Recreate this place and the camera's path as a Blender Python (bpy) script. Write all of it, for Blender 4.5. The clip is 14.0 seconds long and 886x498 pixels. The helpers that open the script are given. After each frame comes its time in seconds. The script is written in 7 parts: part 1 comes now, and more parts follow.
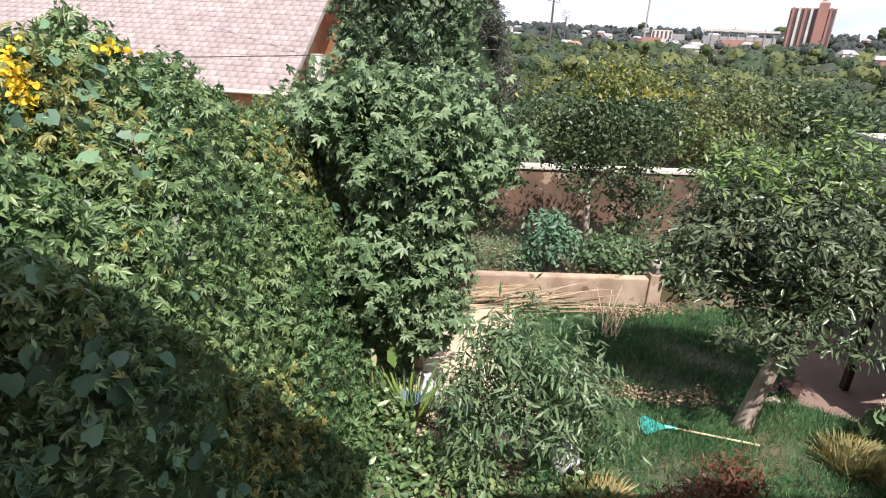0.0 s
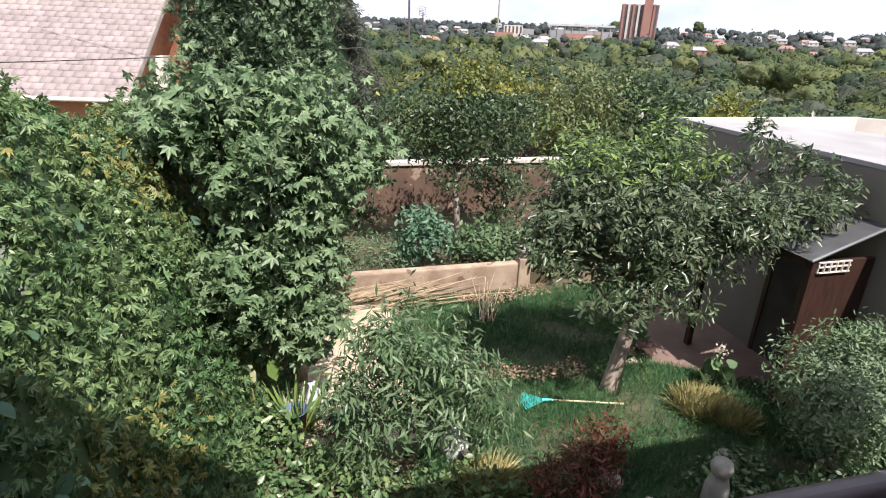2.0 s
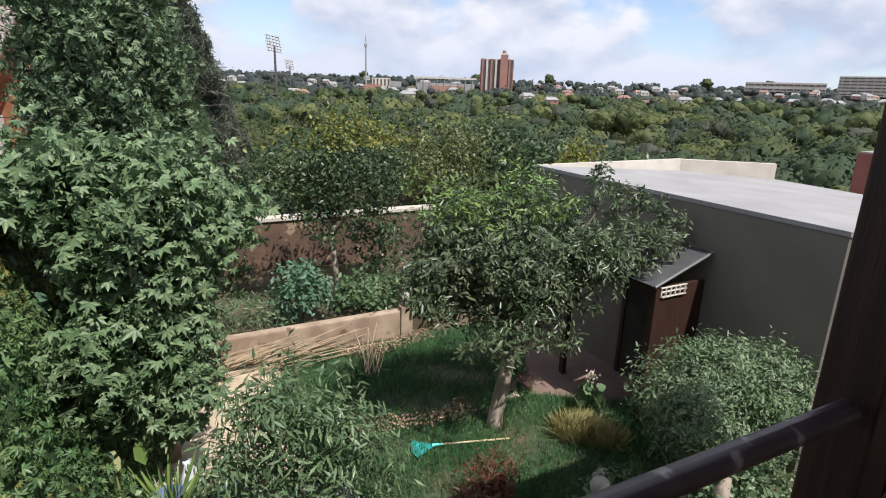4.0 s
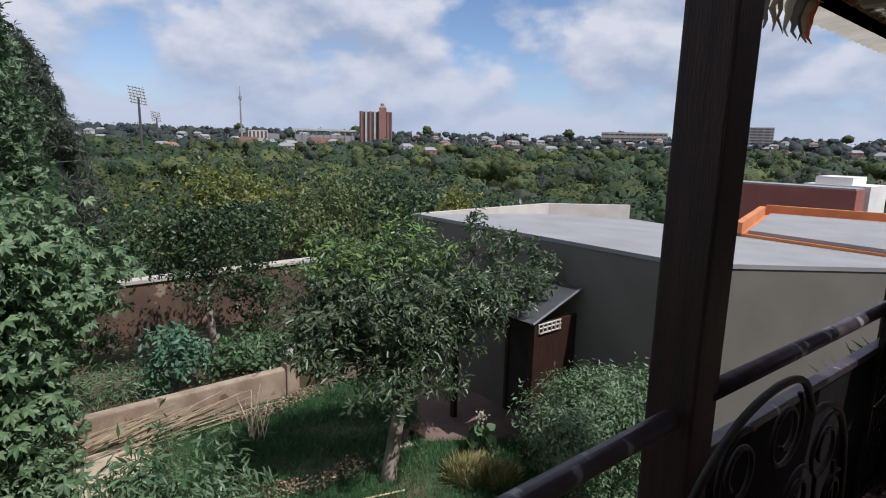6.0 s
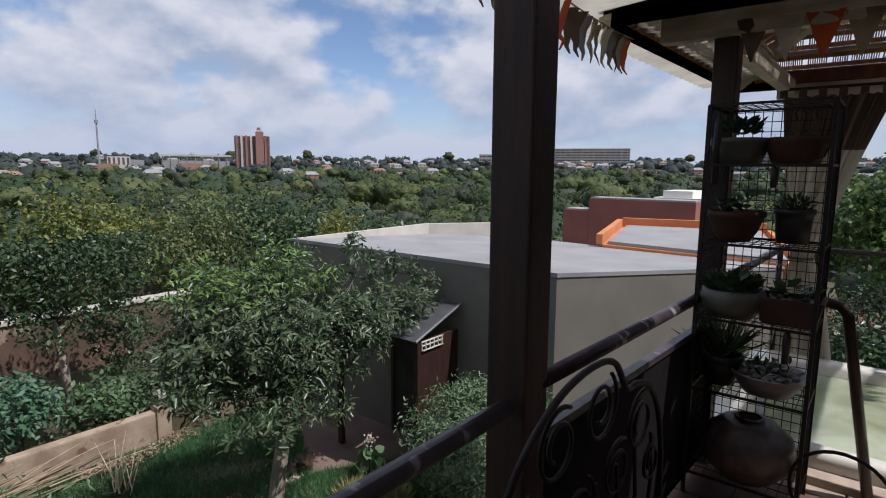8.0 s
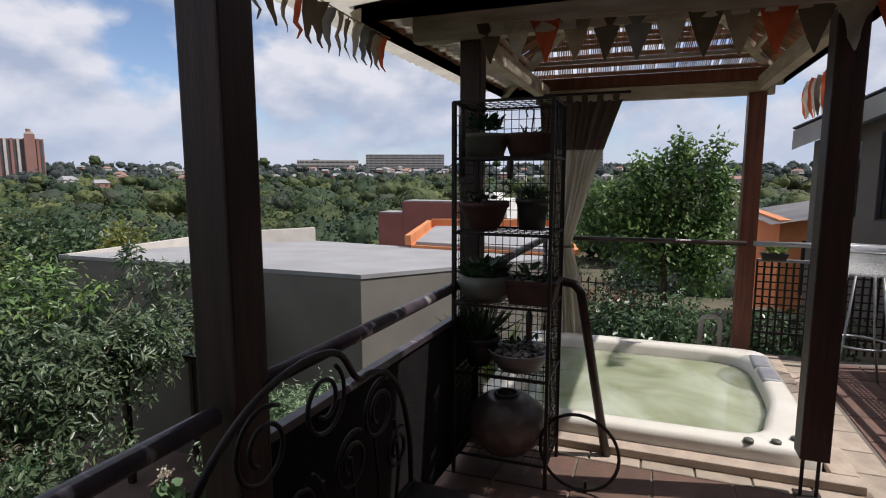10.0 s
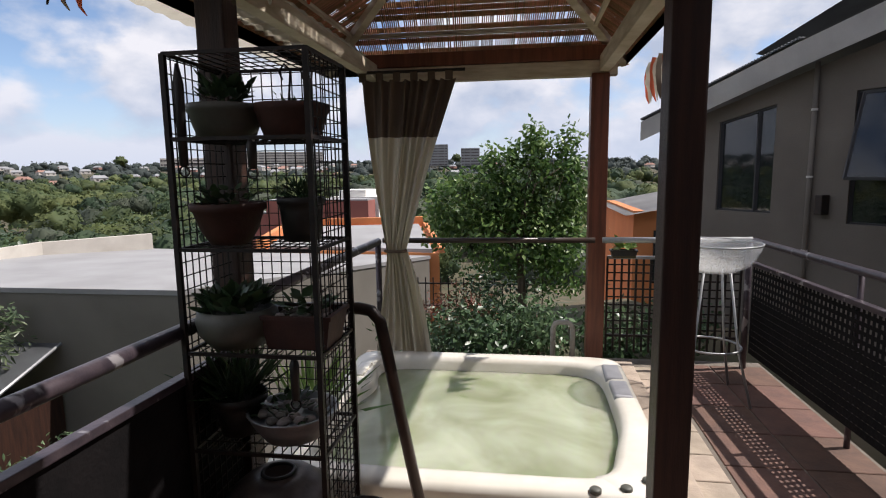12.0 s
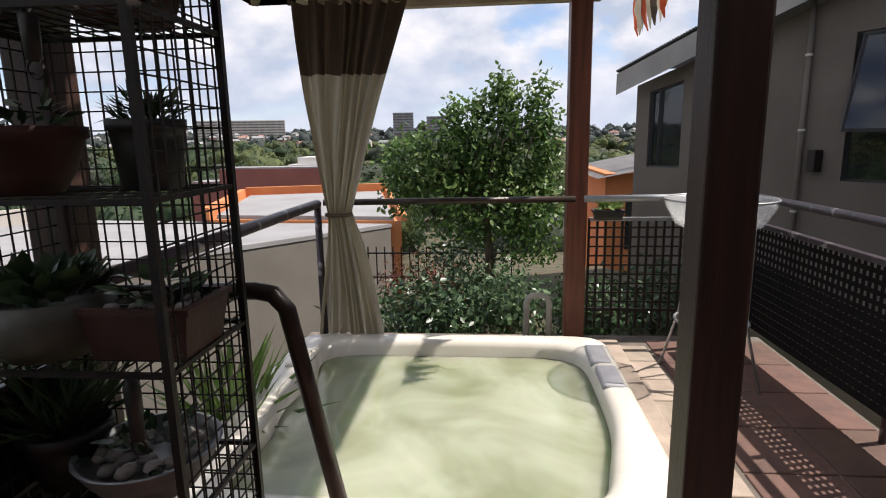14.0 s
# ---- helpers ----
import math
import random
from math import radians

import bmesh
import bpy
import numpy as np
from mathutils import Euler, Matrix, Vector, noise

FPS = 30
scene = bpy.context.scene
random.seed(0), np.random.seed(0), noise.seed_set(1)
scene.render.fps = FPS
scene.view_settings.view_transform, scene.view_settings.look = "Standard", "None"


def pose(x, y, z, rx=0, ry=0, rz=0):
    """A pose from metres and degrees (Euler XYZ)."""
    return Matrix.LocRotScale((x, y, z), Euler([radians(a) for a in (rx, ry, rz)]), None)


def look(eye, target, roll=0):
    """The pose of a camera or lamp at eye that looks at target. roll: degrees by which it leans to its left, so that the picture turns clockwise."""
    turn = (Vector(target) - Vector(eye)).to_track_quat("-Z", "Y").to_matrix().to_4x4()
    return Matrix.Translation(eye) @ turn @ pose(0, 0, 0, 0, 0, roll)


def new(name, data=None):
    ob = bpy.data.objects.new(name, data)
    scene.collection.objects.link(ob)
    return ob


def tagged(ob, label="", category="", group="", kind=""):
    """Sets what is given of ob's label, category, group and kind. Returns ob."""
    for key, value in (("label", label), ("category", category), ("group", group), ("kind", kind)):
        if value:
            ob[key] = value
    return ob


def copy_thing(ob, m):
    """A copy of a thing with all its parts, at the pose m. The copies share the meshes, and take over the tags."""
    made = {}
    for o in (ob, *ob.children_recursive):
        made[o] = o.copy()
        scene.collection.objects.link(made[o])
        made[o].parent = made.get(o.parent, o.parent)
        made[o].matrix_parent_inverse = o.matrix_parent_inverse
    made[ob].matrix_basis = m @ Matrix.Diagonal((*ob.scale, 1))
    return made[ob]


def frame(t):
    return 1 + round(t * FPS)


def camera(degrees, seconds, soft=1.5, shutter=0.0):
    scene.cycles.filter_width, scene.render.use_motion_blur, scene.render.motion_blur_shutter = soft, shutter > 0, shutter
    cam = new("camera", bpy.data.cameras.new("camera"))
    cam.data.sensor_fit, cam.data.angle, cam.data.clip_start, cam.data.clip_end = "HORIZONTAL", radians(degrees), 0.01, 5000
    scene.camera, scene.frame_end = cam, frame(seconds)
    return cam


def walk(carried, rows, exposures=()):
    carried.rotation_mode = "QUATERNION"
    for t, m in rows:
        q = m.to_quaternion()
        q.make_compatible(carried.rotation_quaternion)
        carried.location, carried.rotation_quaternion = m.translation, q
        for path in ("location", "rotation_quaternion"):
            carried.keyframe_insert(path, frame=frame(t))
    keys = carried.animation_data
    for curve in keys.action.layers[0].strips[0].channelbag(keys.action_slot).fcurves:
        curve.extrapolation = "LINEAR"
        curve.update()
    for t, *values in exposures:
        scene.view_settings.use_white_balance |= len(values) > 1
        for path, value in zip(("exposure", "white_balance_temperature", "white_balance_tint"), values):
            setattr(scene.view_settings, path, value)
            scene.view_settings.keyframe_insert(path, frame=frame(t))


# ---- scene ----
cam = camera(76.7, 14.0, soft=1.1)
METRES, EYE, TURN = 2.6, 1.52, -1.8
ROWS = [
    (0.0, -0.0132, -0.0040, -0.0100, 0.15, -21.39, -2.56),
    (0.5, -0.0021, -0.0090, -0.0020, -3.35, -21.41, -2.27),
    (1.0, 0.0052, -0.0110, 0.0040, -6.93, -21.37, -2.14),
    (1.5, 0.0090, -0.0165, 0.0075, -10.12, -21.29, -2.15),
    (2.0, 0.0124, -0.0220, 0.0120, -13.24, -21.19, -2.10),
    (2.5, 0.0185, -0.0265, 0.0190, -16.23, -20.87, -2.03),
    (3.0, 0.0211, -0.0340, 0.0270, -19.55, -19.90, -1.88),
    (3.5, 0.0218, -0.0507, 0.0393, -22.80, -17.99, -1.86),
    (4.0, 0.0218, -0.0773, 0.0506, -25.93, -15.96, -1.82),
    (6.5, 0.0238, -0.1292, 0.0637, -40.92, -9.79, -1.05),
    (7.0, 0.0262, -0.1442, 0.0621, -44.09, -9.11, -0.77),
    (9.5, 0.0652, -0.2478, 0.0458, -61.61, -7.60, -0.07),
    (10.0, 0.1162, -0.2724, 0.0382, -67.74, -7.58, 0.08),
    (10.5, 0.1954, -0.2984, 0.0379, -72.89, -7.59, 0.40),
    (11.0, 0.2803, -0.3270, 0.0324, -76.96, -7.65, 0.62),
    (11.5, 0.3801, -0.3498, 0.0291, -78.82, -7.79, 0.82),
    (12.0, 0.4830, -0.3558, 0.0240, -79.77, -7.99, 0.81),
    (12.5, 0.5794, -0.3558, 0.0116, -80.94, -8.01, 0.87),
    (13.0, 0.6757, -0.3588, 0.0018, -81.80, -8.12, 1.00),
    (13.5, 0.7334, -0.3452, -0.0156, -82.51, -8.51, 1.05),
    (14.0, 0.7570, -0.3416, -0.0336, -83.21, -11.15, 1.07),
]

EXPOSURES = [(0.0, 0.66, 6500, 18), (2.5, 0.55, 6450, 17), (3.5, 0.28, 6400, 15), (4.2, 0.05, 6350, 14), (6.5, -0.42, 5900, 15), (9.5, -0.28, 6200, 15), (12.0, -0.02, 6400, 15), (14.0, 0.13, 6550, 15)]
walk(cam, [(t, pose(0, 0, EYE, 0, 0, TURN) @ pose(METRES * x, METRES * y, METRES * z, 90 + pitch, roll, yaw)) for t, x, y, z, yaw, pitch, roll in ROWS], EXPOSURES)

# ---- light ----
SUN_TO = Vector((0.16, -0.64, 1.0)).normalized()
SUN_EL = math.asin(SUN_TO.z)
SUN_AZ = math.atan2(SUN_TO.x, SUN_TO.y)
sun_data = bpy.data.lights.new("sun", "SUN")
sun_data.energy, sun_data.angle, sun_data.color = 5.5, radians(0.53), (1.0, 0.95, 0.87)
sun = new("sun", sun_data)
sun.matrix_world = look((20, -40, 60), Vector((20, -40, 60)) - SUN_TO)

world = bpy.data.worlds.new("world")
scene.world = world
world.use_nodes = True
wn, wl = world.node_tree.nodes, world.node_tree.links
wn.clear()
sky = wn.new("ShaderNodeTexSky")
sky.sky_type, sky.sun_disc = "NISHITA", False
sky.sun_elevation, sky.sun_rotation = SUN_EL, SUN_AZ
sky.altitude, sky.dust_density, sky.ozone_density = 1400, 1.0, 1.5
sky_gain = wn.new("ShaderNodeVectorMath")
sky_gain.operation = "SCALE"
sky_gain.inputs["Scale"].default_value = 0.15
wl.new(sky.outputs[0], sky_gain.inputs[0])
wtc = wn.new("ShaderNodeTexCoord")
wmap = wn.new("ShaderNodeMapping")
wmap.inputs["Scale"].default_value = (1.0, 1.0, 1.7)
wmap.inputs["Location"].default_value = (0.35, 0.1, 0.25)
wl.new(wtc.outputs["Generated"], wmap.inputs[0])


def cloud_noise(shift):
    mp = wn.new("ShaderNodeVectorMath")
    mp.operation = "ADD"
    mp.inputs[1].default_value = shift
    wl.new(wmap.outputs[0], mp.inputs[0])
    n = wn.new("ShaderNodeTexNoise")
    n.inputs["Scale"].default_value, n.inputs["Detail"].default_value, n.inputs["Roughness"].default_value = 4.6, 9.0, 0.5
    n.inputs["Distortion"].default_value = 0.0
    wl.new(mp.outputs[0], n.inputs["Vector"])
    return n


cl, cl_up = cloud_noise((0, 0, 0)), cloud_noise((0, 0, 0.055))
clr = wn.new("ShaderNodeValToRGB")
clr.color_ramp.elements[0].position, clr.color_ramp.elements[1].position = 0.375, 0.485
wl.new(cl.outputs["Fac"], clr.inputs[0])
rise = wn.new("ShaderNodeMath")
rise.operation = "SUBTRACT"
wl.new(cl.outputs["Fac"], rise.inputs[0])
wl.new(cl_up.outputs["Fac"], rise.inputs[1])
rr_ = wn.new("ShaderNodeMapRange")
rr_.inputs["From Min"].default_value, rr_.inputs["From Max"].default_value = -0.10, 0.09
wl.new(rise.outputs[0], rr_.inputs["Value"])
cshade = wn.new("ShaderNodeValToRGB")
cshade.color_ramp.elements[0].color = (0.49, 0.57, 0.70, 1)
cshade.color_ramp.elements[1].color = (0.90, 0.91, 0.94, 1)
wl.new(rr_.outputs[0], cshade.inputs[0])
wmix = wn.new("ShaderNodeMix")
wmix.data_type = "RGBA"
wl.new(clr.outputs[0], wmix.inputs["Factor"])
wl.new(sky_gain.outputs[0], wmix.inputs["A"])
wl.new(cshade.outputs[0], wmix.inputs["B"])
bg = wn.new("ShaderNodeBackground")
sep = wn.new("ShaderNodeSeparateXYZ")
wl.new(wtc.outputs["Generated"], sep.inputs[0])
hz = wn.new("ShaderNodeMapRange")
hz.inputs["From Min"].default_value, hz.inputs["From Max"].default_value = -0.02, 0.16
hz.inputs["To Min"].default_value, hz.inputs["To Max"].default_value = 0.8, 0.0
wl.new(sep.outputs["Z"], hz.inputs["Value"])
hazed = wn.new("ShaderNodeMix")
hazed.data_type = "RGBA"
wl.new(hz.outputs[0], hazed.inputs["Factor"])
wl.new(wmix.outputs["Result"], hazed.inputs["A"])
hazed.inputs["B"].default_value = (0.58, 0.67, 0.82, 1)
wl.new(hazed.outputs["Result"], bg.inputs["Color"])
wout = wn.new("ShaderNodeOutputWorld")
wl.new(bg.outputs[0], wout.inputs[0])

# ---- materials ----
MATS = {}


def mat(name, c1, c2=None, rough=0.7, metal=0.0, scale=8.0, bump=0.15, fine=60.0, spec=0.5, stretch=(1, 1, 1), island=0.0, translucent=0.0, obj=0.0, alpha=1.0):
    """A worn surface: two colours mixed by coarse and fine noise, with relief; island and obj vary brightness piece by piece."""
    m = bpy.data.materials.new(name)
    m.use_nodes = True
    n, l = m.node_tree.nodes, m.node_tree.links
    b = n["Principled BSDF"]
    tc = n.new("ShaderNodeTexCoord")
    mp = n.new("ShaderNodeMapping")
    mp.inputs["Scale"].default_value = stretch
    l.new(tc.outputs["Object"], mp.inputs[0])
    a = n.new("ShaderNodeTexNoise")
    a.inputs["Scale"].default_value, a.inputs["Detail"].default_value = scale, 5
    f = n.new("ShaderNodeTexNoise")
    f.inputs["Scale"].default_value, f.inputs["Detail"].default_value = fine, 4
    l.new(mp.outputs[0], a.inputs["Vector"])
    l.new(mp.outputs[0], f.inputs["Vector"])
    mx = n.new("ShaderNodeMix")
    mx.data_type = "RGBA"
    c2 = c2 or tuple(min(1, c * 0.72) for c in c1)
    mx.inputs["A"].default_value, mx.inputs["B"].default_value = (*c1, 1), (*c2, 1)
    add = n.new("ShaderNodeMath")
    add.operation = "MULTIPLY_ADD"
    l.new(f.outputs["Fac"], add.inputs[0])
    add.inputs[1].default_value = 0.5
    sub = n.new("ShaderNodeMapRange")
    sub.inputs["From Min"].default_value, sub.inputs["From Max"].default_value = 0.35, 0.65
    sub.inputs["To Min"].default_value, sub.inputs["To Max"].default_value = -0.25, 0.75
    l.new(a.outputs["Fac"], sub.inputs["Value"])
    l.new(sub.outputs[0], add.inputs[2])
    add.use_clamp = True
    l.new(add.outputs[0], mx.inputs["Factor"])
    colour = mx.outputs["Result"]
    if island or obj:
        g = n.new("ShaderNodeNewGeometry") if island else n.new("ShaderNodeObjectInfo")
        rnd = g.outputs["Random Per Island"] if island else g.outputs["Random"]
        mr = n.new("ShaderNodeMapRange")
        k = island or obj
        mr.inputs["To Min"].default_value, mr.inputs["To Max"].default_value = 1 - k, 1 + k
        l.new(rnd, mr.inputs["Value"])
        h = n.new("ShaderNodeHueSaturation")
        l.new(mr.outputs[0], h.inputs["Value"])
        mr2 = n.new("ShaderNodeMapRange")
        mr2.inputs["To Min"].default_value, mr2.inputs["To Max"].default_value = 0.5 + 0.05 * k, 0.5 - 0.07 * k
        l.new(rnd, mr2.inputs["Value"])
        l.new(mr2.outputs[0], h.inputs["Hue"])
        l.new(colour, h.inputs["Color"])
        colour = h.outputs[0]
    l.new(colour, b.inputs["Base Color"])
    b.inputs["Roughness"].default_value, b.inputs["Metallic"].default_value = rough, metal
    b.inputs["Specular IOR Level"].default_value = spec
    b.inputs["Alpha"].default_value = alpha
    if bump:
        bp = n.new("ShaderNodeBump")
        bp.inputs["Strength"].default_value, bp.inputs["Distance"].default_value = bump, 0.01
        l.new(f.outputs["Fac"], bp.inputs["Height"])
        l.new(bp.outputs[0], b.inputs["Normal"])
    if translucent:
        tr = n.new("ShaderNodeBsdfTranslucent")
        l.new(colour, tr.inputs["Color"])
        ms = n.new("ShaderNodeMixShader")
        ms.inputs[0].default_value = translucent
        l.new(b.outputs[0], ms.inputs[1])
        l.new(tr.outputs[0], ms.inputs[2])
        l.new(ms.outputs[0], n["Material Output"].inputs["Surface"])
    MATS[name] = m
    return m


def leafy(name, c1, c2, rough=0.45, k=0.35, tr=0.3, scale=1.3, fine=9):
    if c1[1] > c1[0]:
        c1, c2 = [(c[0] * 1.04, c[1], min(c[1], c[2] * 1.3)) for c in (c1, c2)]
    rough *= 0.85
    return mat(name, c1, c2, rough=rough, scale=scale, fine=fine, bump=0, island=k, translucent=tr, spec=0.36)


M_FIG = leafy("fig_leaf", (0.112, 0.195, 0.07), (0.175, 0.27, 0.11), 0.5)
M_VINE = leafy("vine_leaf", (0.078, 0.165, 0.05), (0.155, 0.245, 0.078), 0.42, 0.45)
M_VINEYEL = leafy("vine_leaf_yellowed", (0.24, 0.25, 0.055), (0.16, 0.20, 0.05), 0.5, 0.4)
M_BROAD = leafy("broad_leaf", (0.09, 0.19, 0.09), (0.14, 0.25, 0.12), 0.6, 0.3)
M_PEACH = leafy("lance_leaf", (0.09, 0.17, 0.06), (0.16, 0.245, 0.10), 0.4, 0.3)
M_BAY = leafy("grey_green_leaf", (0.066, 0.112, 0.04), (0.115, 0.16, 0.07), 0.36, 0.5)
# Brighter, yellower bay leaf; on the shade tree's top it paints in sunlight.
M_BAYLIT = leafy("bright_yellow_green_leaf", (0.17, 0.27, 0.05), (0.11, 0.21, 0.05), 0.4, 0.3)
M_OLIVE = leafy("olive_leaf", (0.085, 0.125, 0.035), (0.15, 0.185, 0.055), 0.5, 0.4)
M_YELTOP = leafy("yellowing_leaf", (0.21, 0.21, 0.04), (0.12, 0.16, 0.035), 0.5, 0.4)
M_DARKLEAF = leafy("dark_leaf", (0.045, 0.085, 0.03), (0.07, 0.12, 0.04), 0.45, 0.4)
M_CONIFER = leafy("conifer_needle", (0.09, 0.165, 0.065), (0.135, 0.215, 0.088), 0.6, 0.55, 0.2)
M_PINE = leafy("pine_needle", (0.10, 0.135, 0.075), (0.14, 0.16, 0.09), 0.6, 0.3, 0.2)
M_SILVER = leafy("silvery_leaf", (0.12, 0.21, 0.075), (0.18, 0.26, 0.12), 0.5, 0.3)
M_POPLAR = leafy("fresh_green_leaf", (0.075, 0.16, 0.03), (0.13, 0.22, 0.05), 0.45, 0.4, 0.32)
M_RUST = leafy("rust_foliage", (0.16, 0.055, 0.03), (0.10, 0.05, 0.025), 0.7, 0.4, 0.15)
M_STRAW = leafy("straw_grass", (0.42, 0.37, 0.17), (0.25, 0.27, 0.10), 0.7, 0.3, 0.25)
M_GRASS = leafy("lawn_blade", (0.045, 0.145, 0.045), (0.09, 0.20, 0.062), 0.6, 0.35, 0.25)
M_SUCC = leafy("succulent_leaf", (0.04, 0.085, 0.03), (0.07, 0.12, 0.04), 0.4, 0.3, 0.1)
M_FARLEAF = leafy("far_canopy", (0.026, 0.045, 0.011), (0.062, 0.085, 0.018), 0.85, 0.14, 0.15, 0.16, 0.5)
M_FARDARK = leafy("far_canopy_dark", (0.02, 0.042, 0.015), (0.04, 0.07, 0.022), 0.85, 0.14, 0.15, 0.16, 0.5)
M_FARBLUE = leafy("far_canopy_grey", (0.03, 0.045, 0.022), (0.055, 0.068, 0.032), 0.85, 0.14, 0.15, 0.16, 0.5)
# Distance haze is mixed into this leaf colour: greyer and bluer than nearer woods.
M_RIDGE = leafy("haze_tinted_canopy", (0.032, 0.046, 0.033), (0.052, 0.066, 0.046), 0.9, 0.12, 0.15, 0.03, 0.1)
M_FARLEAF2 = leafy("far_canopy_pale", (0.105, 0.125, 0.03), (0.058, 0.088, 0.024), 0.85, 0.14, 0.15, 0.16, 0.5)
M_PETAL = leafy("yellow_petal", (0.75, 0.48, 0.02), (0.8, 0.6, 0.05), 0.5, 0.2)
M_BARK = mat("bark", (0.20, 0.15, 0.11), (0.09, 0.065, 0.05), 0.9, scale=14, bump=0.9, fine=40, stretch=(1, 1, 0.25))
M_BARKPALE = mat("pale_bark", (0.42, 0.36, 0.30), (0.22, 0.17, 0.13), 0.9, scale=9, bump=0.8, fine=40, stretch=(1, 1, 0.3))
M_SOIL = mat("soil", (0.11, 0.085, 0.05), (0.05, 0.055, 0.025), 0.95, scale=0.7, bump=0.5, fine=14)
M_LAWN = mat("lawn_soil", (0.04, 0.07, 0.03), (0.10, 0.085, 0.05), 0.95, scale=1.2, bump=0.6, fine=30)
M_SAND = mat("sandy_path", (0.52, 0.43, 0.31), (0.38, 0.31, 0.22), 0.95, scale=3, bump=0.5, fine=30)
M_WOODDARK = mat("dark_stained_wood", (0.052, 0.022, 0.014), (0.026, 0.012, 0.009), 0.55, scale=5, bump=0.25, fine=35, stretch=(6, 6, 0.5))
M_WOODRED = mat("red_stained_wood", (0.20, 0.065, 0.035), (0.11, 0.035, 0.02), 0.45, scale=5, bump=0.2, fine=35, stretch=(6, 6, 0.5))
M_BEAM = mat("weathered_cream_beam", (0.62, 0.55, 0.44), (0.44, 0.37, 0.27), 0.75, scale=4, bump=0.25, fine=40, stretch=(1, 1, 6))
M_REED = mat("reed", (0.38, 0.21, 0.10), (0.22, 0.115, 0.055), 0.7, scale=6, bump=0.2, fine=40, island=0.4)
M_RAIL = mat("dark_painted_steel", (0.045, 0.035, 0.045), (0.085, 0.065, 0.075), 0.38, metal=0.3, scale=16, bump=0.1, fine=70)
M_IRON = mat("black_iron", (0.012, 0.011, 0.011), (0.028, 0.018, 0.014), 0.6, metal=0.3, scale=20, bump=0.15, fine=80)
M_SCREEN = mat("dark_screen", (0.006, 0.0055, 0.006), (0.010, 0.0085, 0.009), 0.8, spec=0.15, scale=12, bump=0.3, fine=60)
M_PIPE = mat("brown_painted_pipe", (0.06, 0.04, 0.032), (0.035, 0.025, 0.02), 0.35, metal=0.2, scale=12, bump=0.1)
M_TUB = mat("cream_acrylic", (0.78, 0.75, 0.67), (0.70, 0.66, 0.57), 0.25, scale=4, bump=0.04, fine=40, spec=0.6)
M_TUBIN = mat("pale_green_acrylic", (0.62, 0.66, 0.50), (0.54, 0.60, 0.44), 0.3, scale=3, bump=0.03)
M_PAD = mat("grey_headrest", (0.42, 0.42, 0.43), (0.34, 0.34, 0.36), 0.5, scale=8, bump=0.1)
M_TERRA = mat("terracotta_tile", (0.17, 0.093, 0.066), (0.115, 0.066, 0.05), 0.75, scale=6, bump=0.25, fine=50, obj=0.14)
M_STONE = mat("tan_stone_paver", (0.44, 0.36, 0.28), (0.33, 0.27, 0.21), 0.8, scale=7, bump=0.35, fine=50, obj=0.14)
M_GROUT = mat("grout", (0.20, 0.17, 0.14), (0.13, 0.11, 0.09), 0.95, scale=9, bump=0.3)
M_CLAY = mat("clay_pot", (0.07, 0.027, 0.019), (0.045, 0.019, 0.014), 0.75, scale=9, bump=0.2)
M_POTDARK = mat("dark_plastic_pot", (0.02, 0.02, 0.02), (0.035, 0.03, 0.028), 0.5, scale=10, bump=0.1)
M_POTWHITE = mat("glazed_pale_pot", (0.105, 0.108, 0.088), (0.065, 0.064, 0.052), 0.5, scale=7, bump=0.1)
M_POTGREY = mat("speckled_stoneware", (0.14, 0.11, 0.10), (0.075, 0.06, 0.055), 0.4, scale=14, bump=0.1)
M_ZINC = mat("galvanised_tin", (0.42, 0.43, 0.44), (0.30, 0.31, 0.32), 0.45, metal=0.7, scale=9, bump=0.1)
M_PEBBLE = mat("pebble", (0.26, 0.235, 0.21), (0.15, 0.135, 0.12), 0.6, scale=15, bump=0.1, obj=0.4)
M_CURTAIN = mat("natural_linen", (0.66, 0.60, 0.48), (0.56, 0.50, 0.39), 0.9, scale=5, bump=0.2, fine=200, translucent=0.35, stretch=(1, 1, 0.3))
M_CURTOP = mat("brown_linen", (0.17, 0.12, 0.09), (0.12, 0.085, 0.065), 0.9, scale=5, bump=0.2, fine=200, translucent=0.2, stretch=(1, 1, 0.3))
M_FLAGS = [mat("flag_" + n, c, None, 0.9, scale=9, bump=0.1, fine=120, translucent=0.35) for n, c in (("brown", (0.16, 0.12, 0.085)), ("cream", (0.62, 0.56, 0.45)), ("red", (0.62, 0.12, 0.05)), ("tan", (0.36, 0.28, 0.19)), ("grey", (0.25, 0.24, 0.22)))]
M_STUCCO = mat("taupe_plaster", (0.18, 0.165, 0.14), (0.148, 0.136, 0.114), 0.9, scale=1.2, bump=0.2, fine=60)
M_STUCCODOOR = mat("brown_paving", (0.20, 0.135, 0.11), (0.135, 0.09, 0.075), 0.9, scale=1.5, bump=0.3, fine=50)
M_ROOFSLAB = mat("silver_roof_coating", (0.31, 0.306, 0.304), (0.25, 0.245, 0.242), 0.7, scale=0.9, bump=0.15, fine=14)
M_PARAPET = mat("pale_parapet_plaster", (0.55, 0.51, 0.45), (0.45, 0.41, 0.36), 0.85, scale=2, bump=0.2)
M_ORANGE = mat("orange_plaster", (0.62, 0.235, 0.085), (0.52, 0.19, 0.07), 0.85, scale=1.3, bump=0.15)
M_MAROON = mat("maroon_plaster", (0.33, 0.12, 0.095), (0.27, 0.095, 0.08), 0.85, scale=0.6, bump=0.15)
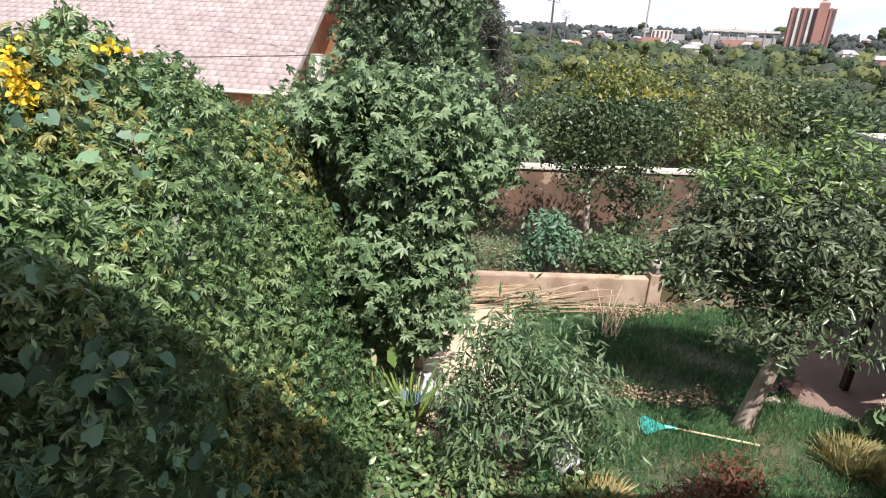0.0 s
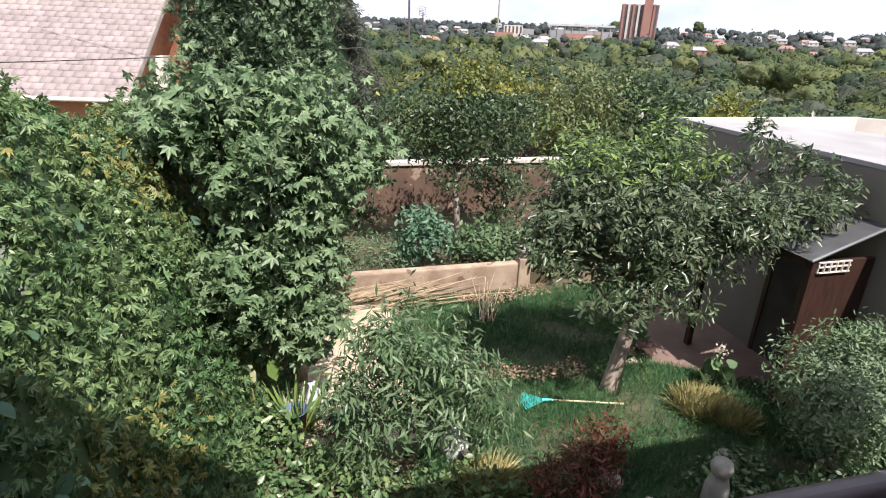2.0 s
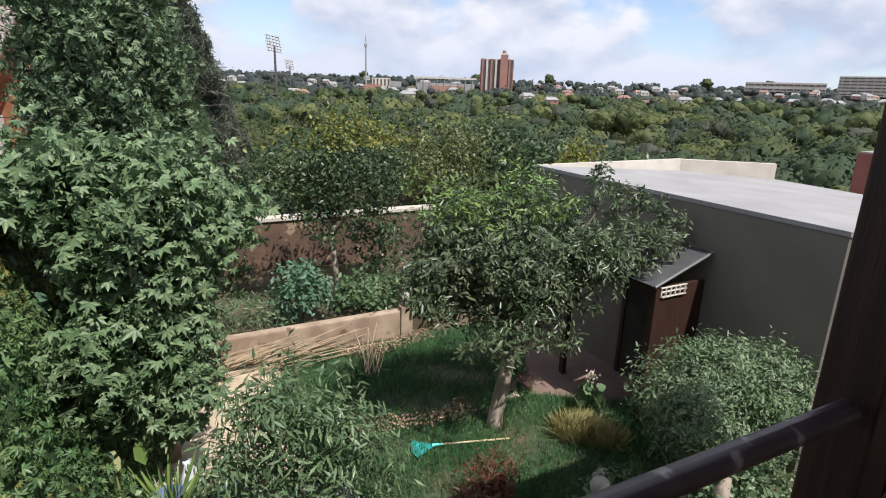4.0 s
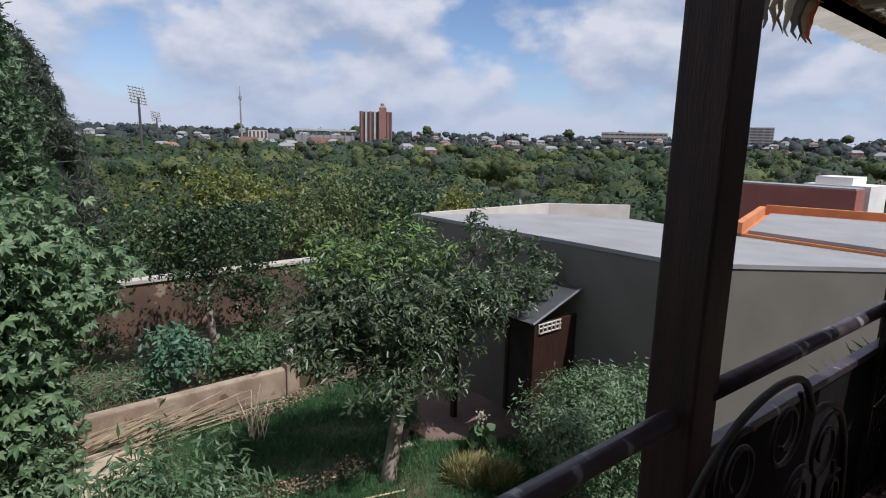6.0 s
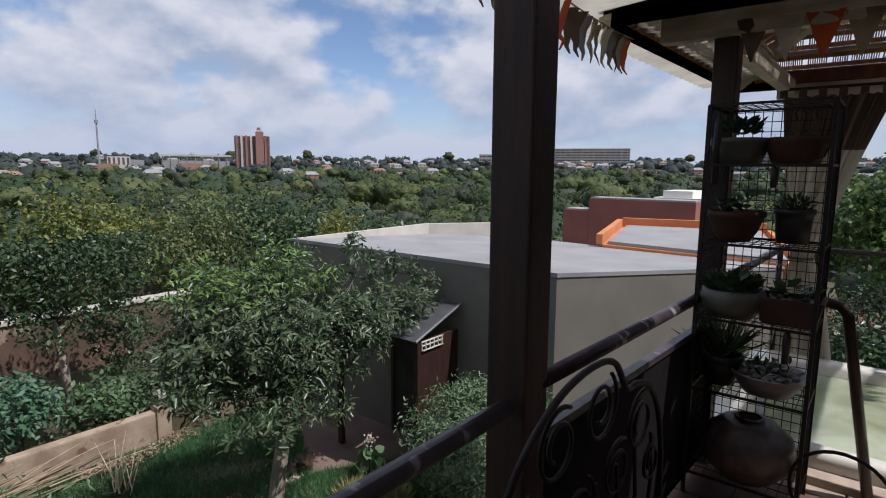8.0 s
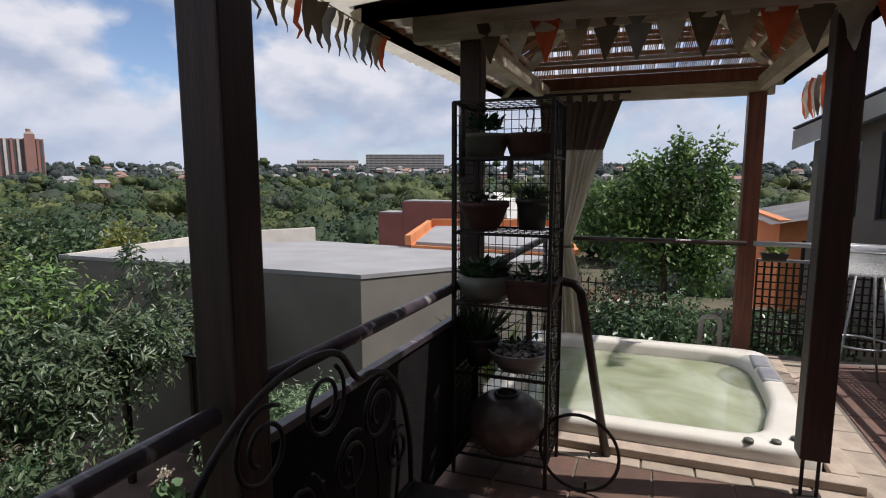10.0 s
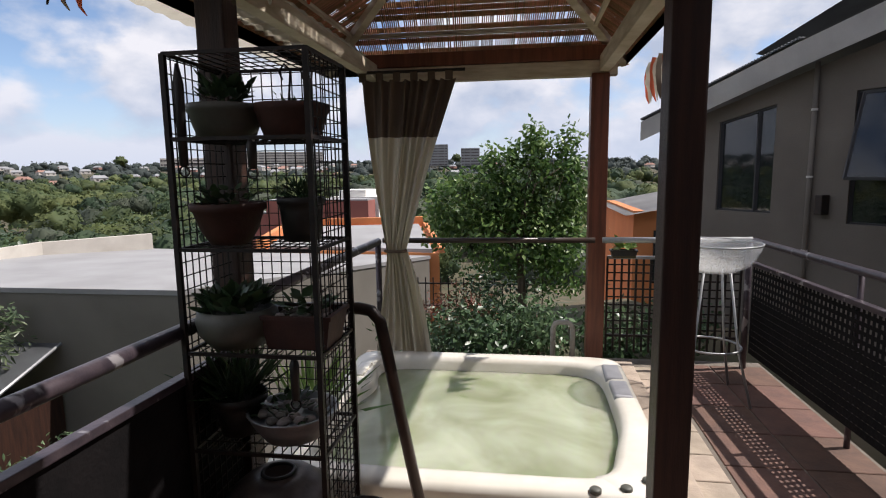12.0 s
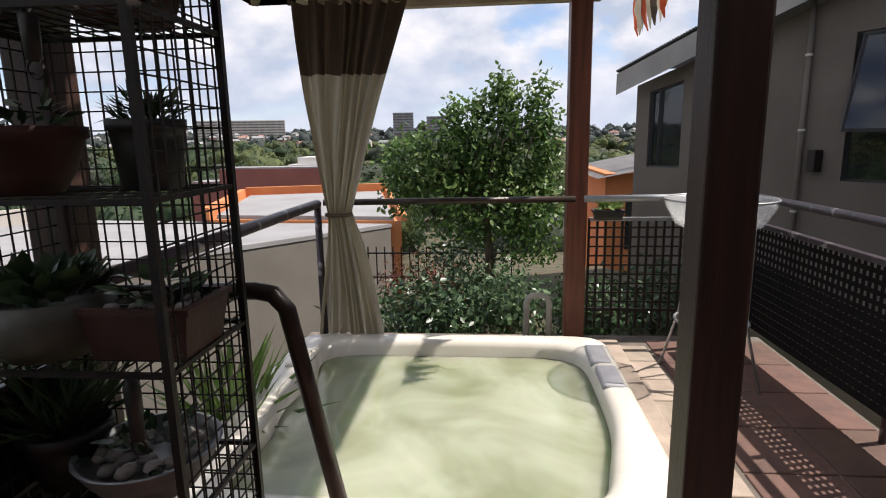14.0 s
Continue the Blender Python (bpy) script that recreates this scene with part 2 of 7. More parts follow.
M_WHITE = mat("white_plaster", (0.78, 0.76, 0.71), (0.68, 0.66, 0.61), 0.85, scale=0.7, bump=0.1)
M_SHINGLE = mat("grey_brown_roof_tile", (0.33, 0.275, 0.262), (0.25, 0.21, 0.2), 0.85, scale=2, bump=0.4, fine=30, island=0.06)
M_BRICK = mat("orange_face_brick", (0.56, 0.27, 0.14), (0.46, 0.21, 0.11), 0.85, scale=6, bump=0.5, fine=30)
M_TRIM = mat("cream_paint", (0.74, 0.70, 0.63), (0.60, 0.56, 0.49), 0.6, scale=4, bump=0.1)
M_FASCIA = mat("grey_white_fascia", (0.62, 0.60, 0.57), (0.50, 0.48, 0.46), 0.6, scale=2, bump=0.1)
M_DARKROOF = mat("dark_roof_sheet", (0.085, 0.09, 0.095), (0.055, 0.06, 0.065), 0.5, scale=3, bump=0.1)
M_WINFRAME = mat("dark_window_frame", (0.045, 0.045, 0.05), (0.03, 0.03, 0.035), 0.4, scale=9, bump=0.05)
M_TANWALL = mat("tan_garden_plaster", (0.40, 0.315, 0.23), (0.26, 0.19, 0.135), 0.9, scale=3.2, bump=0.4, fine=30)
# Brown made darker than the plaster: the small tree's shade is in the colour.
M_BACKWALL = mat("shade_darkened_brown_wall", (0.15, 0.093, 0.063), (0.085, 0.055, 0.04), 0.95, scale=1.5, bump=0.5, fine=20)
M_AQUA = mat("aqua_plastic", (0.06, 0.60, 0.55), (0.05, 0.52, 0.48), 0.4, scale=9, bump=0.05)
M_BAMBOO = mat("pale_broom_handle", (0.62, 0.52, 0.33), (0.50, 0.41, 0.25), 0.6, scale=9, bump=0.1)
M_DRYREED = mat("dry_cane", (0.46, 0.375, 0.24), (0.32, 0.25, 0.155), 0.8, scale=9, bump=0.2, island=0.3)
M_CONC = mat("grey_concrete", (0.40, 0.38, 0.34), (0.28, 0.265, 0.235), 0.9, scale=5, bump=0.4, fine=40)
M_POLY = mat("smoky_polycarbonate", (0.20, 0.21, 0.22), (0.15, 0.155, 0.16), 0.18, scale=2, bump=0.02, spec=0.7)
M_BLUE = mat("blue_plastic", (0.13, 0.19, 0.27), (0.10, 0.15, 0.22), 0.45, scale=8, bump=0.05)
M_BAG = mat("white_plastic_bag", (0.75, 0.76, 0.78), (0.62, 0.64, 0.67), 0.4, scale=8, bump=0.3)
M_FARWHITE = mat("far_white_wall", (0.54, 0.50, 0.455), (0.44, 0.41, 0.37), 0.9, scale=0.1, bump=0)
M_FARRED = mat("far_red_roof", (0.33, 0.19, 0.145), (0.26, 0.15, 0.12), 0.9, scale=0.1, bump=0)
M_FARBROWN = mat("far_red_brick", (0.30, 0.16, 0.13), (0.25, 0.13, 0.105), 0.9, scale=0.05, bump=0)
M_FARPANE = mat("far_dark_glazing", (0.10, 0.085, 0.085), (0.07, 0.06, 0.065), 0.4, scale=0.1, bump=0)
M_FARGREY = mat("far_grey_concrete", (0.30, 0.30, 0.305), (0.24, 0.24, 0.245), 0.9, scale=0.1, bump=0)
M_EAVE = mat("corrugated_plastic", (0.62, 0.58, 0.48), (0.48, 0.44, 0.36), 0.5, scale=4, bump=0.1, translucent=0.5)
M_WING = mat("grey_brown_plaster", (0.16, 0.14, 0.12), (0.125, 0.108, 0.092), 0.9, scale=1.2, bump=0.2, fine=60)
M_LITTER = leafy("dry_fallen_leaf", (0.42, 0.31, 0.21), (0.28, 0.19, 0.125), 0.8, 0.4, 0.1)
# Near-black colour that stands for the lack of light inside openings.
M_INSIDE = mat("unlit_opening_fill", (0.05, 0.045, 0.04), (0.03, 0.028, 0.025), 0.9, scale=2, bump=0)


def chipped(m, colour, scale, share, stretch=(1, 1, 1)):
    """Lays patches of another colour, such as wear, over a surface."""
    n, l = m.node_tree.nodes, m.node_tree.links
    b = n["Principled BSDF"]
    under = b.inputs["Base Color"].links[0].from_socket
    tc, mp = n.new("ShaderNodeTexCoord"), n.new("ShaderNodeMapping")
    mp.inputs["Scale"].default_value = stretch
    l.new(tc.outputs["Object"], mp.inputs[0])
    t = n.new("ShaderNodeTexNoise")
    t.inputs["Scale"].default_value, t.inputs["Detail"].default_value = scale, 3
    l.new(mp.outputs[0], t.inputs["Vector"])
    k = n.new("ShaderNodeMapRange")
    k.inputs["From Min"].default_value, k.inputs["From Max"].default_value = share, share + 0.06
    l.new(t.outputs["Fac"], k.inputs["Value"])
    mx = n.new("ShaderNodeMix")
    mx.data_type = "RGBA"
    l.new(k.outputs[0], mx.inputs["Factor"])
    l.new(under, mx.inputs["A"])
    mx.inputs["B"].default_value = (*colour, 1)
    l.new(mx.outputs["Result"], b.inputs["Base Color"])


chipped(M_RAIL, (0.34, 0.32, 0.33), 9.0, 0.62, (1.6, 1, 1))
chipped(M_TANWALL, (0.17, 0.10, 0.07), 4.0, 0.60)
# Paler brown patches over the darkened boundary wall.
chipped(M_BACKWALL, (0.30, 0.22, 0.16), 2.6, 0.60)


def simple_nodes(name):
    m = bpy.data.materials.new(name)
    m.use_nodes = True
    return m, m.node_tree.nodes, m.node_tree.links, m.node_tree.nodes["Principled BSDF"]


M_GLASS, _n, _l, _b = simple_nodes("window_glass")
_b.inputs["Base Color"].default_value = (0.02, 0.025, 0.03, 1)
_b.inputs["Roughness"].default_value = 0.03
_b.inputs["Specular IOR Level"].default_value = 1.0
_b.inputs["Coat Weight"].default_value = 1.0

M_CLEAR, _n, _l, _b = simple_nodes("clear_sheet")
_b.inputs["Base Color"].default_value = (0.9, 0.92, 0.92, 1)
_b.inputs["Roughness"].default_value, _b.inputs["Alpha"].default_value = 0.12, 0.27

M_WATER, _n, _l, _b = simple_nodes("cloudy_green_water")
_w = _n.new("ShaderNodeTexNoise")
_w.inputs["Scale"].default_value, _w.inputs["Detail"].default_value, _w.inputs["Distortion"].default_value = 1.6, 3, 0.8
_r = _n.new("ShaderNodeValToRGB")
_r.color_ramp.elements[0].position, _r.color_ramp.elements[1].position = 0.36, 0.68
_r.color_ramp.elements[0].color, _r.color_ramp.elements[1].color = (0.26, 0.285, 0.175, 1), (0.47, 0.505, 0.38, 1)
_tc = _n.new("ShaderNodeTexCoord")
_l.new(_tc.outputs["Object"], _w.inputs["Vector"])
_l.new(_w.outputs["Fac"], _r.inputs[0])
_l.new(_r.outputs[0], _b.inputs["Base Color"])
_b.inputs["Roughness"].default_value, _b.inputs["IOR"].default_value = 0.04, 1.33
_b.inputs["Subsurface Weight"].default_value, _b.inputs["Subsurface Radius"].default_value, _b.inputs["Subsurface Scale"].default_value = 1.0, (0.8, 1.0, 0.7), 0.25
_rip = _n.new("ShaderNodeTexNoise")
_rip.inputs["Scale"].default_value, _rip.inputs["Detail"].default_value = 7, 2
_l.new(_tc.outputs["Object"], _rip.inputs["Vector"])
_bp = _n.new("ShaderNodeBump")
_bp.inputs["Strength"].default_value, _bp.inputs["Distance"].default_value = 0.12, 0.03
_l.new(_rip.outputs["Fac"], _bp.inputs["Height"])
_l.new(_bp.outputs[0], _b.inputs["Normal"])


# ---- builders ----
def part(name, bm, material, parent=None, label="", smooth=False):
    """Links a bmesh or mesh as one object, under its thing if a parent is given."""
    if isinstance(bm, bmesh.types.BMesh):
        me = bpy.data.meshes.new(name)
        bmesh.ops.recalc_face_normals(bm, faces=bm.faces)
        bm.to_mesh(me)
        bm.free()
    else:
        me = bm
    if material is not None and not me.materials:
        me.materials.append(material)
    if smooth:
        me.polygons.foreach_set("use_smooth", [True] * len(me.polygons))
    ob = new(name, me)
    ob.parent = parent
    if label:
        ob["label"] = label
    return ob


def thing(name, label, category, at=(0, 0, 0), rz=0, group="", kind=""):
    ob = new(name)
    ob.matrix_world = pose(*at, 0, 0, rz)
    ob.empty_display_size = 0.1
    return tagged(ob, label, category, group, kind)


def box(x0, x1, y0, y1, z0, z1, bevel=0.0, bm=None, m=None):
    bm = bm or bmesh.new()
    r = bmesh.ops.create_cube(bm, size=1.0)
    vs = r["verts"]
    bmesh.ops.scale(bm, vec=(abs(x1 - x0), abs(y1 - y0), abs(z1 - z0)), verts=vs)
    bmesh.ops.translate(bm, vec=((x0 + x1) / 2, (y0 + y1) / 2, (z0 + z1) / 2), verts=vs)
    if bevel:
        es = {e for v in vs for e in v.link_edges}
        r2 = bmesh.ops.bevel(bm, geom=list(es), offset=bevel, segments=2, affect="EDGES", profile=0.6)
        vs = r2["verts"]
    if m is not None:
        bmesh.ops.transform(bm, matrix=m, verts=vs if not bevel else [v for v in bm.verts])
    return bm


def tube(path, radii, seg=8, bm=None, cap=True):
    bm = bm or bmesh.new()
    pts = [Vector(p) for p in path]
    if not hasattr(radii, "__len__"):
        radii = [radii] * len(pts)
    rings, side = [], None
    for i, p in enumerate(pts):
        d = (pts[min(i + 1, len(pts) - 1)] - pts[max(i - 1, 0)])
        d = d.normalized() if d.length > 1e-9 else Vector((0, 0, 1))
        if side is None:
            side = d.orthogonal().normalized()
        side = (side - d * side.dot(d))
        side = side.normalized() if side.length > 1e-6 else d.orthogonal().normalized()
        up = d.cross(side)
        rings.append([bm.verts.new(p + radii[i] * (math.cos(2 * math.pi * k / seg) * side + math.sin(2 * math.pi * k / seg) * up)) for k in range(seg)])
    for a, b in zip(rings, rings[1:]):
        for k in range(seg):
            bm.faces.new((a[k], a[(k + 1) % seg], b[(k + 1) % seg], b[k]))
    if cap:
        bm.faces.new(rings[0][::-1])
        bm.faces.new(rings[-1])
    return bm


def lathe(profile, seg=28, bm=None, squash=1.0):
    """profile: (radius, height) pairs from one end to the other."""
    bm = bm or bmesh.new()
    rings = [[bm.verts.new((r * math.cos(2 * math.pi * k / seg), squash * r * math.sin(2 * math.pi * k / seg), z)) for k in range(seg)] for r, z in profile]
    for a, b in zip(rings, rings[1:]):
        for k in range(seg):
            bm.faces.new((a[k], a[(k + 1) % seg], b[(k + 1) % seg], b[k]))
    return bm


def prism(outline, z0, z1, bm=None):
    bm = bm or bmesh.new()
    lo = [bm.verts.new((x, y, z0)) for x, y in outline]
    hi = [bm.verts.new((x, y, z1)) for x, y in outline]
    n = len(lo)
    for i in range(n):
        bm.faces.new((lo[i], lo[(i + 1) % n], hi[(i + 1) % n], hi[i]))
    bm.faces.new(lo[::-1])
    bm.faces.new(hi)
    return bm


def slab(a, b, thick, z0, z1, bm=None):
    """An upright wall between two plan points, thickened to the left of its run."""
    a, b = Vector((*a, 0)), Vector((*b, 0))
    s = Vector((-(b - a).y, (b - a).x, 0)).normalized() * thick
    return prism([(a.x, a.y), (b.x, b.y), (b.x + s.x, b.y + s.y), (a.x + s.x, a.y + s.y)], z0, z1, bm)


def tri_mesh(name, verts, tris):
    me = bpy.data.meshes.new(name)
    v, f = np.ascontiguousarray(verts, np.float32).reshape(-1), np.ascontiguousarray(tris, np.int32).reshape(-1)
    n = len(f) // 3
    me.vertices.add(len(v) // 3)
    me.vertices.foreach_set("co", v)
    me.loops.add(len(f))
    me.loops.foreach_set("vertex_index", f)
    me.polygons.add(n)
    me.polygons.foreach_set("loop_start", np.arange(n, dtype=np.int32) * 3)
    me.update(calc_edges=True)
    return me


def fan(points, lift=0.12):
    """A leaf outline in its own plane, folded along the midrib."""
    v = [(0.45, 0, 0.0)] + [(x, y, lift * abs(y)) for x, y in points]
    return np.array(v, float), np.array([(0, i, i + 1) for i in range(1, len(points))] + [(0, len(points), 1)])


def lobed(n_lobes, spread, deep):
    pts = [(0, 0)]
    for i in range(n_lobes):
        a = spread * (i / (n_lobes - 1) - 0.5)
        r = 1.0 - 0.35 * abs(i / (n_lobes - 1) - 0.5) * 2
        pts.append((0.3 + 0.75 * r * math.cos(a), 0.75 * r * math.sin(a)))
        if i < n_lobes - 1:
            b = spread * ((i + 0.5) / (n_lobes - 1) - 0.5)
            pts.append((0.3 + 0.75 * deep * math.cos(b), 0.75 * deep * math.sin(b)))
    return pts


def fingers(n, spread, w):
    v, f = [], []
    for i in range(n):
        a = spread * (i / (n - 1) - 0.5)
        c, s = math.cos(a), math.sin(a)
        k = len(v)
        r = 1.0 - 0.3 * abs(i / (n - 1) - 0.5) * 2
        v += [(0, 0, 0), (0.5 * r * c - w * s, 0.5 * r * s + w * c, 0.05), (r * c, r * s, -0.15 * r), (0.5 * r * c + w * s, 0.5 * r * s - w * c, 0.05)]
        f += [(k, k + 3, k + 2), (k, k + 2, k + 1)]
    return np.array(v, float), np.array(f)


LEAF = {
    "ovate": fan([(0, 0), (0.35, 0.24), (0.7, 0.18), (1, 0), (0.7, -0.18), (0.35, -0.24)]),
    "bay": fan([(0, 0), (0.35, 0.13), (0.7, 0.12), (1, 0), (0.7, -0.12), (0.35, -0.13)], 0.35),
    "lance": fan([(0, 0), (0.4, 0.11), (1, 0), (0.4, -0.11)], 0.4),
    "fig": fingers(5, 2.9, 0.17),
    "heart": fan([(0.1, 0), (0, 0.25), (0.25, 0.45), (0.65, 0.34), (1, 0), (0.65, -0.34), (0.25, -0.45), (0, -0.25)]),
    "palm": fingers(5, 2.6, 0.13),
    "tuft": fingers(6, 4.5, 0.05),
    "spray": fingers(4, 1.5, 0.1),
    "blade": (np.array([(0, -0.018, 0), (0, 0.018, 0), (0.6, 0.012, 0.08), (1, 0, 0.22)], float), np.array([(0, 1, 2), (0, 2, 3)])),
    "chip": (np.array([(0, 0, 0), (0.45, 0.32, 0.1), (1, 0, 0), (0.5, -0.3, 0.1)], float), np.array([(0, 2, 1), (0, 3, 2)])),
    "flake": fan([(0, 0), (0.3, 0.4), (0.8, 0.35), (1, 0), (0.75, -0.4), (0.25, -0.3)], 0.3),
}


def unit(a):
    return a / (np.linalg.norm(a, axis=1, keepdims=True) + 1e-9)


def leaves(name, P, N, size, kind, rng, wild=0.7, droop=0.3, along=None):
    """Leaves of one kind set at P, facing about N, pointing at random or along a given way, as one mesh."""
    n = len(P)
    Z = unit(unit(N) + wild * rng.normal(size=(n, 3)))
    A = rng.normal(size=(n, 3)) if along is None else unit(along) + 0.45 * rng.normal(size=(n, 3))
    A[:, 2] -= droop
    X = unit(A - Z * np.sum(A * Z, axis=1, keepdims=True))
    Y = np.cross(Z, X)
    V, F = LEAF[kind]
    S = (size * rng.uniform(0.6, 1.3, n))[:, None, None]
    W = P[:, None] + S * (V[None, :, 0:1] * X[:, None] + V[None, :, 1:2] * Y[:, None] + V[None, :, 2:3] * Z[:, None])
    T = F[None] + (np.arange(n) * len(V))[:, None, None]
    return tri_mesh(name, W.reshape(-1, 3), T.reshape(-1, 3))


def clumps(rng, centre, radii, count, per, r, hollow=0.45, lumpy=1.0):
    """Points of a crown: clumps spread through an ellipsoid, thinner inside, with an uneven outline."""
    d = unit(rng.normal(size=(count, 3)))
    u = hollow + (1 - hollow) * rng.uniform(size=(count, 1)) ** 0.6
    u *= 0.82 + 0.3 * rng.uniform(size=(count, 1))
    ph = rng.uniform(0, 6.28, 4)
    u *= (1 + lumpy * 0.24 * np.sin(4.5 * d[:, 0] + ph[0]) * np.sin(4 * d[:, 1] + ph[1]) + lumpy * 0.16 * np.sin(9 * d[:, 2] + ph[2]) * np.sin(8 * d[:, 0] + ph[3]))[:, None]
    c = np.array(centre) + d * u * np.array(radii)
    P = np.repeat(c, per, axis=0) + rng.normal(size=(count * per, 3)) * r * np.array((1, 1, 0.75))
    N = (P - np.array(centre)) / np.array(radii) + np.array((0, 0, 0.5))
    return c, P, N


def tree(name, label, base, trunk, lobes, leaf, size, material, rng, bark, limbs=9, group="", second=None, droop=0.3, wild=0.8, lumpy=1.0, rise=0.0, whorl=False):
    """trunk: ((x, y, z), radius) steps in world metres; lobes: (centre, radii, clumps, leaves per clump, clump radius)."""
    t = thing(name, label, "tree" if "tree" in name else "bush", base, group=group)
    inv = Vector(base)
    if trunk:
        part("trunk", tube([Vector(p) - inv for p, r in trunk], [r for p, r in trunk], 12), bark, t, smooth=True)
        top = Vector(trunk[-1][0])
    allP, allN, allA, tips = [], [], [], []
    for c, radii, n, per, r in lobes:
        cc, P, N = clumps(rng, c, radii, n, per, r, lumpy=lumpy)
        allP.append(P)
        allN.append(N)
        allA.append(P - np.repeat(cc, per, axis=0) + 0.35 * r * unit(N))
        tips += list(cc[:: max(1, n // max(1, limbs))][:limbs if n > 24 else 1])
    if trunk:
        for tip in tips:
            tip = Vector(tip)
            k = rng.uniform(0.55, 1.0)
            st = Vector(trunk[-2][0]).lerp(top, k) if len(trunk) > 1 else top
            mid = st.lerp(tip, 0.5) + Vector(rng.normal(size=3)) * 0.08 + Vector((0, 0, 0.1))
            r0 = trunk[-1][1] * (0.5 if (tip - st).length < 1.2 else 0.3)
            part("limb", tube([st - inv, mid - inv, tip - inv], [r0, r0 * 0.55, r0 * 0.15], 6), M_BARK, t, smooth=True)
    P, N = np.concatenate(allP), unit(np.concatenate(allN)) + np.array((0, 0, rise))
    along = np.concatenate(allA) if whorl else None
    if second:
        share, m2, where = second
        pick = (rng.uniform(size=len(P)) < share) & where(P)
        part("young_leaves", leaves("young_leaves", P[pick] - np.array(base), N[pick], size, leaf, rng, wild, droop, along[pick] if whorl else None), m2, t, "yellow-green leaves toward the crown top")
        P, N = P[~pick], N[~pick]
        along = along[~pick] if whorl else None
    part("crown", leaves("crown", P - np.array(base), N, size, leaf, rng, wild, droop, along), material, t)
    return t


RNG = np.random.default_rng(11)
G = -3.3


def structure(name, bm, material, label, category):
    return tagged(part(name, bm, material), label, category, kind="structure")


# ---- ground to the horizon ----
def ground_z(r):
    for (r0, z0), (r1, z1) in zip(GROUND, GROUND[1:]):
        if r <= r1:
            return z0 + (z1 - z0) * max(0, (r - r0)) / (r1 - r0)
    return GROUND[-1][1]


GROUND = [(0, G), (17, G), (38, -7.0), (80, -11.5), (260, -12.5), (500, -11), (1000, 2), (1500, 12), (4500, 30)]
bm = bmesh.new()
radii = [2, 6, 12, 17, 24, 31, 38, 80, 150, 260, 480, 700, 1000, 1300, 2500, 4500]
rings = []
for r in radii:
    rings.append([bm.verts.new((r * math.cos(a), r * math.sin(a), ground_z(r) + (noise.noise((r * 0.01, a * 3, 0)) * min(4, r * 0.01) if r > 40 else 0))) for a in [2 * math.pi * k / 96 for k in range(96)]])
for a, b in zip(rings, rings[1:]):
    for k in range(96):
        bm.faces.new((a[k], a[(k + 1) % 96], b[(k + 1) % 96], b[k]))
bm.faces.new(rings[0])
structure("ground", bm, M_SOIL, "dark earth and scrub falling away to a wooded valley", "ground")

LAWN = [(0.9, 4.2), (2.2, 3.2), (6.0, 3.0), (7.3, 3.4), (7.3, 5.3), (5.4, 6.5), (7.15, 9.4), (1.9, 9.4), (1.4, 7.2), (1.7, 6.0)]
structure("lawn", prism(LAWN, G - 0.05, G + 0.02), M_LAWN, "patchy green garden lawn half in shade", "lawn")
structure("sandy_path", prism([(-0.6, 6.3), (0.3, 5.5), (1.7, 5.6), (1.5, 7.2), (1.9, 9.4), (-0.2, 9.4)], G - 0.05, G + 0.012), M_SAND, "bare sandy path in bright sun", "path")
structure("paved_strip", prism([(5.4, 6.55), (7.45, 5.2), (7.45, 9.5), (7.2, 9.5)], G - 0.05, G + 0.026), M_STUCCODOOR, "shaded reddish brown paving before the door", "paving")


def in_poly(x, y, poly):
    inside = np.zeros(len(x), bool)
    n = len(poly)
    for i in range(n):
        (x0, y0), (x1, y1) = poly[i], poly[(i + 1) % n]
        c = ((y0 > y) != (y1 > y)) & (x < (x1 - x0) * (y - y0) / (y1 - y0 + 1e-12) + x0)
        inside ^= c
    return inside


def turf(n, poly, size, material, name, label, rng, bald=0.35):
    xs, ys = np.array([p[0] for p in poly]), np.array([p[1] for p in poly])
    x, y = rng.uniform(xs.min(), xs.max(), n), rng.uniform(ys.min(), ys.max(), n)
    k = in_poly(x, y, poly)
    x, y = x[k], y[k]
    keep = np.sin(x * 2.3 + 1.2 * np.sin(y * 1.7)) * np.sin(y * 2.9 + x) + rng.uniform(-0.6, 1.2, len(x)) > -bald
    x, y = x[keep], y[keep]
    P = np.stack([x, y, np.full(len(x), G + 0.01)], 1)
    me = leaves(name, P, rng.normal(size=P.shape) * np.array((1, 1, 0.2)), size, "blade", rng, 0.4, -1.4)
    ob = part(name, me, material)
    return tagged(ob, label, "grass", kind="stuff")


# ---- neighbour's flat-roofed building ----
B = [(7.5, 3.28), (12.4, 1.0), (13.7, 8.2), (11.9, 9.6), (7.43, 9.55)]
bld = thing("flat_roofed_building", "taupe plastered flat-roofed building beside the garden", "building", (9.5, 5.5, G))


def tilted(poly, z_lo, z_hi, drop):
    """A slab over the outline whose faces fall away from the garden side."""
    bm = bmesh.new()
    fall = [drop * (x - 7.5) / 6.0 for x, y in poly]
    lo = [bm.verts.new((x - 9.5, y - 5.5, z_lo - (f if z_lo > 0.5 else 0))) for (x, y), f in zip(poly, fall)]
    hi = [bm.verts.new((x - 9.5, y - 5.5, z_hi - f)) for (x, y), f in zip(poly, fall)]
    n = len(poly)
    for i in range(n):
        bm.faces.new((lo[i], lo[(i + 1) % n], hi[(i + 1) % n], hi[i]))
    bm.faces.new(lo[::-1])
    bm.faces.new(hi)
    return bm


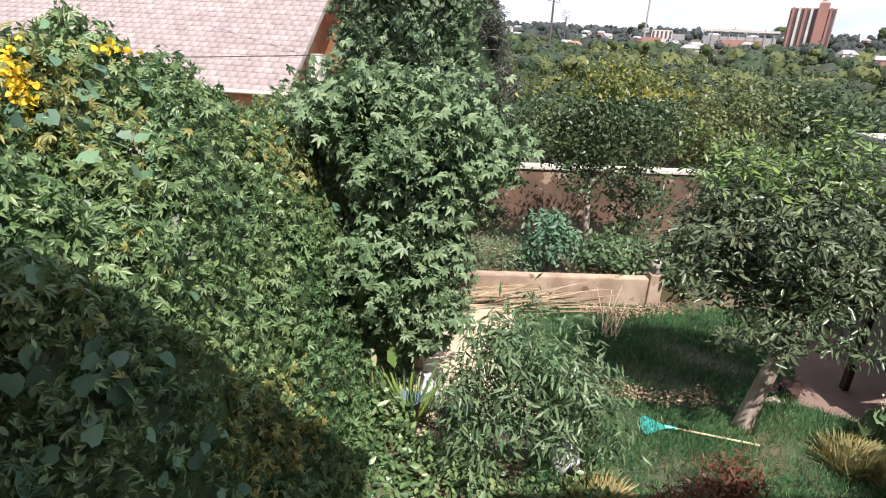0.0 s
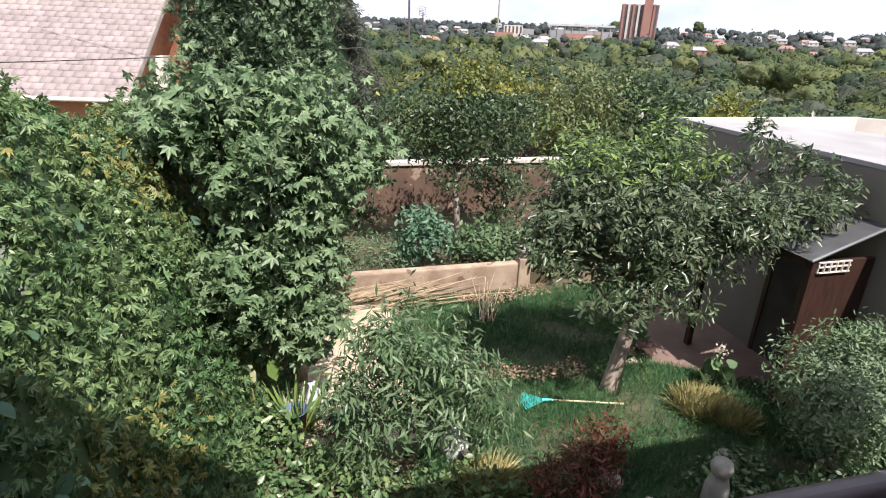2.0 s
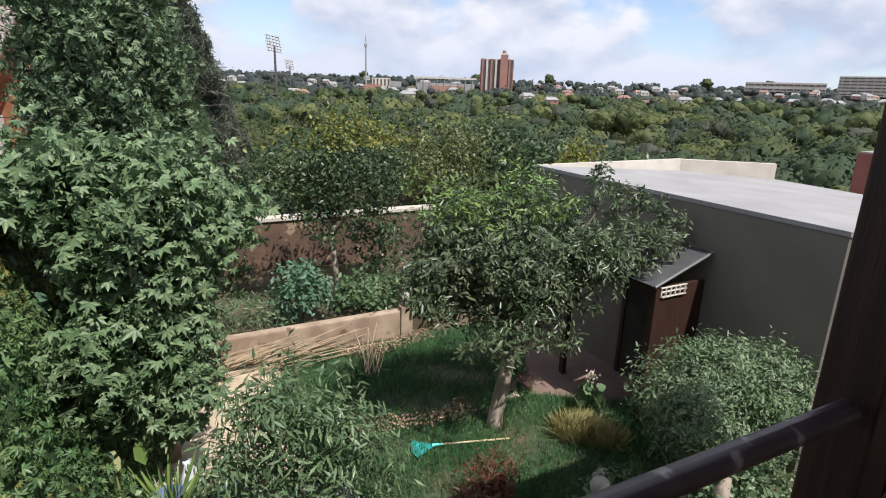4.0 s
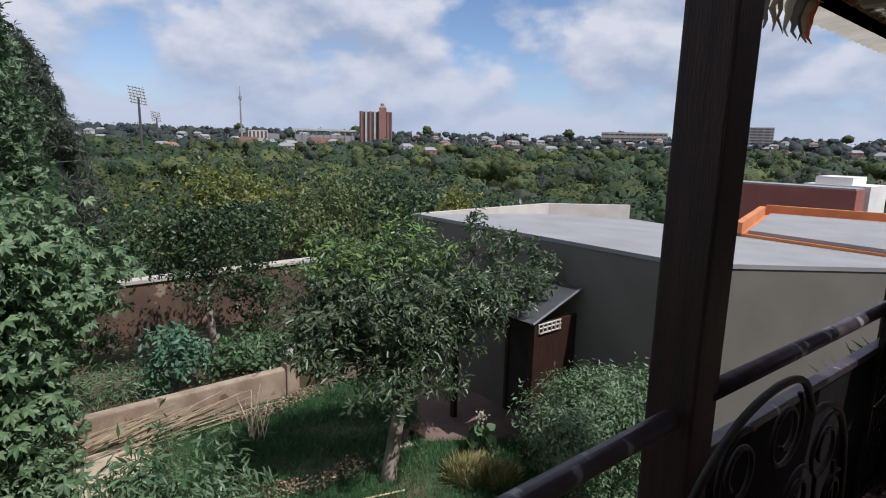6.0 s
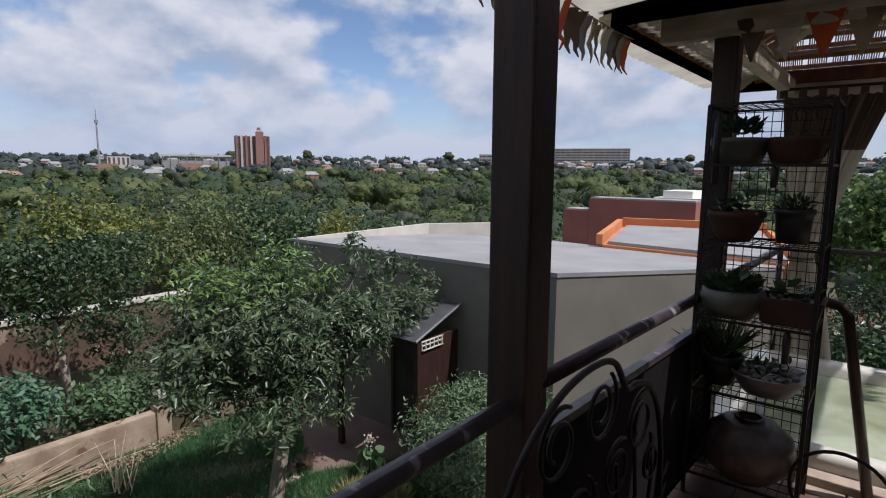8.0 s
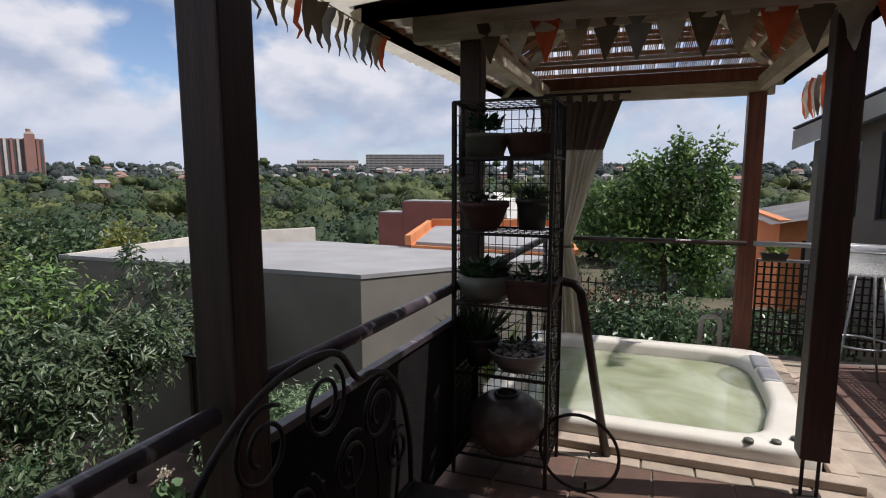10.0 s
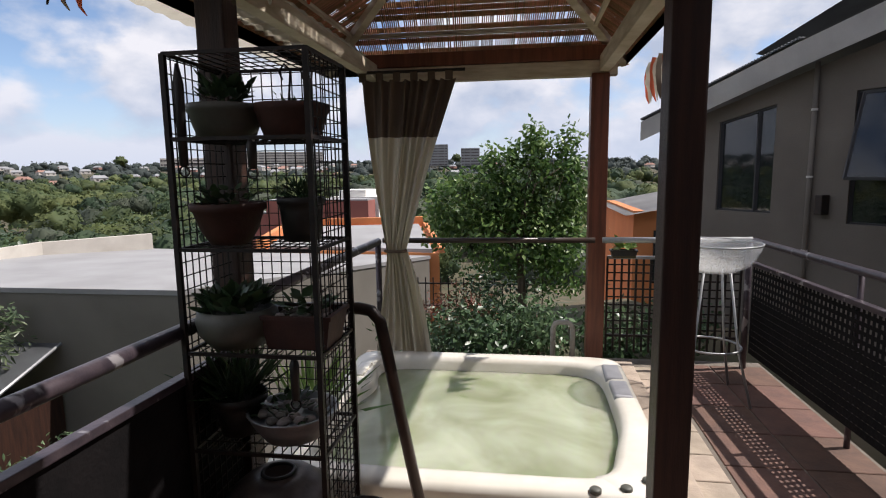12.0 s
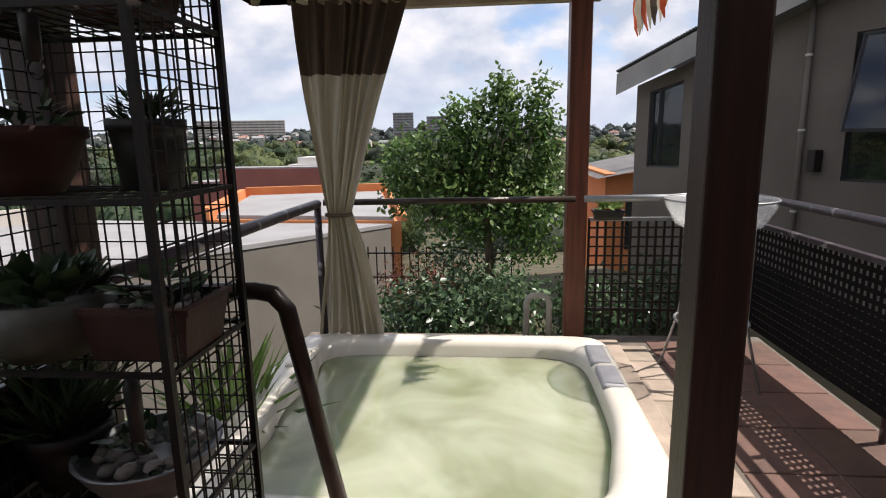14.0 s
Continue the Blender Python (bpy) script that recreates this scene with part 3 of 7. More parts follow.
part("wall", tilted(B, 0, 0.08 - G, 0.36), M_STUCCO, bld)


def inset(poly, d):
    cx, cy = sum(p[0] for p in poly) / len(poly), sum(p[1] for p in poly) / len(poly)
    return [(cx + (x - cx) * (1 - d), cy + (y - cy) * (1 - d)) for x, y in poly]


part("roof", tilted(inset(B, -0.004), 0.084 - G, 0.15 - G, 0.36), M_ROOFSLAB, bld, "silver-painted flat roof slab")
part("parapet", slab((11.9 - 9.5, 9.5 - 5.5), (7.45 - 9.5, 9.45 - 5.5), 0.12, -0.2 - G, 0.17 - G), M_PARAPET, bld, "pale low parapet")
part("parapet", slab((13.65 - 9.5, 8.15 - 5.5), (11.85 - 9.5, 9.55 - 5.5), 0.16, -0.3 - G, 0.16 - G), M_PARAPET, bld, "pale parapet wall")

# entrance with a glazed awning, open toward the garden
ent = thing("door_awning", "smoky sheet awning over a dark wooden garden door", "awning", (6.95, 5.9, G))
EX, EY = 6.95, 5.9
part("side_panel", box(6.43 - EX, 7.44 - EX, 5.06 - EY, 5.12 - EY, 0, 2.28, 0.005), M_WOODDARK, ent, "dark brown timber side panel")
part("corner_post", box(6.38 - EX, 6.47 - EX, 5.04 - EY, 5.14 - EY, 0, 2.31, 0.008), M_WOODDARK, ent)
part("corner_post", box(6.38 - EX, 6.47 - EX, 6.85 - EY, 6.95 - EY, 0, 2.31, 0.008), M_WOODDARK, ent)
part("lintel", box(6.38 - EX, 6.46 - EX, 5.14 - EY, 6.85 - EY, 2.19, 2.31, 0.006), M_WOODDARK, ent)
bm = bmesh.new()
for (x, y, z) in ((6.3, 5.0, 2.33), (6.3, 7.0, 2.33), (7.44, 7.0, 2.73), (7.44, 5.0, 2.73)):
    bm.verts.new((x - EX, y - EY, z))
bm.verts.ensure_lookup_table()
bm.faces.new(bm.verts[:])
bmesh.ops.solidify(bm, geom=bm.faces[:], thickness=0.02)
part("sheet", bm, M_POLY, ent, "smoky translucent roofing sheet")
for k in range(5):
    yy = 5.05 + k * 0.47
    part("rafter", tube([(6.3 - EX, yy - EY, 2.31), (7.44 - EX, yy - EY, 2.71)], 0.018, 6), M_WOODDARK, ent)
part("edge_trim", tube([(6.29 - EX, 5.0 - EY, 2.33), (7.44 - EX, 5.0 - EY, 2.73)], 0.022, 6), M_POLY, ent)
trel = part("trellis", box(6.5 - EX, 7.0 - EX, 5.02 - EY, 5.045 - EY, 2.13, 2.145), M_TRIM, ent, "white lattice strip")
for k in range(6):
    part("slat", box(6.46 + 0.1 * k - EX, 6.475 + 0.1 * k - EX, 5.02 - EY, 5.045 - EY, 2.14, 2.28), M_TRIM, trel)
for z in (2.21, 2.275):
    part("slat", box(6.46 - EX, 7.0 - EX, 5.02 - EY, 5.045 - EY, z, z + 0.014), M_TRIM, trel)
# A thin dark panel on the wall paints in the doorway's inner shade.
part("doorway", box(7.40 - EX, 7.428 - EX, 5.5 - EY, 6.5 - EY, 0, 2.05), M_INSIDE, ent, "dark panel standing for the shade inside the open doorway")
part("door_frame", box(7.38 - EX, 7.425 - EX, 5.42 - EY, 5.5 - EY, 0, 2.1, 0.006), M_WOODDARK, ent)
part("door_frame", box(7.38 - EX, 7.425 - EX, 6.5 - EY, 6.58 - EY, 0, 2.1, 0.006), M_WOODDARK, ent)

# ---- garden walls ----
lw = structure("garden_wall", box(0.48, 4.35, 9.52, 9.72, G, -2.72, 0.03), M_TANWALL, "low tan plastered garden wall with a worn top", "wall")
pil = thing("wall_pillar", "tan plastered end pillar with a ball finial", "pillar", (4.47, 9.6, G))
part("shaft", box(-0.13, 0.13, -0.13, 0.13, 0, 0.68, 0.02), M_TANWALL, pil)
part("finial", lathe([(0.001, 0.68), (0.1, 0.69), (0.06, 0.74), (0.1, 0.79), (0.12, 0.84), (0.1, 0.9), (0.05, 0.94), (0.001, 0.95)], 20), M_CONC, pil, smooth=True)
bw = structure("boundary_wall", box(-3.5, 7.4, 14.0, 14.25, G, -1.72), M_BACKWALL, "brown boundary wall with tree shade put into its colour", "wall")
structure("wall_coping", box(-3.5, 7.4, 13.95, 14.3, -1.716, -1.62, 0.015), M_PARAPET, "whitewashed coping on the boundary wall", "coping")
structure("planting_bank", prism([(-0.5, 9.73), (5.2, 9.73), (5.8, 13.95), (-1.2, 13.95)], G - 0.05, G + 0.25), M_SOIL, "planted bank behind the low wall", "ground")

# ---- deck ----
structure("deck_slab", prism([(-3.2, 0.45), (-3.2, -4.3), (3.2, -4.3), (3.2, -2.85), (5.95, -2.85), (5.95, 0.45)], -0.28, -0.03), M_GROUT, "concrete upper deck slab", "floor")
for xx in (-3.0, 0.2, 3.2, 5.7):
    structure("deck_column", box(xx - 0.15, xx + 0.15, 0.0, 0.3, G, -0.28, 0.01), M_STUCCO, "plastered column under the deck", "column")
structure("undercroft_wall", box(-3.2, 5.9, -1.2, -1.0, G, -0.28), M_STUCCO, "plastered wall under the deck", "wall")
# The next three walls are added out of view to close in the deck.
structure("wall_west", box(-3.4, -3.2, -4.3, 0.4, -0.3, 2.9), M_STUCCO, "unseen wall added to close the deck's west side", "wall")
# This one cuts skylight from the south and shades the right of the deck.
structure("wall_south_east", slab((5.9, -5.95), (1.2, -4.35), 0.2, -0.3, 3.4), M_STUCCO, "unseen wall added behind the deck to close off skylight", "wall")
structure("wall_south", box(-3.2, 1.2, -4.5, -4.3, -0.3, 2.9), M_STUCCO, "unseen wall added behind the deck to close off skylight", "wall")
# Roof never in view; its reach and chinks are set for deck shade and dapples.
bm = box(-5.5, 2.3, -4.6, -0.72, 2.72, 2.86)
box(-5.5, 0.4, -0.64, 0.55, 2.72, 2.86, 0, bm)
box(0.4, 2.3, -0.64, -0.05, 2.72, 2.86, 0, bm)
# Extra strip added out of view to darken the plant stand.
box(2.301, 2.72, -1.6, 0.4, 2.72, 2.86, 0, bm)
vr = random.Random(9)
vx = -5.5
while vx < 2.25:
    vw = vr.uniform(0.04, 0.22)
    box(vx, min(vx + vw, 2.3), -0.72, -0.64, 2.73, 2.85, 0, bm)
    vx += vw + vr.uniform(0.02, 0.06)
structure("veranda_roof", bm, M_REED, "unseen reed veranda roof with chinks, shaped to shade the deck", "ceiling")

# Out-of-view eave, its depth chosen by where the hedge shadow should end.
structure("veranda_eave", box(-5.5, 0.4, 0.552, 1.38, 2.70, 2.82), M_REED, "unseen eave added to throw the shadow on the hedge", "ceiling")

# ---- posts ----
def timber_post(x, y, z0, z1, w, material, label, lean=0.0, brackets=False):
    p = thing("pavilion_post", label, "post", (x, y, 0), lean, group="timber posts of the deck roof")
    part("shaft", box(-w / 2, w / 2, -w / 2, w / 2, z0, z1, 0.008), material, p)
    if brackets:
        for dy in (-0.035, 0.035):
            part("bolt", tube([(0, dy, 0.0), (0, dy, z0 + 0.01)], 0.009, 8), M_IRON, p)
        part("foot_plate", box(-0.05, 0.05, -0.06, 0.06, 0.0, 0.008), M_IRON, p)
    return p


timber_post(1.50, 0.372, -0.03, 2.72, 0.136, M_WOODDARK, "dark brown stained timber post by the rail")
timber_post(3.42, 0.27, -0.03, 2.36, 0.12, M_WOODDARK, "dark brown timber post behind the plant stand")
timber_post(3.40, -1.52, 0.22, 2.36, 0.13, M_WOODDARK, "dark brown timber post raised on steel bolts", brackets=True)
timber_post(5.93, -1.53, 0.0, 2.32, 0.14, M_WOODRED, "reddish brown timber post behind the tub")

# ---- pavilion roof ----
roof = thing("pavilion_roof", "cream timber pavilion roof lined with brown reeds", "roof", (4.62, -0.62, 2.3))
RX, RY, RZ = 4.62, -0.62, 2.3
X0, X1, Y0, Y1 = 3.36, 5.92, -1.56, 0.30


def rbox(name, x0, x1, y0, y1, z0, z1, material=M_BEAM, label=""):
    return part(name, box(x0 - RX, x1 - RX, y0 - RY, y1 - RY, z0 - RZ, z1 - RZ, 0.006), material, roof, label)


rbox("beam", X0 - 0.04, X0 + 0.04, Y0 - 0.3, Y1 + 0.3, 2.36, 2.52)
rbox("beam", X1 - 0.04, X1 + 0.04, Y0 - 0.1, Y1 + 0.1, 2.30, 2.42)
rbox("beam", X0 + 0.042, X1 - 0.042, Y1 - 0.04, Y1 + 0.04, 2.33, 2.45)
rbox("beam", X0 + 0.042, X1 - 0.042, Y0 - 0.04, Y0 + 0.04, 2.33, 2.45)
rbox("wall_plate", X1 - 0.05, X1 + 0.03, Y0 - 0.08, Y1 + 0.08, 2.424, 2.53, M_WOODRED)
apex = Vector((4.64, -0.63, 3.25))
E0, E1, F0, F1, EZ = X0 - 0.35, X1 + 0.25, Y0 - 0.2, Y1 + 0.5, 2.44
corners = [Vector((E0, F0, EZ)), Vector((E1, F0, EZ)), Vector((E1, F1, EZ)), Vector((E0, F1, EZ))]
for c in corners:
    part("hip_rafter", tube([c - Vector((RX, RY, RZ)), apex - Vector((RX, RY, RZ))], 0.045, 4), M_BEAM, roof)
rr = random.Random(4)
bmr = bmesh.new()
for a, b in ((0, 1), (1, 2), (2, 3), (3, 0)):
    A, Bc = corners[a], corners[b]
    n_b = int((Bc - A).length / 0.016)
    for i in range(n_b):
        s = (i + 0.5) / n_b
        if rr.random() < 0.14:
            continue
        p = A.lerp(Bc, s)
        k = 1 - abs(2 * s - 1)
        mid = A.lerp(Bc, 0.5)
        top = p + (apex - mid) * k
        tube([p + Vector((0, 0, 0.05)) - Vector((RX, RY, RZ)), top + Vector((0, 0, 0.05)) - Vector((RX, RY, RZ))], rr.uniform(0.005, 0.008), 4, bmr, cap=False)
reeds = part("reed_lining", bmr, M_REED, roof, "brown reed lining with chinks of light")
reeds["kind"] = "stuff"
bm = bmesh.new()
for a, b in ((0, 1), (1, 2), (2, 3), (3, 0)):
    A, Bc = corners[a], corners[b]
    for k in range(1, 4):
        s0 = k * 0.13
        p0, p1 = A.lerp(apex, s0 * 2), Bc.lerp(apex, s0 * 2)
        tube([p0 - Vector((RX, RY, RZ)), p1 - Vector((RX, RY, RZ))], 0.02, 4, bm)
part("batten", bm, M_BEAM, roof)
bm = bmesh.new()
for a, b in ((0, 1), (1, 2), (2, 3), (3, 0)):
    o = Vector((RX, RY, RZ - 0.10))
    A, Bc, C = corners[a] - o, corners[b] - o, apex - o
    n_s = 26
    for i in range(n_s):
        if i % 4 == 2:
            continue
        t0, t1 = i / n_s, (i + 0.93) / n_s
        bm.faces.new([bm.verts.new(v) for v in (A.lerp(C, t0), Bc.lerp(C, t0), Bc.lerp(C, t1), A.lerp(C, t1))])
part("slat_cover", bm, M_REED, roof)
for a, b in ((3, 0), (2, 3), (0, 1), (1, 2)):
    A, Bc = corners[a] - Vector((RX, RY, RZ)), corners[b] - Vector((RX, RY, RZ))
    bm = bmesh.new()
    vs = [bm.verts.new(v) for v in (A + Vector((0, 0, -0.03)), Bc + Vector((0, 0, -0.03)), Bc + Vector((0, 0, 0.09)), A + Vector((0, 0, 0.09)))]
    bm.faces.new(vs)
    bmesh.ops.solidify(bm, geom=bm.faces[:], thickness=0.022)
    part("fascia", bm, M_BEAM, roof)

b2_ = bmesh.new()
nw = 60
ev = [[b2_.verts.new((E0 - 1.3 + (X1 - E0 + 1.5) * i / nw - RX, y - RY, 2.47 + (0.012 if i % 2 else 0) + dz - RZ)) for i in range(nw + 1)] for y, dz in ((Y1 + 0.06, 0.06), (Y1 + 0.78, 0.0))]
for i in range(nw):
    b2_.faces.new((ev[0][i], ev[0][i + 1], ev[1][i + 1], ev[1][i]))
part("eave_sheet", b2_, M_EAVE, roof, "weathered translucent corrugated eave sheet")

# ---- rails ----
def railing(name, label, a, b, posts, z=1.02, r=0.028, panel=None, material=None):
    t = thing(name, label, "railing", (*a, 0))
    o = Vector((*a, 0))
    A, Bv = Vector((*a, z)) - o, Vector((*b, z)) - o
    part("top_rail", tube([A, Bv], r, 14), material or M_RAIL, t, smooth=True)
    for s in posts:
        p = A.lerp(Bv, s)
        back, pr = (0.03, 0.016) if panel else (0.0, 0.024)
        part("post", tube([(p.x, p.y - back, -0.03), (p.x, p.y - back, z - 0.01)], pr, 10), M_RAIL, t, smooth=True)
    if panel:
        z0, z1, holes = panel
        d = (Bv - A)
        L = d.length
        ang = math.atan2(d.y, d.x)
        m = Matrix.Rotation(ang, 4, "Z")
        part("panel_cap", box(0, L, -0.022, 0.022, z1, z1 + 0.03, 0.004, None, m), M_RAIL, t)
        if holes:
            nx, nz = int(L / 0.044), int((z1 - z0) / 0.046)
            bmx = bmesh.new()
            for i in range(nz):
                zz = z0 + i * (z1 - z0) / nz
                hw = 0.024 if i > nz * 0.64 else 0.0445
                box(0, L, -0.001, 0.001, zz, zz + hw, 0, bmx)
            for i in range(nx):
                box(i * L / nx, i * L / nx + 0.024, 0.0015, 0.0035, z0, z1, 0, bmx)
            bmesh.ops.transform(bmx, matrix=m, verts=bmx.verts[:])
            pb = part("woven_panel", bmx, M_SCREEN, t, "dark woven screening panel")
        else:
            part("panel", box(0, L, -0.006, 0.006, z0, z1, 0, None, m), M_SCREEN, t, "dark screening panel")
    return t


railing("deck_rail", "plain dark steel tube deck rail", (-2.9, 0.40), (1.39, 0.345), (0.02, 0.5), z=0.985)
railing("deck_rail", "dark steel tube deck rail with woven screening", (1.54, 0.33), (3.36, 0.25), (), panel=(0.04, 0.83, False))
railing("deck_rail", "dark steel tube deck rail beside the hot tub", (3.48, 0.27), (5.58, 0.22), (1.0,), r=0.03)
# One rail in two colours: dark for its shaded run, pale for the lit.
railing("deck_rail", "tube rail behind the hot tub with shade put into its dark colour", (5.66, 0.2), (5.74, -1.50), (), r=0.022, material=M_PIPE)
railing("deck_rail", "lit run of the same tube rail beyond the red post, in pale grey", (5.745, -1.56), (5.79, -2.68), (0.985,), r=0.024, material=M_ZINC)
railing("deck_rail", "steel tube rail with perforated dark screen", (5.74, -2.68), (1.6, -2.84), (0.3, 0.6, 0.9), r=0.024, panel=(0.14, 0.83, True))

# ---- floor tiles and tub ----
tub = thing("hot_tub", "cream acrylic sunken hot tub full of cloudy green water", "hot tub", (4.575, -0.66, 0))
HX, HY, TZ = 0.965, 1.015, 0.14


def inner_points(hx, hy):
    """Inner outline: wavy seats and shoulders cut into the rim."""
    out = []
    for k in range(120):
        a = 2 * math.pi * k / 120
        c, s = math.cos(a), math.sin(a)
        p = 7.0
        q = (abs(c / hx) ** p + abs(s / hy) ** p) ** (-1 / p)
        x, y = q * c, q * s
        w = 0.0
        if y < -hy * 0.8:
            w = 0.085 * math.exp(-((x + 0.6) / 0.30) ** 2)
        if y > hy * 0.8:
            w = 0.10 * math.exp(-((x - 0.35) / 0.25) ** 2) + 0.08 * math.exp(-((x + 0.3) / 0.3) ** 2)
        out.append((x, y - math.copysign(w, y)))
    return out


inn = inner_points(HX - 0.17, HY - 0.16)


def outer_at(a, hx, hy, p=14):
    c, s = math.cos(a), math.sin(a)
    q = (abs(c / hx) ** p + abs(s / hy) ** p) ** (-1 / p)
    return q * c, q * s


bm = bmesh.new()
loops = []
angs = [2 * math.pi * k / 120 for k in range(120)]
for scale, z, mode in ((1.0, -0.02, "o"), (1.0, TZ - 0.035, "o"), (0.99, TZ - 0.01, "o"), (0.965, TZ, "o"), (1.06, TZ, "i"), (1.025, TZ - 0.008, "i"), (1.0, TZ - 0.035, "i"), (0.97, -0.1, "i"), (0.9, -0.45, "i"), (0.5, -0.8, "i")):
    loop = []
    for k, a in enumerate(angs):
        if mode == "o":
            x, y = outer_at(a, HX * scale, HY * scale)
        else:
            x, y = inn[k][0] * scale, inn[k][1] * scale
        loop.append(bm.verts.new((x, y, z)))
    loops.append(loop)
for a, b in zip(loops, loops[1:]):
    for k in range(120):
        bm.faces.new((a[k], a[(k + 1) % 120], b[(k + 1) % 120], b[k]))
bm.faces.new(loops[-1])
part("shell", bm, M_TUB, tub, smooth=True)
bm = bmesh.new()
bm.faces.new([bm.verts.new((x * 0.992, y * 0.992, TZ - 0.095)) for x, y in inn])
part("water", bm, M_WATER, tub, "cloudy pale green water")
for px, py, a in ((0.62, -0.93, 0), (0.30, -0.94, 0)):
    part("headrest", box(px - 0.14, px + 0.14, py - 0.045, py + 0.075, TZ - 0.06, TZ + 0.012, 0.02), M_PAD, tub, "grey padded headrest", smooth=True)
for px, py in ((-0.93, -0.62), (-0.90, -0.76), (-0.82, -0.87)):
    bk = lathe([(0.001, TZ), (0.027, TZ - 0.004), (0.027, TZ + 0.012), (0.022, TZ + 0.017), (0.001, TZ + 0.017)], 16)
    bmesh.ops.translate(bk, vec=(px, py, 0), verts=bk.verts[:])
    part("control_knob", bk, M_POTWHITE, tub, smooth=True)
part("waterfall_spout", box(0.35, 0.62, 0.84, 0.93, TZ - 0.02, TZ + 0.012, 0.012), M_TUB, tub, smooth=True)

for x0, x1, y0, y1 in ((3.50, 3.605, -1.80, 0.36), (3.61, 5.70, -1.80, -1.67)):
    structure("tub_surround", box(x0, x1, y0, y1, 0.0, 0.05, 0.008), M_STONE, "tan stone ledge round the hot tub", "ledge")

# ---- curtain ----
cur = thing("curtain", "natural linen curtain with brown header, tied back at the post", "curtain", (5.56, -0.05, 0.1))


def curtain_strip(z_hi, z_lo, steps, folds=9):
    """Gathered cloth: wide at the top, pinched at the tie and loose below."""
    bm = bmesh.new()
    rows = []
    nseg = folds * 8
    for i in range(steps + 1):
        z = z_hi + (z_lo - z_hi) * i / steps
        if z > 0.95:
            k = ((z - 0.95) / 1.37) ** 0.8
            y_l, y_r = 0.15 + 0.15 * k, -0.01 - 0.45 * k ** 1.3
        else:
            k = (0.95 - z) / 0.85
            y_l, y_r = 0.15 + 0.10 * k, -0.01 - 0.22 * k ** 0.7
        amp = 0.016 + 0.042 * min(1, abs(y_l - y_r) / 0.5)
        row = []
        for j in range(nseg + 1):
            s = j / nseg
            ph = 2 * math.pi * folds * (s + 0.035 * math.sin(9 * s + 1) + 0.02 * math.sin(23 * s))
            y = y_l + (y_r - y_l) * s + 0.008 * math.sin(ph * 0.5 + z * 3)
            x = amp * math.sin(ph + 0.6 * math.sin(z * 4 + s * 9)) + 0.02 * math.sin(s * 5 + z * 2)
            row.append(bm.verts.new((x, y + 0.05, z - 0.1)))
        rows.append(row)
    for a, b in zip(rows, rows[1:]):
        for j in range(nseg):
            bm.faces.new((a[j], a[j + 1], b[j + 1], b[j]))
    return bm


part("header_cloth", curtain_strip(2.27, 1.84, 6), M_CURTOP, cur, "dark brown header band", smooth=True)
part("cloth", curtain_strip(1.84, 0.11, 24), M_CURTAIN, cur, smooth=True)
for k in range(6):
    y = 0.30 - k * 0.135
    part("tab", box(-0.012, 0.012, y + 0.02, y + 0.075, 2.165, 2.33 - 0.1, 0.004), M_CURTOP, cur)
part("tieback", tube([(0.05 * math.cos(a), 0.12 + 0.085 * math.sin(a), 0.85) for a in [2 * math.pi * k / 20 for k in range(21)]], 0.012, 6, cap=False), M_CURTOP, cur)
part("curtain_rod", tube([(0, 0.36, 2.235), (0, -0.45, 2.235)], 0.012, 8), M_IRON, cur)

# ---- wire plant stand ----
stand = thing("plant_stand", "black wire mesh plant stand with five shelves", "plant stand", (3.19, -0.01, 0))
SX0, SX1, SY0, SY1, SH = -0.185, 0.185, -0.25, 0.25, 1.98
for x in (SX0, SX1):
    for y in (SY0, SY1):
        part("upright", box(x - 0.009, x + 0.009, y - 0.009, y + 0.009, 0, SH), M_IRON, stand)
SHELVES = (0.12, 0.575, 0.945, 1.32, 1.70, SH)
for z in SHELVES:
    bm = bmesh.new()
    for y in (SY0, SY1):
        box(SX0, SX1, y - 0.006, y + 0.006, z - 0.006, z + 0.006, 0, bm)
    for x in (SX0, SX1):
        box(x - 0.006, x + 0.006, SY0, SY1, z - 0.006, z + 0.006, 0, bm)
    for k in range(1, 12):
        y = SY0 + (SY1 - SY0) * k / 12
        box(SX0, SX1, y - 0.0018, y + 0.0018, z - 0.0018, z + 0.0018, 0, bm)
    for k in range(1, 5):
        x = SX0 + (SX1 - SX0) * k / 5
        box(x - 0.0018, x + 0.0018, SY0, SY1, z + 0.002, z + 0.0056, 0, bm)
    part("shelf", bm, M_IRON, stand)


def mesh_panel(axis, at):
    bm = bmesh.new()
    w = 0.0019
    lo, hi = (SY0, SY1) if axis == "x" else (SX0, SX1)
    n = 12 if axis == "x" else 9
    for k in range(1, n):
        u = lo + (hi - lo) * k / n
        if axis == "x":
            box(at - w, at + w, u - w, u + w, 0.12, SH, 0, bm)
        else:
            box(u - w, u + w, at - w, at + w, 0.12, SH, 0, bm)
    z = 0.17
    while z < SH:
        if axis == "x":
            box(at + w, at + 3 * w, lo, hi, z - w, z + w, 0, bm)
        else:
            box(lo, hi, at + w, at + 3 * w, z - w, z + w, 0, bm)
        z += 0.05
    return bm


part("back_mesh", mesh_panel("x", SX1), M_IRON, stand)
part("side_mesh", mesh_panel("y", SY0), M_IRON, stand)
part("side_mesh", mesh_panel("y", SY1), M_IRON, stand)


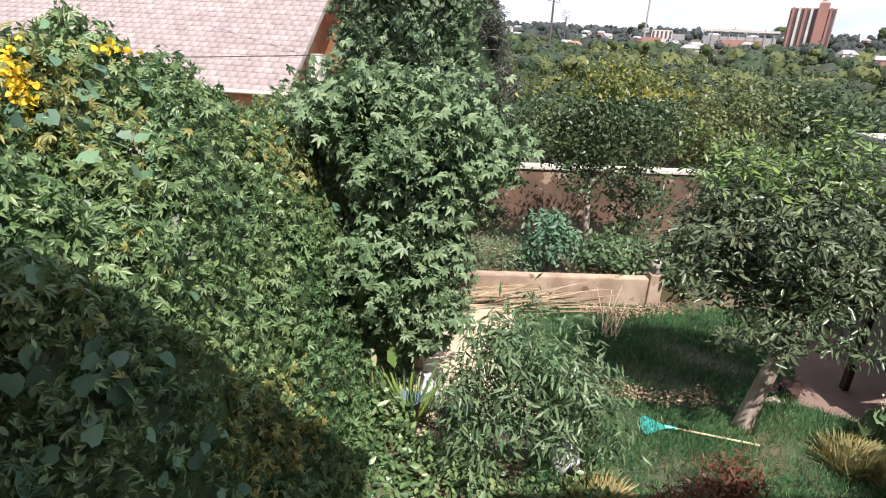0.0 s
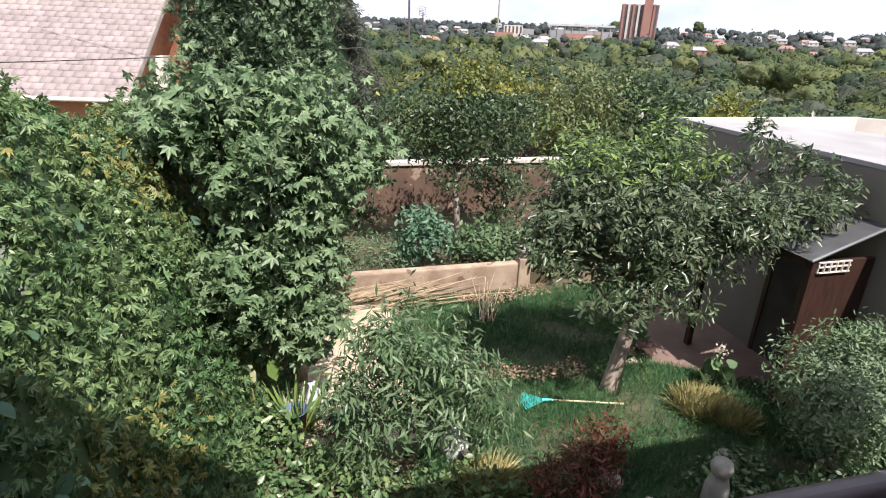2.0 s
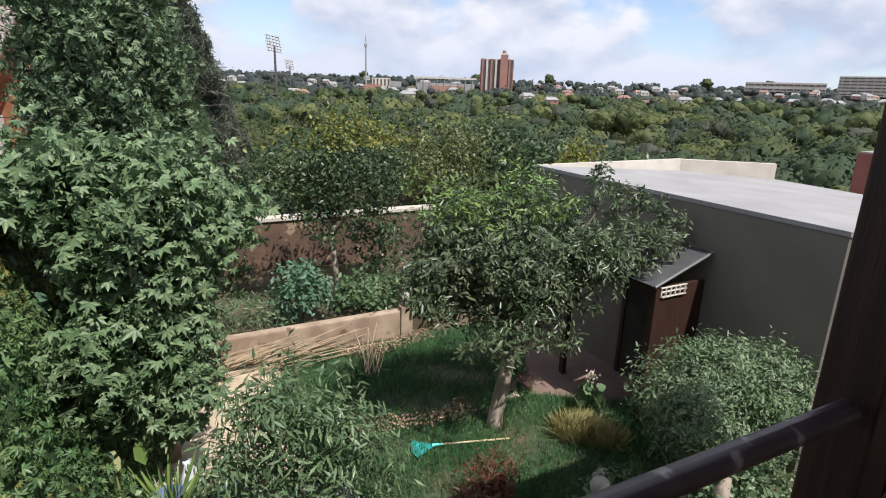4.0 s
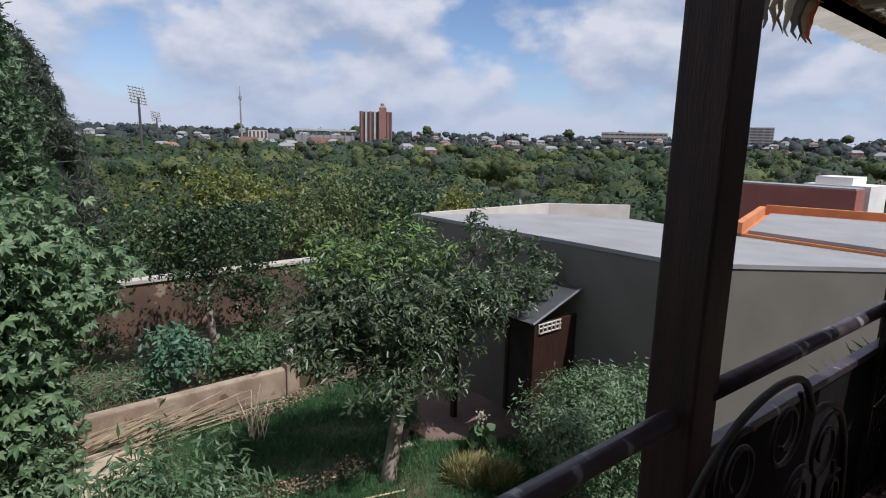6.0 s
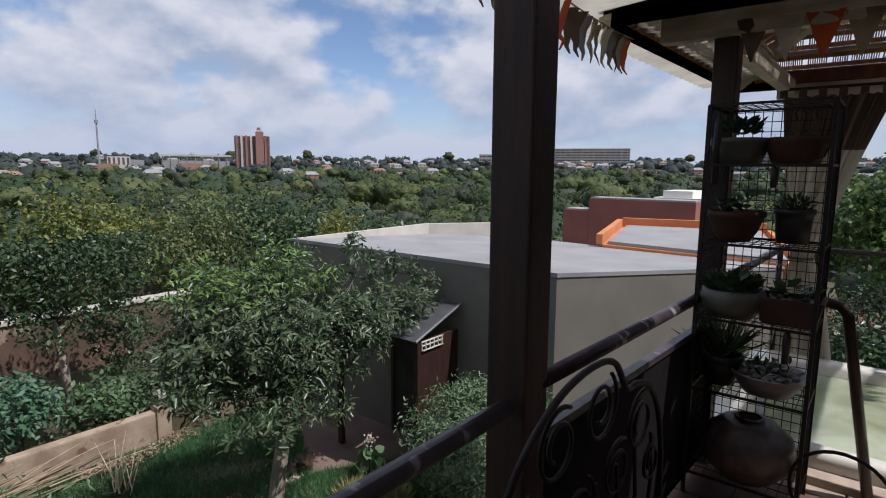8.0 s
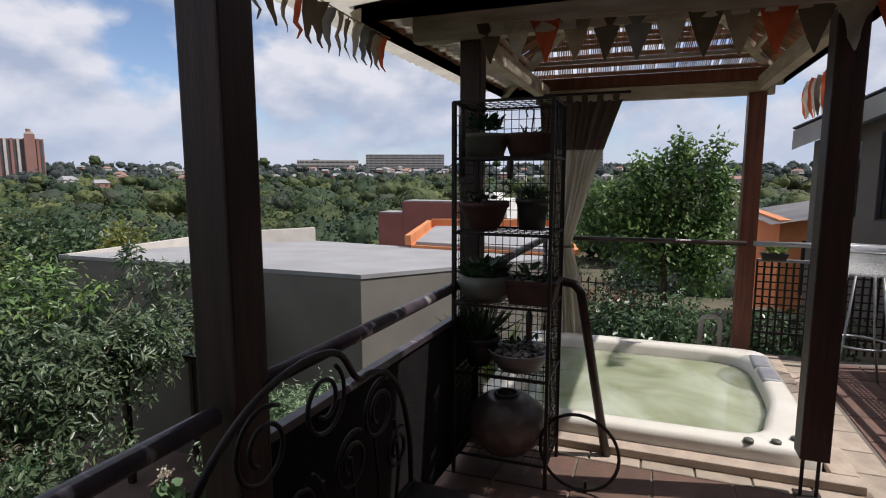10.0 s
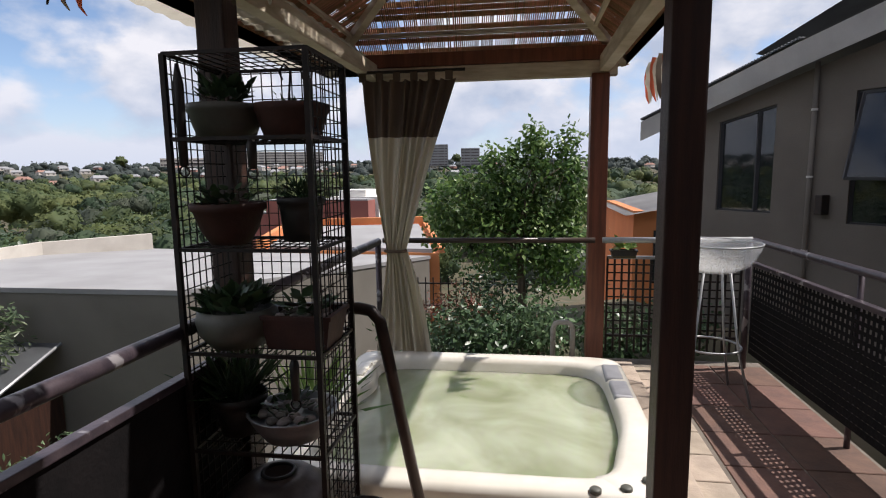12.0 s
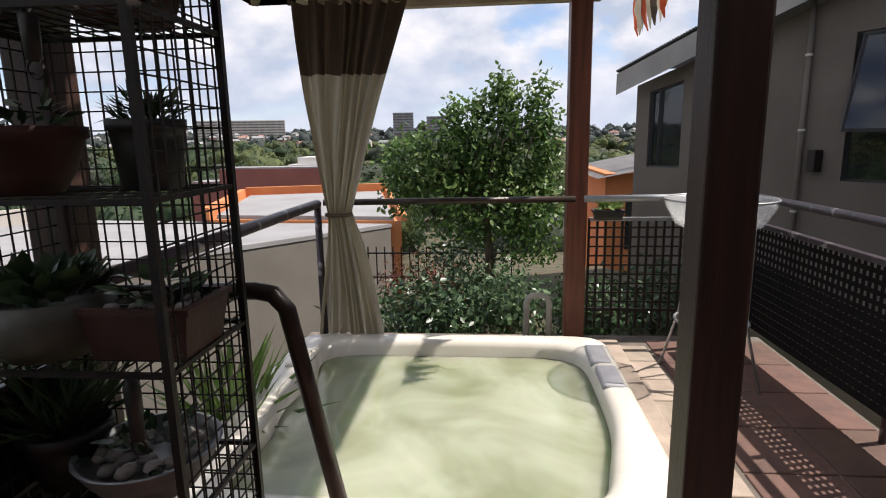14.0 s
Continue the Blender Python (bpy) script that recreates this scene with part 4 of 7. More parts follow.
def pot(name, label, at, profile, material, plant=None, box_shape=None, seg=26):
    t = thing(name, label, "planter", at)
    if box_shape:
        w, d, h = box_shape
        bm = bmesh.new()
        o = [(-w / 2, -d / 2), (w / 2, -d / 2), (w / 2, d / 2), (-w / 2, d / 2)]
        rings_ = []
        for k, z in ((0.85, 0), (1.0, h), (1.06, h), (1.06, h + 0.015), (0.92, h + 0.015), (0.9, h - 0.03)):
            rings_.append([bm.verts.new((x * k, y * k, z)) for x, y in o])
        for a, b in zip(rings_, rings_[1:]):
            for k in range(4):
                bm.faces.new((a[k], a[(k + 1) % 4], b[(k + 1) % 4], b[k]))
        bm.faces.new(rings_[0])
        part("trough", bm, material, t)
        part("soil", box(-w * 0.45, w * 0.45, -d * 0.45, d * 0.45, h - 0.05, h - 0.02), M_SOIL, t)
    else:
        r_out, h = profile[-1]
        inner = [(r_out - 0.012, h), (r_out - 0.016, h - 0.03), (0.001, h - 0.03)]
        part("bowl", lathe([(0.001, 0.0)] + list(profile) + inner, seg), material, t, smooth=True)
    if plant:
        plant(t)
    return t


def rosette(n, spread, size, kind, material, up=0.6, h=0.0, name="foliage"):
    def make(t):
        a = RNG.uniform(0, 2 * math.pi, n)
        r = spread * np.sqrt(RNG.uniform(0, 1, n))
        P = np.stack([r * np.cos(a), r * np.sin(a), h + RNG.uniform(0, 0.06, n)], 1)
        al = np.stack([np.cos(a), np.sin(a), np.full(n, up)], 1)
        N = np.stack([-np.cos(a) * up, -np.sin(a) * up, np.ones(n)], 1)
        part(name, leaves(name, P, N, size, kind, RNG, 0.35, 0.0, al), material, t)
    return make


BOWL = ((0.10, 0.0), (0.118, 0.05), (0.13, 0.09), (0.138, 0.10), (0.138, 0.125))
FLOWERPOT = ((0.07, 0.0), (0.09, 0.1), (0.1, 0.13), (0.108, 0.13), (0.108, 0.155))
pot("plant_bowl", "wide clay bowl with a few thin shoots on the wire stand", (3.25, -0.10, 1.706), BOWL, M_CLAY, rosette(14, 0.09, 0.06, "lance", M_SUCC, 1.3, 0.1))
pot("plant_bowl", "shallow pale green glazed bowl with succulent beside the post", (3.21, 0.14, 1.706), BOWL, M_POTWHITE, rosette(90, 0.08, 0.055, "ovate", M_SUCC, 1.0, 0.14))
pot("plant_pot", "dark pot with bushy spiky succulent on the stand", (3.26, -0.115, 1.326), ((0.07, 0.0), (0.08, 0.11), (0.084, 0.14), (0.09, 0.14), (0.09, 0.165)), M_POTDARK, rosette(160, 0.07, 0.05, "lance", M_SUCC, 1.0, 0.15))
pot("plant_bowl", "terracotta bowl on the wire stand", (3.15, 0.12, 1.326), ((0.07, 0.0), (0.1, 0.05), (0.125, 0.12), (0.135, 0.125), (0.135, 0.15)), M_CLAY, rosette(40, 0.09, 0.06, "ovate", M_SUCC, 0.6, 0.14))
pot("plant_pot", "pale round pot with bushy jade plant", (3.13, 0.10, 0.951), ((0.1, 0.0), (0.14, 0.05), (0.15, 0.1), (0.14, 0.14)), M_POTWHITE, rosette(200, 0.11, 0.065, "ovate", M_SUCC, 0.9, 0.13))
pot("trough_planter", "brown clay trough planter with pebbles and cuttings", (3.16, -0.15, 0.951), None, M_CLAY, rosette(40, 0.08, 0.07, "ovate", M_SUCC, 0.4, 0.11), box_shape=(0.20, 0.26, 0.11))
for k in range(22):
    pb = lathe([(0.001, -0.010), (0.013, -0.007), (0.018, 0), (0.013, 0.008), (0.001, 0.010)], 8)
    o = thing("pebble", "grey brown pebble in the trough planter", "pebble", (3.10 + RNG.uniform(0, 0.13), -0.25 + RNG.uniform(0, 0.2), 1.06 + RNG.uniform(0, 0.008)), RNG.uniform(0, 90), group="pebbles in the trough")
    part("stone", pb, M_PEBBLE, o, smooth=True)
pot("tin_bowl", "galvanised tin bowl of pebbles and small succulents", (3.17, -0.08, 0.581), ((0.11, 0.0), (0.15, 0.06), (0.17, 0.1), (0.175, 0.105)), M_ZINC, rosette(50, 0.13, 0.05, "ovate", M_SUCC, 0.8, 0.08))
for k in range(26):
    pb = lathe([(0.001, -0.014), (0.017, -0.010), (0.024, 0), (0.017, 0.011), (0.001, 0.014)], 8)
    a, r = RNG.uniform(0, 6.28), 0.12 * math.sqrt(RNG.uniform(0, 1))
    o = thing("pebble", "smooth mixed pebble in the tin bowl", "pebble", (3.17 + r * math.cos(a), -0.08 + r * math.sin(a), 0.67 + RNG.uniform(0, 0.012)), RNG.uniform(0, 90), group="pebbles in the tin bowl")
    part("stone", pb, M_PEBBLE, o, smooth=True)
pot("spiky_plant_pot", "dark pot with a spiky grass-like plant on the stand", (3.17, 0.14, 0.581), FLOWERPOT, M_POTDARK, rosette(160, 0.06, 0.19, "blade", M_SUCC, 1.2, 0.13))
urn = thing("round_jar", "speckled brown stoneware jar under the stand", "jar", (3.14, -0.02, 0.126))
part("body", lathe([(0.001, 0), (0.12, 0.0), (0.19, 0.07), (0.215, 0.15), (0.2, 0.23), (0.13, 0.29), (0.06, 0.31), (0.055, 0.30), (0.05, 0.2), (0.001, 0.2)], 32), M_POTGREY, urn, smooth=True)
part("lip", tube([(0.06 * math.cos(a), 0.06 * math.sin(a), 0.311) for a in [2 * math.pi * k / 24 for k in range(25)]], 0.008, 6, cap=False), M_POTDARK, urn, smooth=True)
for y, z in ((-0.12, 1.93), (-0.2, 1.93)):
    hk = thing("s_hook", "dark wire s-hook hung in the stand", "hook", (3.18, y, z))
    part("wire", tube([(0, 0.02, -0.02), (0, 0.03, 0.01), (0, 0.01, 0.035), (0, -0.012, 0.01), (0, 0.0, -0.1), (0, 0.03, -0.16), (0, 0.02, -0.2), (0, -0.02, -0.19), (0, -0.03, -0.15)], 0.004, 6), M_IRON, hk)
for x, y, z, L in ((3.02, -0.05, 1.70, 0.10), (3.02, -0.16, 0.945, 0.16), (3.02, 0.20, 1.95, 0.34)):
    tl = thing("hand_tool", "small dark handled garden tool hung on the stand", "tool", (x, y, z - L))
    part("handle", tube([(0, 0, 0), (0, 0, L * 0.8), (0, 0, L)], [0.015, 0.018, 0.006], 8), M_POTDARK, tl, smooth=True)
    part("ring", tube([(0, 0.018 * math.cos(a), -0.018 + 0.018 * math.sin(a)) for a in [2 * math.pi * k / 12 for k in range(13)]], 0.003, 5, cap=False), M_IRON, tl)

# ---- handrail of the tub, hoop, ornamental iron back ----
hr = thing("tub_handrail", "dark brown bent pipe handrail beside the tub", "handrail", (3.45, -0.5, 0))
path = [Vector((3.42, 0.12, 1.01)), Vector((3.42, -0.28, 1.02)), Vector((3.42, -0.33, 1.01)), Vector((3.425, -0.365, 0.965)), Vector((3.48, -0.53, 0.0))]
part("pipe", tube([p - Vector((3.45, -0.5, 0)) for p in path], 0.026, 12), M_PIPE, hr, smooth=True)
hoop = thing("wire_hoop", "dark round wire hoop by the plant stand", "hoop", (3.05, -0.42, 0))
part("ring", tube([(0.02 * math.cos(a), 0.2 * math.cos(a), 0.21 + 0.2 * math.sin(a)) for a in [2 * math.pi * k / 32 for k in range(33)]], 0.009, 6, cap=False), M_IRON, hoop, smooth=True)
part("stem", tube([(0.0, -0.04, 0.0), (0.0, -0.04, 0.06)], 0.008, 6), M_IRON, hoop)


def eased(points, n):
    """A smooth curve through the points."""
    p = [Vector(q) for q in points]
    p = [2 * p[0] - p[1]] + p + [2 * p[-1] - p[-2]]
    out = []
    for a, b, c, d in zip(p, p[1:], p[2:], p[3:]):
        for k in range(n):
            t = k / n
            out.append(0.5 * (2 * b + (c - a) * t + (2 * a - 5 * b + 4 * c - d) * t * t + (3 * b - a - 3 * c + d) * t ** 3))
    return out + [p[-2]]


def scroll(cx, cz, r0, turns, flip=1, start=0.0):
    pts = []
    for k in range(int(26 * turns) + 1):
        a = start + flip * 2 * math.pi * k / 26
        r = r0 * (1 - 0.62 * k / (26 * turns))
        pts.append((cx + r * math.cos(a), 0.0, cz + r * math.sin(a)))
    return pts


ib = thing("iron_bench_back", "ornate wrought iron scrolled bench back against the rail", "bench", (1.58, 0.14, 0), -2)
arch = [(-0.56, 0, 0.0), (-0.56, 0, 0.70), (-0.50, 0, 0.88), (-0.40, 0, 1.0), (-0.24, 0, 1.09), (-0.05, 0, 1.12), (0.10, 0, 1.09), (0.20, 0, 0.98), (0.29, 0, 0.97), (0.40, 0, 0.93), (0.50, 0, 0.82), (0.56, 0, 0.66), (0.58, 0, 0.5), (0.58, 0, 0.0)]
part("arch_bar", tube(eased(arch, 6), 0.0105, 8), M_IRON, ib, smooth=True)
for cx, cz, r0, f in ((-0.24, 0.95, 0.11, 1), (0.02, 0.97, 0.11, -1), (0.34, 0.82, 0.11, 1), (-0.43, 0.80, 0.09, -1), (0.47, 0.62, 0.08, 1), (-0.1, 0.70, 0.10, -1), (0.16, 0.72, 0.10, 1)):
    part("scroll", tube(scroll(cx, cz, r0, 1.5, f, 1.0), 0.007, 6), M_IRON, ib, smooth=True)
for x in (-0.56,):
    part("arm", tube(eased([(x, 0, 0.72), (x, -0.16, 0.74), (x, -0.32, 0.70), (x, -0.38, 0.60), (x, -0.34, 0.42)], 5), 0.012, 8), M_IRON, ib, smooth=True)
for k in range(7):
    x = -0.45 + 0.15 * k
    part("spindle", tube([(x, 0, 0.42), (x + 0.03, 0, 0.55), (x, 0, 0.74)], 0.007, 6), M_IRON, ib)
part("seat_rail", tube([(-0.6, 0, 0.42), (0.6, 0, 0.42)], 0.012, 8), M_IRON, ib)
part("seat", box(-0.6, 0.6, -0.38, -0.01, 0.40, 0.425, 0.008), M_IRON, ib)
for x in (-0.58, 0.58):
    part("front_leg", tube([(x, -0.36, 0), (x, -0.34, 0.4)], 0.012, 8), M_IRON, ib)

# ---- bar stool ----
bt = thing("bar_stool", "bar stool with a clear shell seat on thin steel legs", "stool", (5.2, -2.22, 0))
part("seat", lathe([(0.001, 0.875), (0.13, 0.88), (0.23, 0.93), (0.28, 1.02), (0.295, 1.07), (0.288, 1.075), (0.272, 1.02), (0.222, 0.94), (0.12, 0.892), (0.001, 0.887)], 40), M_CLEAR, bt, "clear frosted shell seat", smooth=True)
part("rim", tube([(0.293 * math.cos(a), 0.293 * math.sin(a), 1.073) for a in [2 * math.pi * k / 40 for k in range(41)]], 0.006, 6, cap=False), M_ZINC, bt, smooth=True)
for k in range(4):
    a = radians(45 + 90 * k)
    part("leg", tube([(0.12 * math.cos(a), 0.12 * math.sin(a), 0.878), (0.2 * math.cos(a), 0.2 * math.sin(a), 0.36), (0.3 * math.cos(a), 0.3 * math.sin(a), 0.0)], 0.009, 8), M_ZINC, bt, smooth=True)
part("foot_ring", tube([(0.2 * math.cos(a), 0.2 * math.sin(a), 0.36) for a in [2 * math.pi * k / 32 for k in range(33)]], 0.008, 6, cap=False), M_ZINC, bt, smooth=True)

# ---- gate grid, tub pipe ----
gate = thing("metal_gate", "dark vertical-barred metal gate beyond the tub", "gate", (5.95, -2.05, 0))
part("gate_frame", box(-0.014, 0.014, -0.62, 0.42, 0.84, 0.865), M_ZINC, gate, "pale steel top bar")
part("gate_frame", box(-0.012, 0.012, -0.62, 0.42, 0.18, 0.2), M_IRON, gate)
for k in range(19):
    y = -0.62 + k * 1.04 / 18
    part("bar", box(-0.008, 0.008, y - 0.008, y + 0.008, 0.05, 0.86), M_IRON, gate)
for k in range(9):
    part("cross_bar", box(0.009, 0.014, -0.62, 0.42, 0.24 + 0.068 * k, 0.252 + 0.068 * k), M_IRON, gate)
tp = thing("tub_pipe", "grey bent plumbing pipe behind the tub", "pipe", (5.86, -1.25, 0))
part("pipe", tube([(0, 0.06, 0.0), (0, 0.06, 0.26), (0, 0.045, 0.30), (0, 0.01, 0.315), (0, -0.05, 0.315), (0, -0.085, 0.30), (0, -0.1, 0.26), (0, -0.1, 0.0)], 0.022, 10), M_CONC, tp, smooth=True)

# ---- bunting ----
def bunting(name, label, a, b, n, drop, size, sag=0.05, outward=(0, 0), order=(0, 1, 2, 3, 0, 4, 1, 0, 3, 2), twist=0.0, depth=0):
    t = thing(name, label, "bunting", a)
    A, Bv = Vector((0, 0, 0)), Vector(b) - Vector(a)
    pts = [A.lerp(Bv, s / 24) - Vector((0, 0, sag * 4 * (s / 24) * (1 - s / 24))) for s in range(25)]
    part("cord", tube(pts, 0.004, 5), M_BEAM, t)
    d = Bv.normalized()
    rb = random.Random(len(name) + n)
    for k in range(n):
        s = (k + 0.5) / n
        p = A.lerp(Bv, s) - Vector((0, 0, sag * 4 * s * (1 - s)))
        hw = size * 0.5
        nrm = Vector((-d.y, d.x, 0))
        bm = bmesh.new()
        rows = []
        turn = twist * rb.uniform(-1, 1)
        for i in range(7):
            v = i / 6
            w = hw * (1 - v) + 0.004
            bow = 0.03 * math.sin(v * 2.4 + rb.random()) + 0.02 * rb.random() * v
            ca = turn * (0.4 + v)
            dx = d * math.cos(ca) + nrm * math.sin(ca)
            c = p - Vector((0, 0, drop * v)) + nrm * bow
            rows.append([bm.verts.new(c + dx * w * u + nrm * 0.02 * math.sin(u * 3 + k) * (1 - v)) for u in (-1, -0.3, 0.3, 1)])
        for r0, r1 in zip(rows, rows[1:]):
            for j in range(3):
                bm.faces.new((r0[j], r0[j + 1], r1[j + 1], r1[j]))
        part("flag", bm, M_FLAGS[order[(k + depth) % len(order)]], t, smooth=True)
    return t


bunting("bunting", "string of brown, cream and red cloth pennants along the beam", (3.30, 0.22, 2.43), (3.30, -2.2, 2.36), 16, 0.21, 0.15, 0.015)
bunting("bunting", "cloth pennants twisting below the eave", (1.55, 0.62, 2.42), (3.4, 0.78, 2.42), 19, 0.2, 0.065, 0.03, twist=1.5, order=(0, 4, 3, 0, 1, 4, 0, 3, 2, 0))
bunting("bunting", "cloth pennants blowing below the eave", (5.3, -1.95, 2.42), (6.15, -1.95, 2.42), 9, 0.32, 0.13, 0.02, twist=1.2, order=(1, 2, 1, 0, 1, 2, 4, 1, 2))

# ---- wing of the house ----
hw = thing("house_wing", "grey-brown plastered house wing with a sloping roof", "house", (9.0, -3.8, 0))
HO = Vector((9.0, -3.8, 0))


def wall_run(a, b, z0, za, zb, thick, material, name="wall", hole=None):
    """An upright wall in plan from a to b with a sloping top, and one window opening cut through it (s0, s1, z0, z1)."""
    A, Bv = Vector((*a, 0)) - HO, Vector((*b, 0)) - HO
    d = Bv - A
    s = Vector((-d.y, d.x, 0)).normalized() * thick

    def P(u, z, back):
        p = A + d * u + (s if back else Vector())
        return (p.x, p.y, z)

    def top(u):
        return za + (zb - za) * u
    cells = [(0, 1, z0, None)]
    if hole:
        h0, h1, y0, y1, y2 = hole
        cells = [(0, h0, z0, None), (h1, 1, z0, None), (h0, h1, z0, y0), (h0, h1, (y1, y2), None)]
    for u0, u1, c0, c1 in cells:
        bm = bmesh.new()
        lo0, lo1 = c0 if isinstance(c0, tuple) else (c0, c0)
        hi0, hi1 = (top(u0), top(u1)) if c1 is None else (c1, c1)
        vs = [bm.verts.new(P(u, z, k)) for k in (0, 1) for u, z in ((u0, lo0), (u1, lo1), (u1, hi1), (u0, hi0))]
        for f in ((0, 1, 2, 3), (7, 6, 5, 4), (0, 4, 5, 1), (1, 5, 6, 2), (2, 6, 7, 3), (3, 7, 4, 0)):
            bm.faces.new([vs[i] for i in f])
        ob = part(name, bm, material, hw)

    def place(u, z, off):
        p = A + d * u - s.normalized() * off
        return Vector((p.x, p.y, z))
    return ob, place


W1a, W1b, W2b = (10.2, -2.95), (8.27, -4.16), (5.9, -5.9)
_, at1 = wall_run(W1b, W1a, -1.0, 2.66, 2.10, -0.2, M_WING, hole=(0.19, 0.90, 1.0, 2.32, 2.0))
_, at2 = wall_run(W2b, W1b, -1.0, 3.4, 2.66, -0.2, M_WING, hole=(0.50, 0.85, 0.94, 2.36, 2.36))


def window(at, u0, u1, z0, za, zb, name, mullions, open_sash=False):
    """Frame bars and panes set into an opening whose head may slope from za to zb."""
    def head(u):
        return za + (zb - za) * (u - u0) / (u1 - u0)
    w = part(name, tube([at(u0, z0, -0.05), at(u1, z0, -0.05)], 0.03, 4), M_WINFRAME, hw)

    def bar(a, b, r=0.03):
        part("window_frame", tube([a, b], r, 4), M_WINFRAME, w)
    bar(at(u0, za, -0.05), at(u1, zb, -0.05))
    us = sorted([u0, u1] + mullions)
    for u in us:
        bar(at(u, z0, -0.05), at(u, head(u), -0.05))
    for a, b in zip(us, us[1:]):
        bm = bmesh.new()
        bm.faces.new([bm.verts.new(v) for v in (at(a, z0, -0.06), at(b, z0, -0.06), at(b, head(b), -0.06), at(a, head(a), -0.06))])
        bmesh.ops.solidify(bm, geom=bm.faces[:], thickness=0.005)
        part("pane", bm, M_GLASS, w)
    if open_sash:
        bm = bmesh.new()
        p = [at(u0 + 0.03, za - 0.03, 0.02), at(u1 - 0.03, za - 0.03, 0.02), at(u1 - 0.03, z0 + 0.5, 0.28), at(u0 + 0.03, z0 + 0.5, 0.28)]
        bm.faces.new([bm.verts.new(v) for v in p])
        bmesh.ops.solidify(bm, geom=bm.faces[:], thickness=0.006)
        sash = part("open_sash", bm, M_GLASS, w, "outward tilted window sash")
        for a, b in zip(p, p[1:] + p[:1]):
            part("sash_bar", tube([a, b], 0.022, 4), M_WINFRAME, sash)


window(at1, 0.19, 0.54, 1.0, 2.32, 2.162, "window", [0.30])
window(at1, 0.66, 0.90, 1.0, 2.108, 2.0, "window", [0.83])
bm = bmesh.new()
pier = [bm.verts.new(at1(u, z, off)) for off in (0, -0.2) for u, z in ((0.54, 1.0), (0.66, 1.0), (0.66, 2.108), (0.54, 2.162))]
for f in ((0, 1, 2, 3), (7, 6, 5, 4), (0, 4, 5, 1), (1, 5, 6, 2), (2, 6, 7, 3), (3, 7, 4, 0)):
    bm.faces.new([pier[i] for i in f])
part("wall", bm, M_WING, hw)
window(at2, 0.50, 0.85, 0.94, 2.36, 2.36, "window", [], True)
bm = bmesh.new()
A, Bq, C2 = Vector((*W1a, 2.15)) - HO, Vector((*W1b, 2.78)) - HO, Vector((*W2b, 3.6)) - HO
out1, out2 = Vector((-0.53, 0.85, 0)) * 0.28, Vector((-0.3, 0.95, 0)) * 0.28
ext = (A - Bq).normalized() * 0.12
top_pts = [A + ext + out1, Bq + (out1 + out2) / 2, C2 + out2]
for p0, p1 in zip(top_pts, top_pts[1:]):
    b2 = bmesh.new()
    b2.faces.new([b2.verts.new(v) for v in (p0 + Vector((0, 0, -0.14)), p1 + Vector((0, 0, -0.14)), p1 + Vector((0, 0, 0.14)), p0 + Vector((0, 0, 0.14)))])
    bmesh.ops.solidify(b2, geom=b2.faces[:], thickness=0.03)
    part("fascia", b2, M_FASCIA, hw, "weathered white fascia board")
back = Vector((1.2, -3.0, 0.1))
b2 = bmesh.new()
vs = [b2.verts.new(v + Vector((0, 0, 0.16))) for v in top_pts] + [b2.verts.new(v + back + Vector((0, 0, 0.3))) for v in reversed(top_pts)]
b2.faces.new(vs)
bmesh.ops.solidify(b2, geom=b2.faces[:], thickness=0.05)
part("roof", b2, M_DARKROOF, hw, "dark corrugated roof sheeting")
for k in range(60):
    p = top_pts[0].lerp(top_pts[1], k / 59)
    part("corrugation", tube([p + Vector((0, 0, 0.185)), p + Vector((0, 0, 0.185)) + back * 0.1], 0.018, 5), M_DARKROOF, hw)
up_pts = [v + Vector((0.4, -1.1, 0.82)) for v in top_pts]
b2 = bmesh.new()
b2.faces.new([b2.verts.new(v) for v in (up_pts[0].lerp(up_pts[1], 0.3), up_pts[1] + Vector((0, 0, 0.15)), up_pts[2] + Vector((0, 0, 0.25)), up_pts[2] + back, up_pts[1] + back, up_pts[0] + back)])
bmesh.ops.solidify(b2, geom=b2.faces[:], thickness=0.12)
part("upper_roof", b2, M_DARKROOF, hw, "upper dark roof sheet with gutter")
dp0, dp1 = at2(0.985, -1.0, 0.035), at2(0.985, 2.72, 0.035)
dpipe = part("downpipe", tube([dp0, dp1], 0.028, 10), M_WING, hw, "painted downpipe at the corner", smooth=True)
for z in (0.6, 1.45, 2.2):
    c0 = at2(0.985, z, 0.035)
    part("clip", tube([c0 - Vector((0, 0, 0.012)), c0 + Vector((0, 0, 0.012))], 0.036, 10), M_FASCIA, dpipe)
wl_ = part("wall_lamp", box(-0.05, 0.05, -0.05, 0.05, 0, 0.22, 0.01), M_IRON, hw, "dark wall lamp")
wl_.location = at2(0.93, 1.03, 0.05)
wl_.rotation_euler = (0, 0, 0.3)
# Dark block added behind the windows; its colour stands for unlit rooms.
structure("house_wing_core", box(7.5, 11, -9.0, -6.4, -1, 2.4), M_INSIDE, "dark block standing for the unlit rooms behind the windows", "interior")
structure("terrace", prism([(5.96, 0.35), (9.5, 0.0), (10.6, -2.6), (7.7, -4.4), (6.0, -5.7), (3.3, -4.0), (3.3, -2.9), (5.96, -2.87)], G, -0.55), M_SOIL, "planted terrace beyond the tub", "ground")

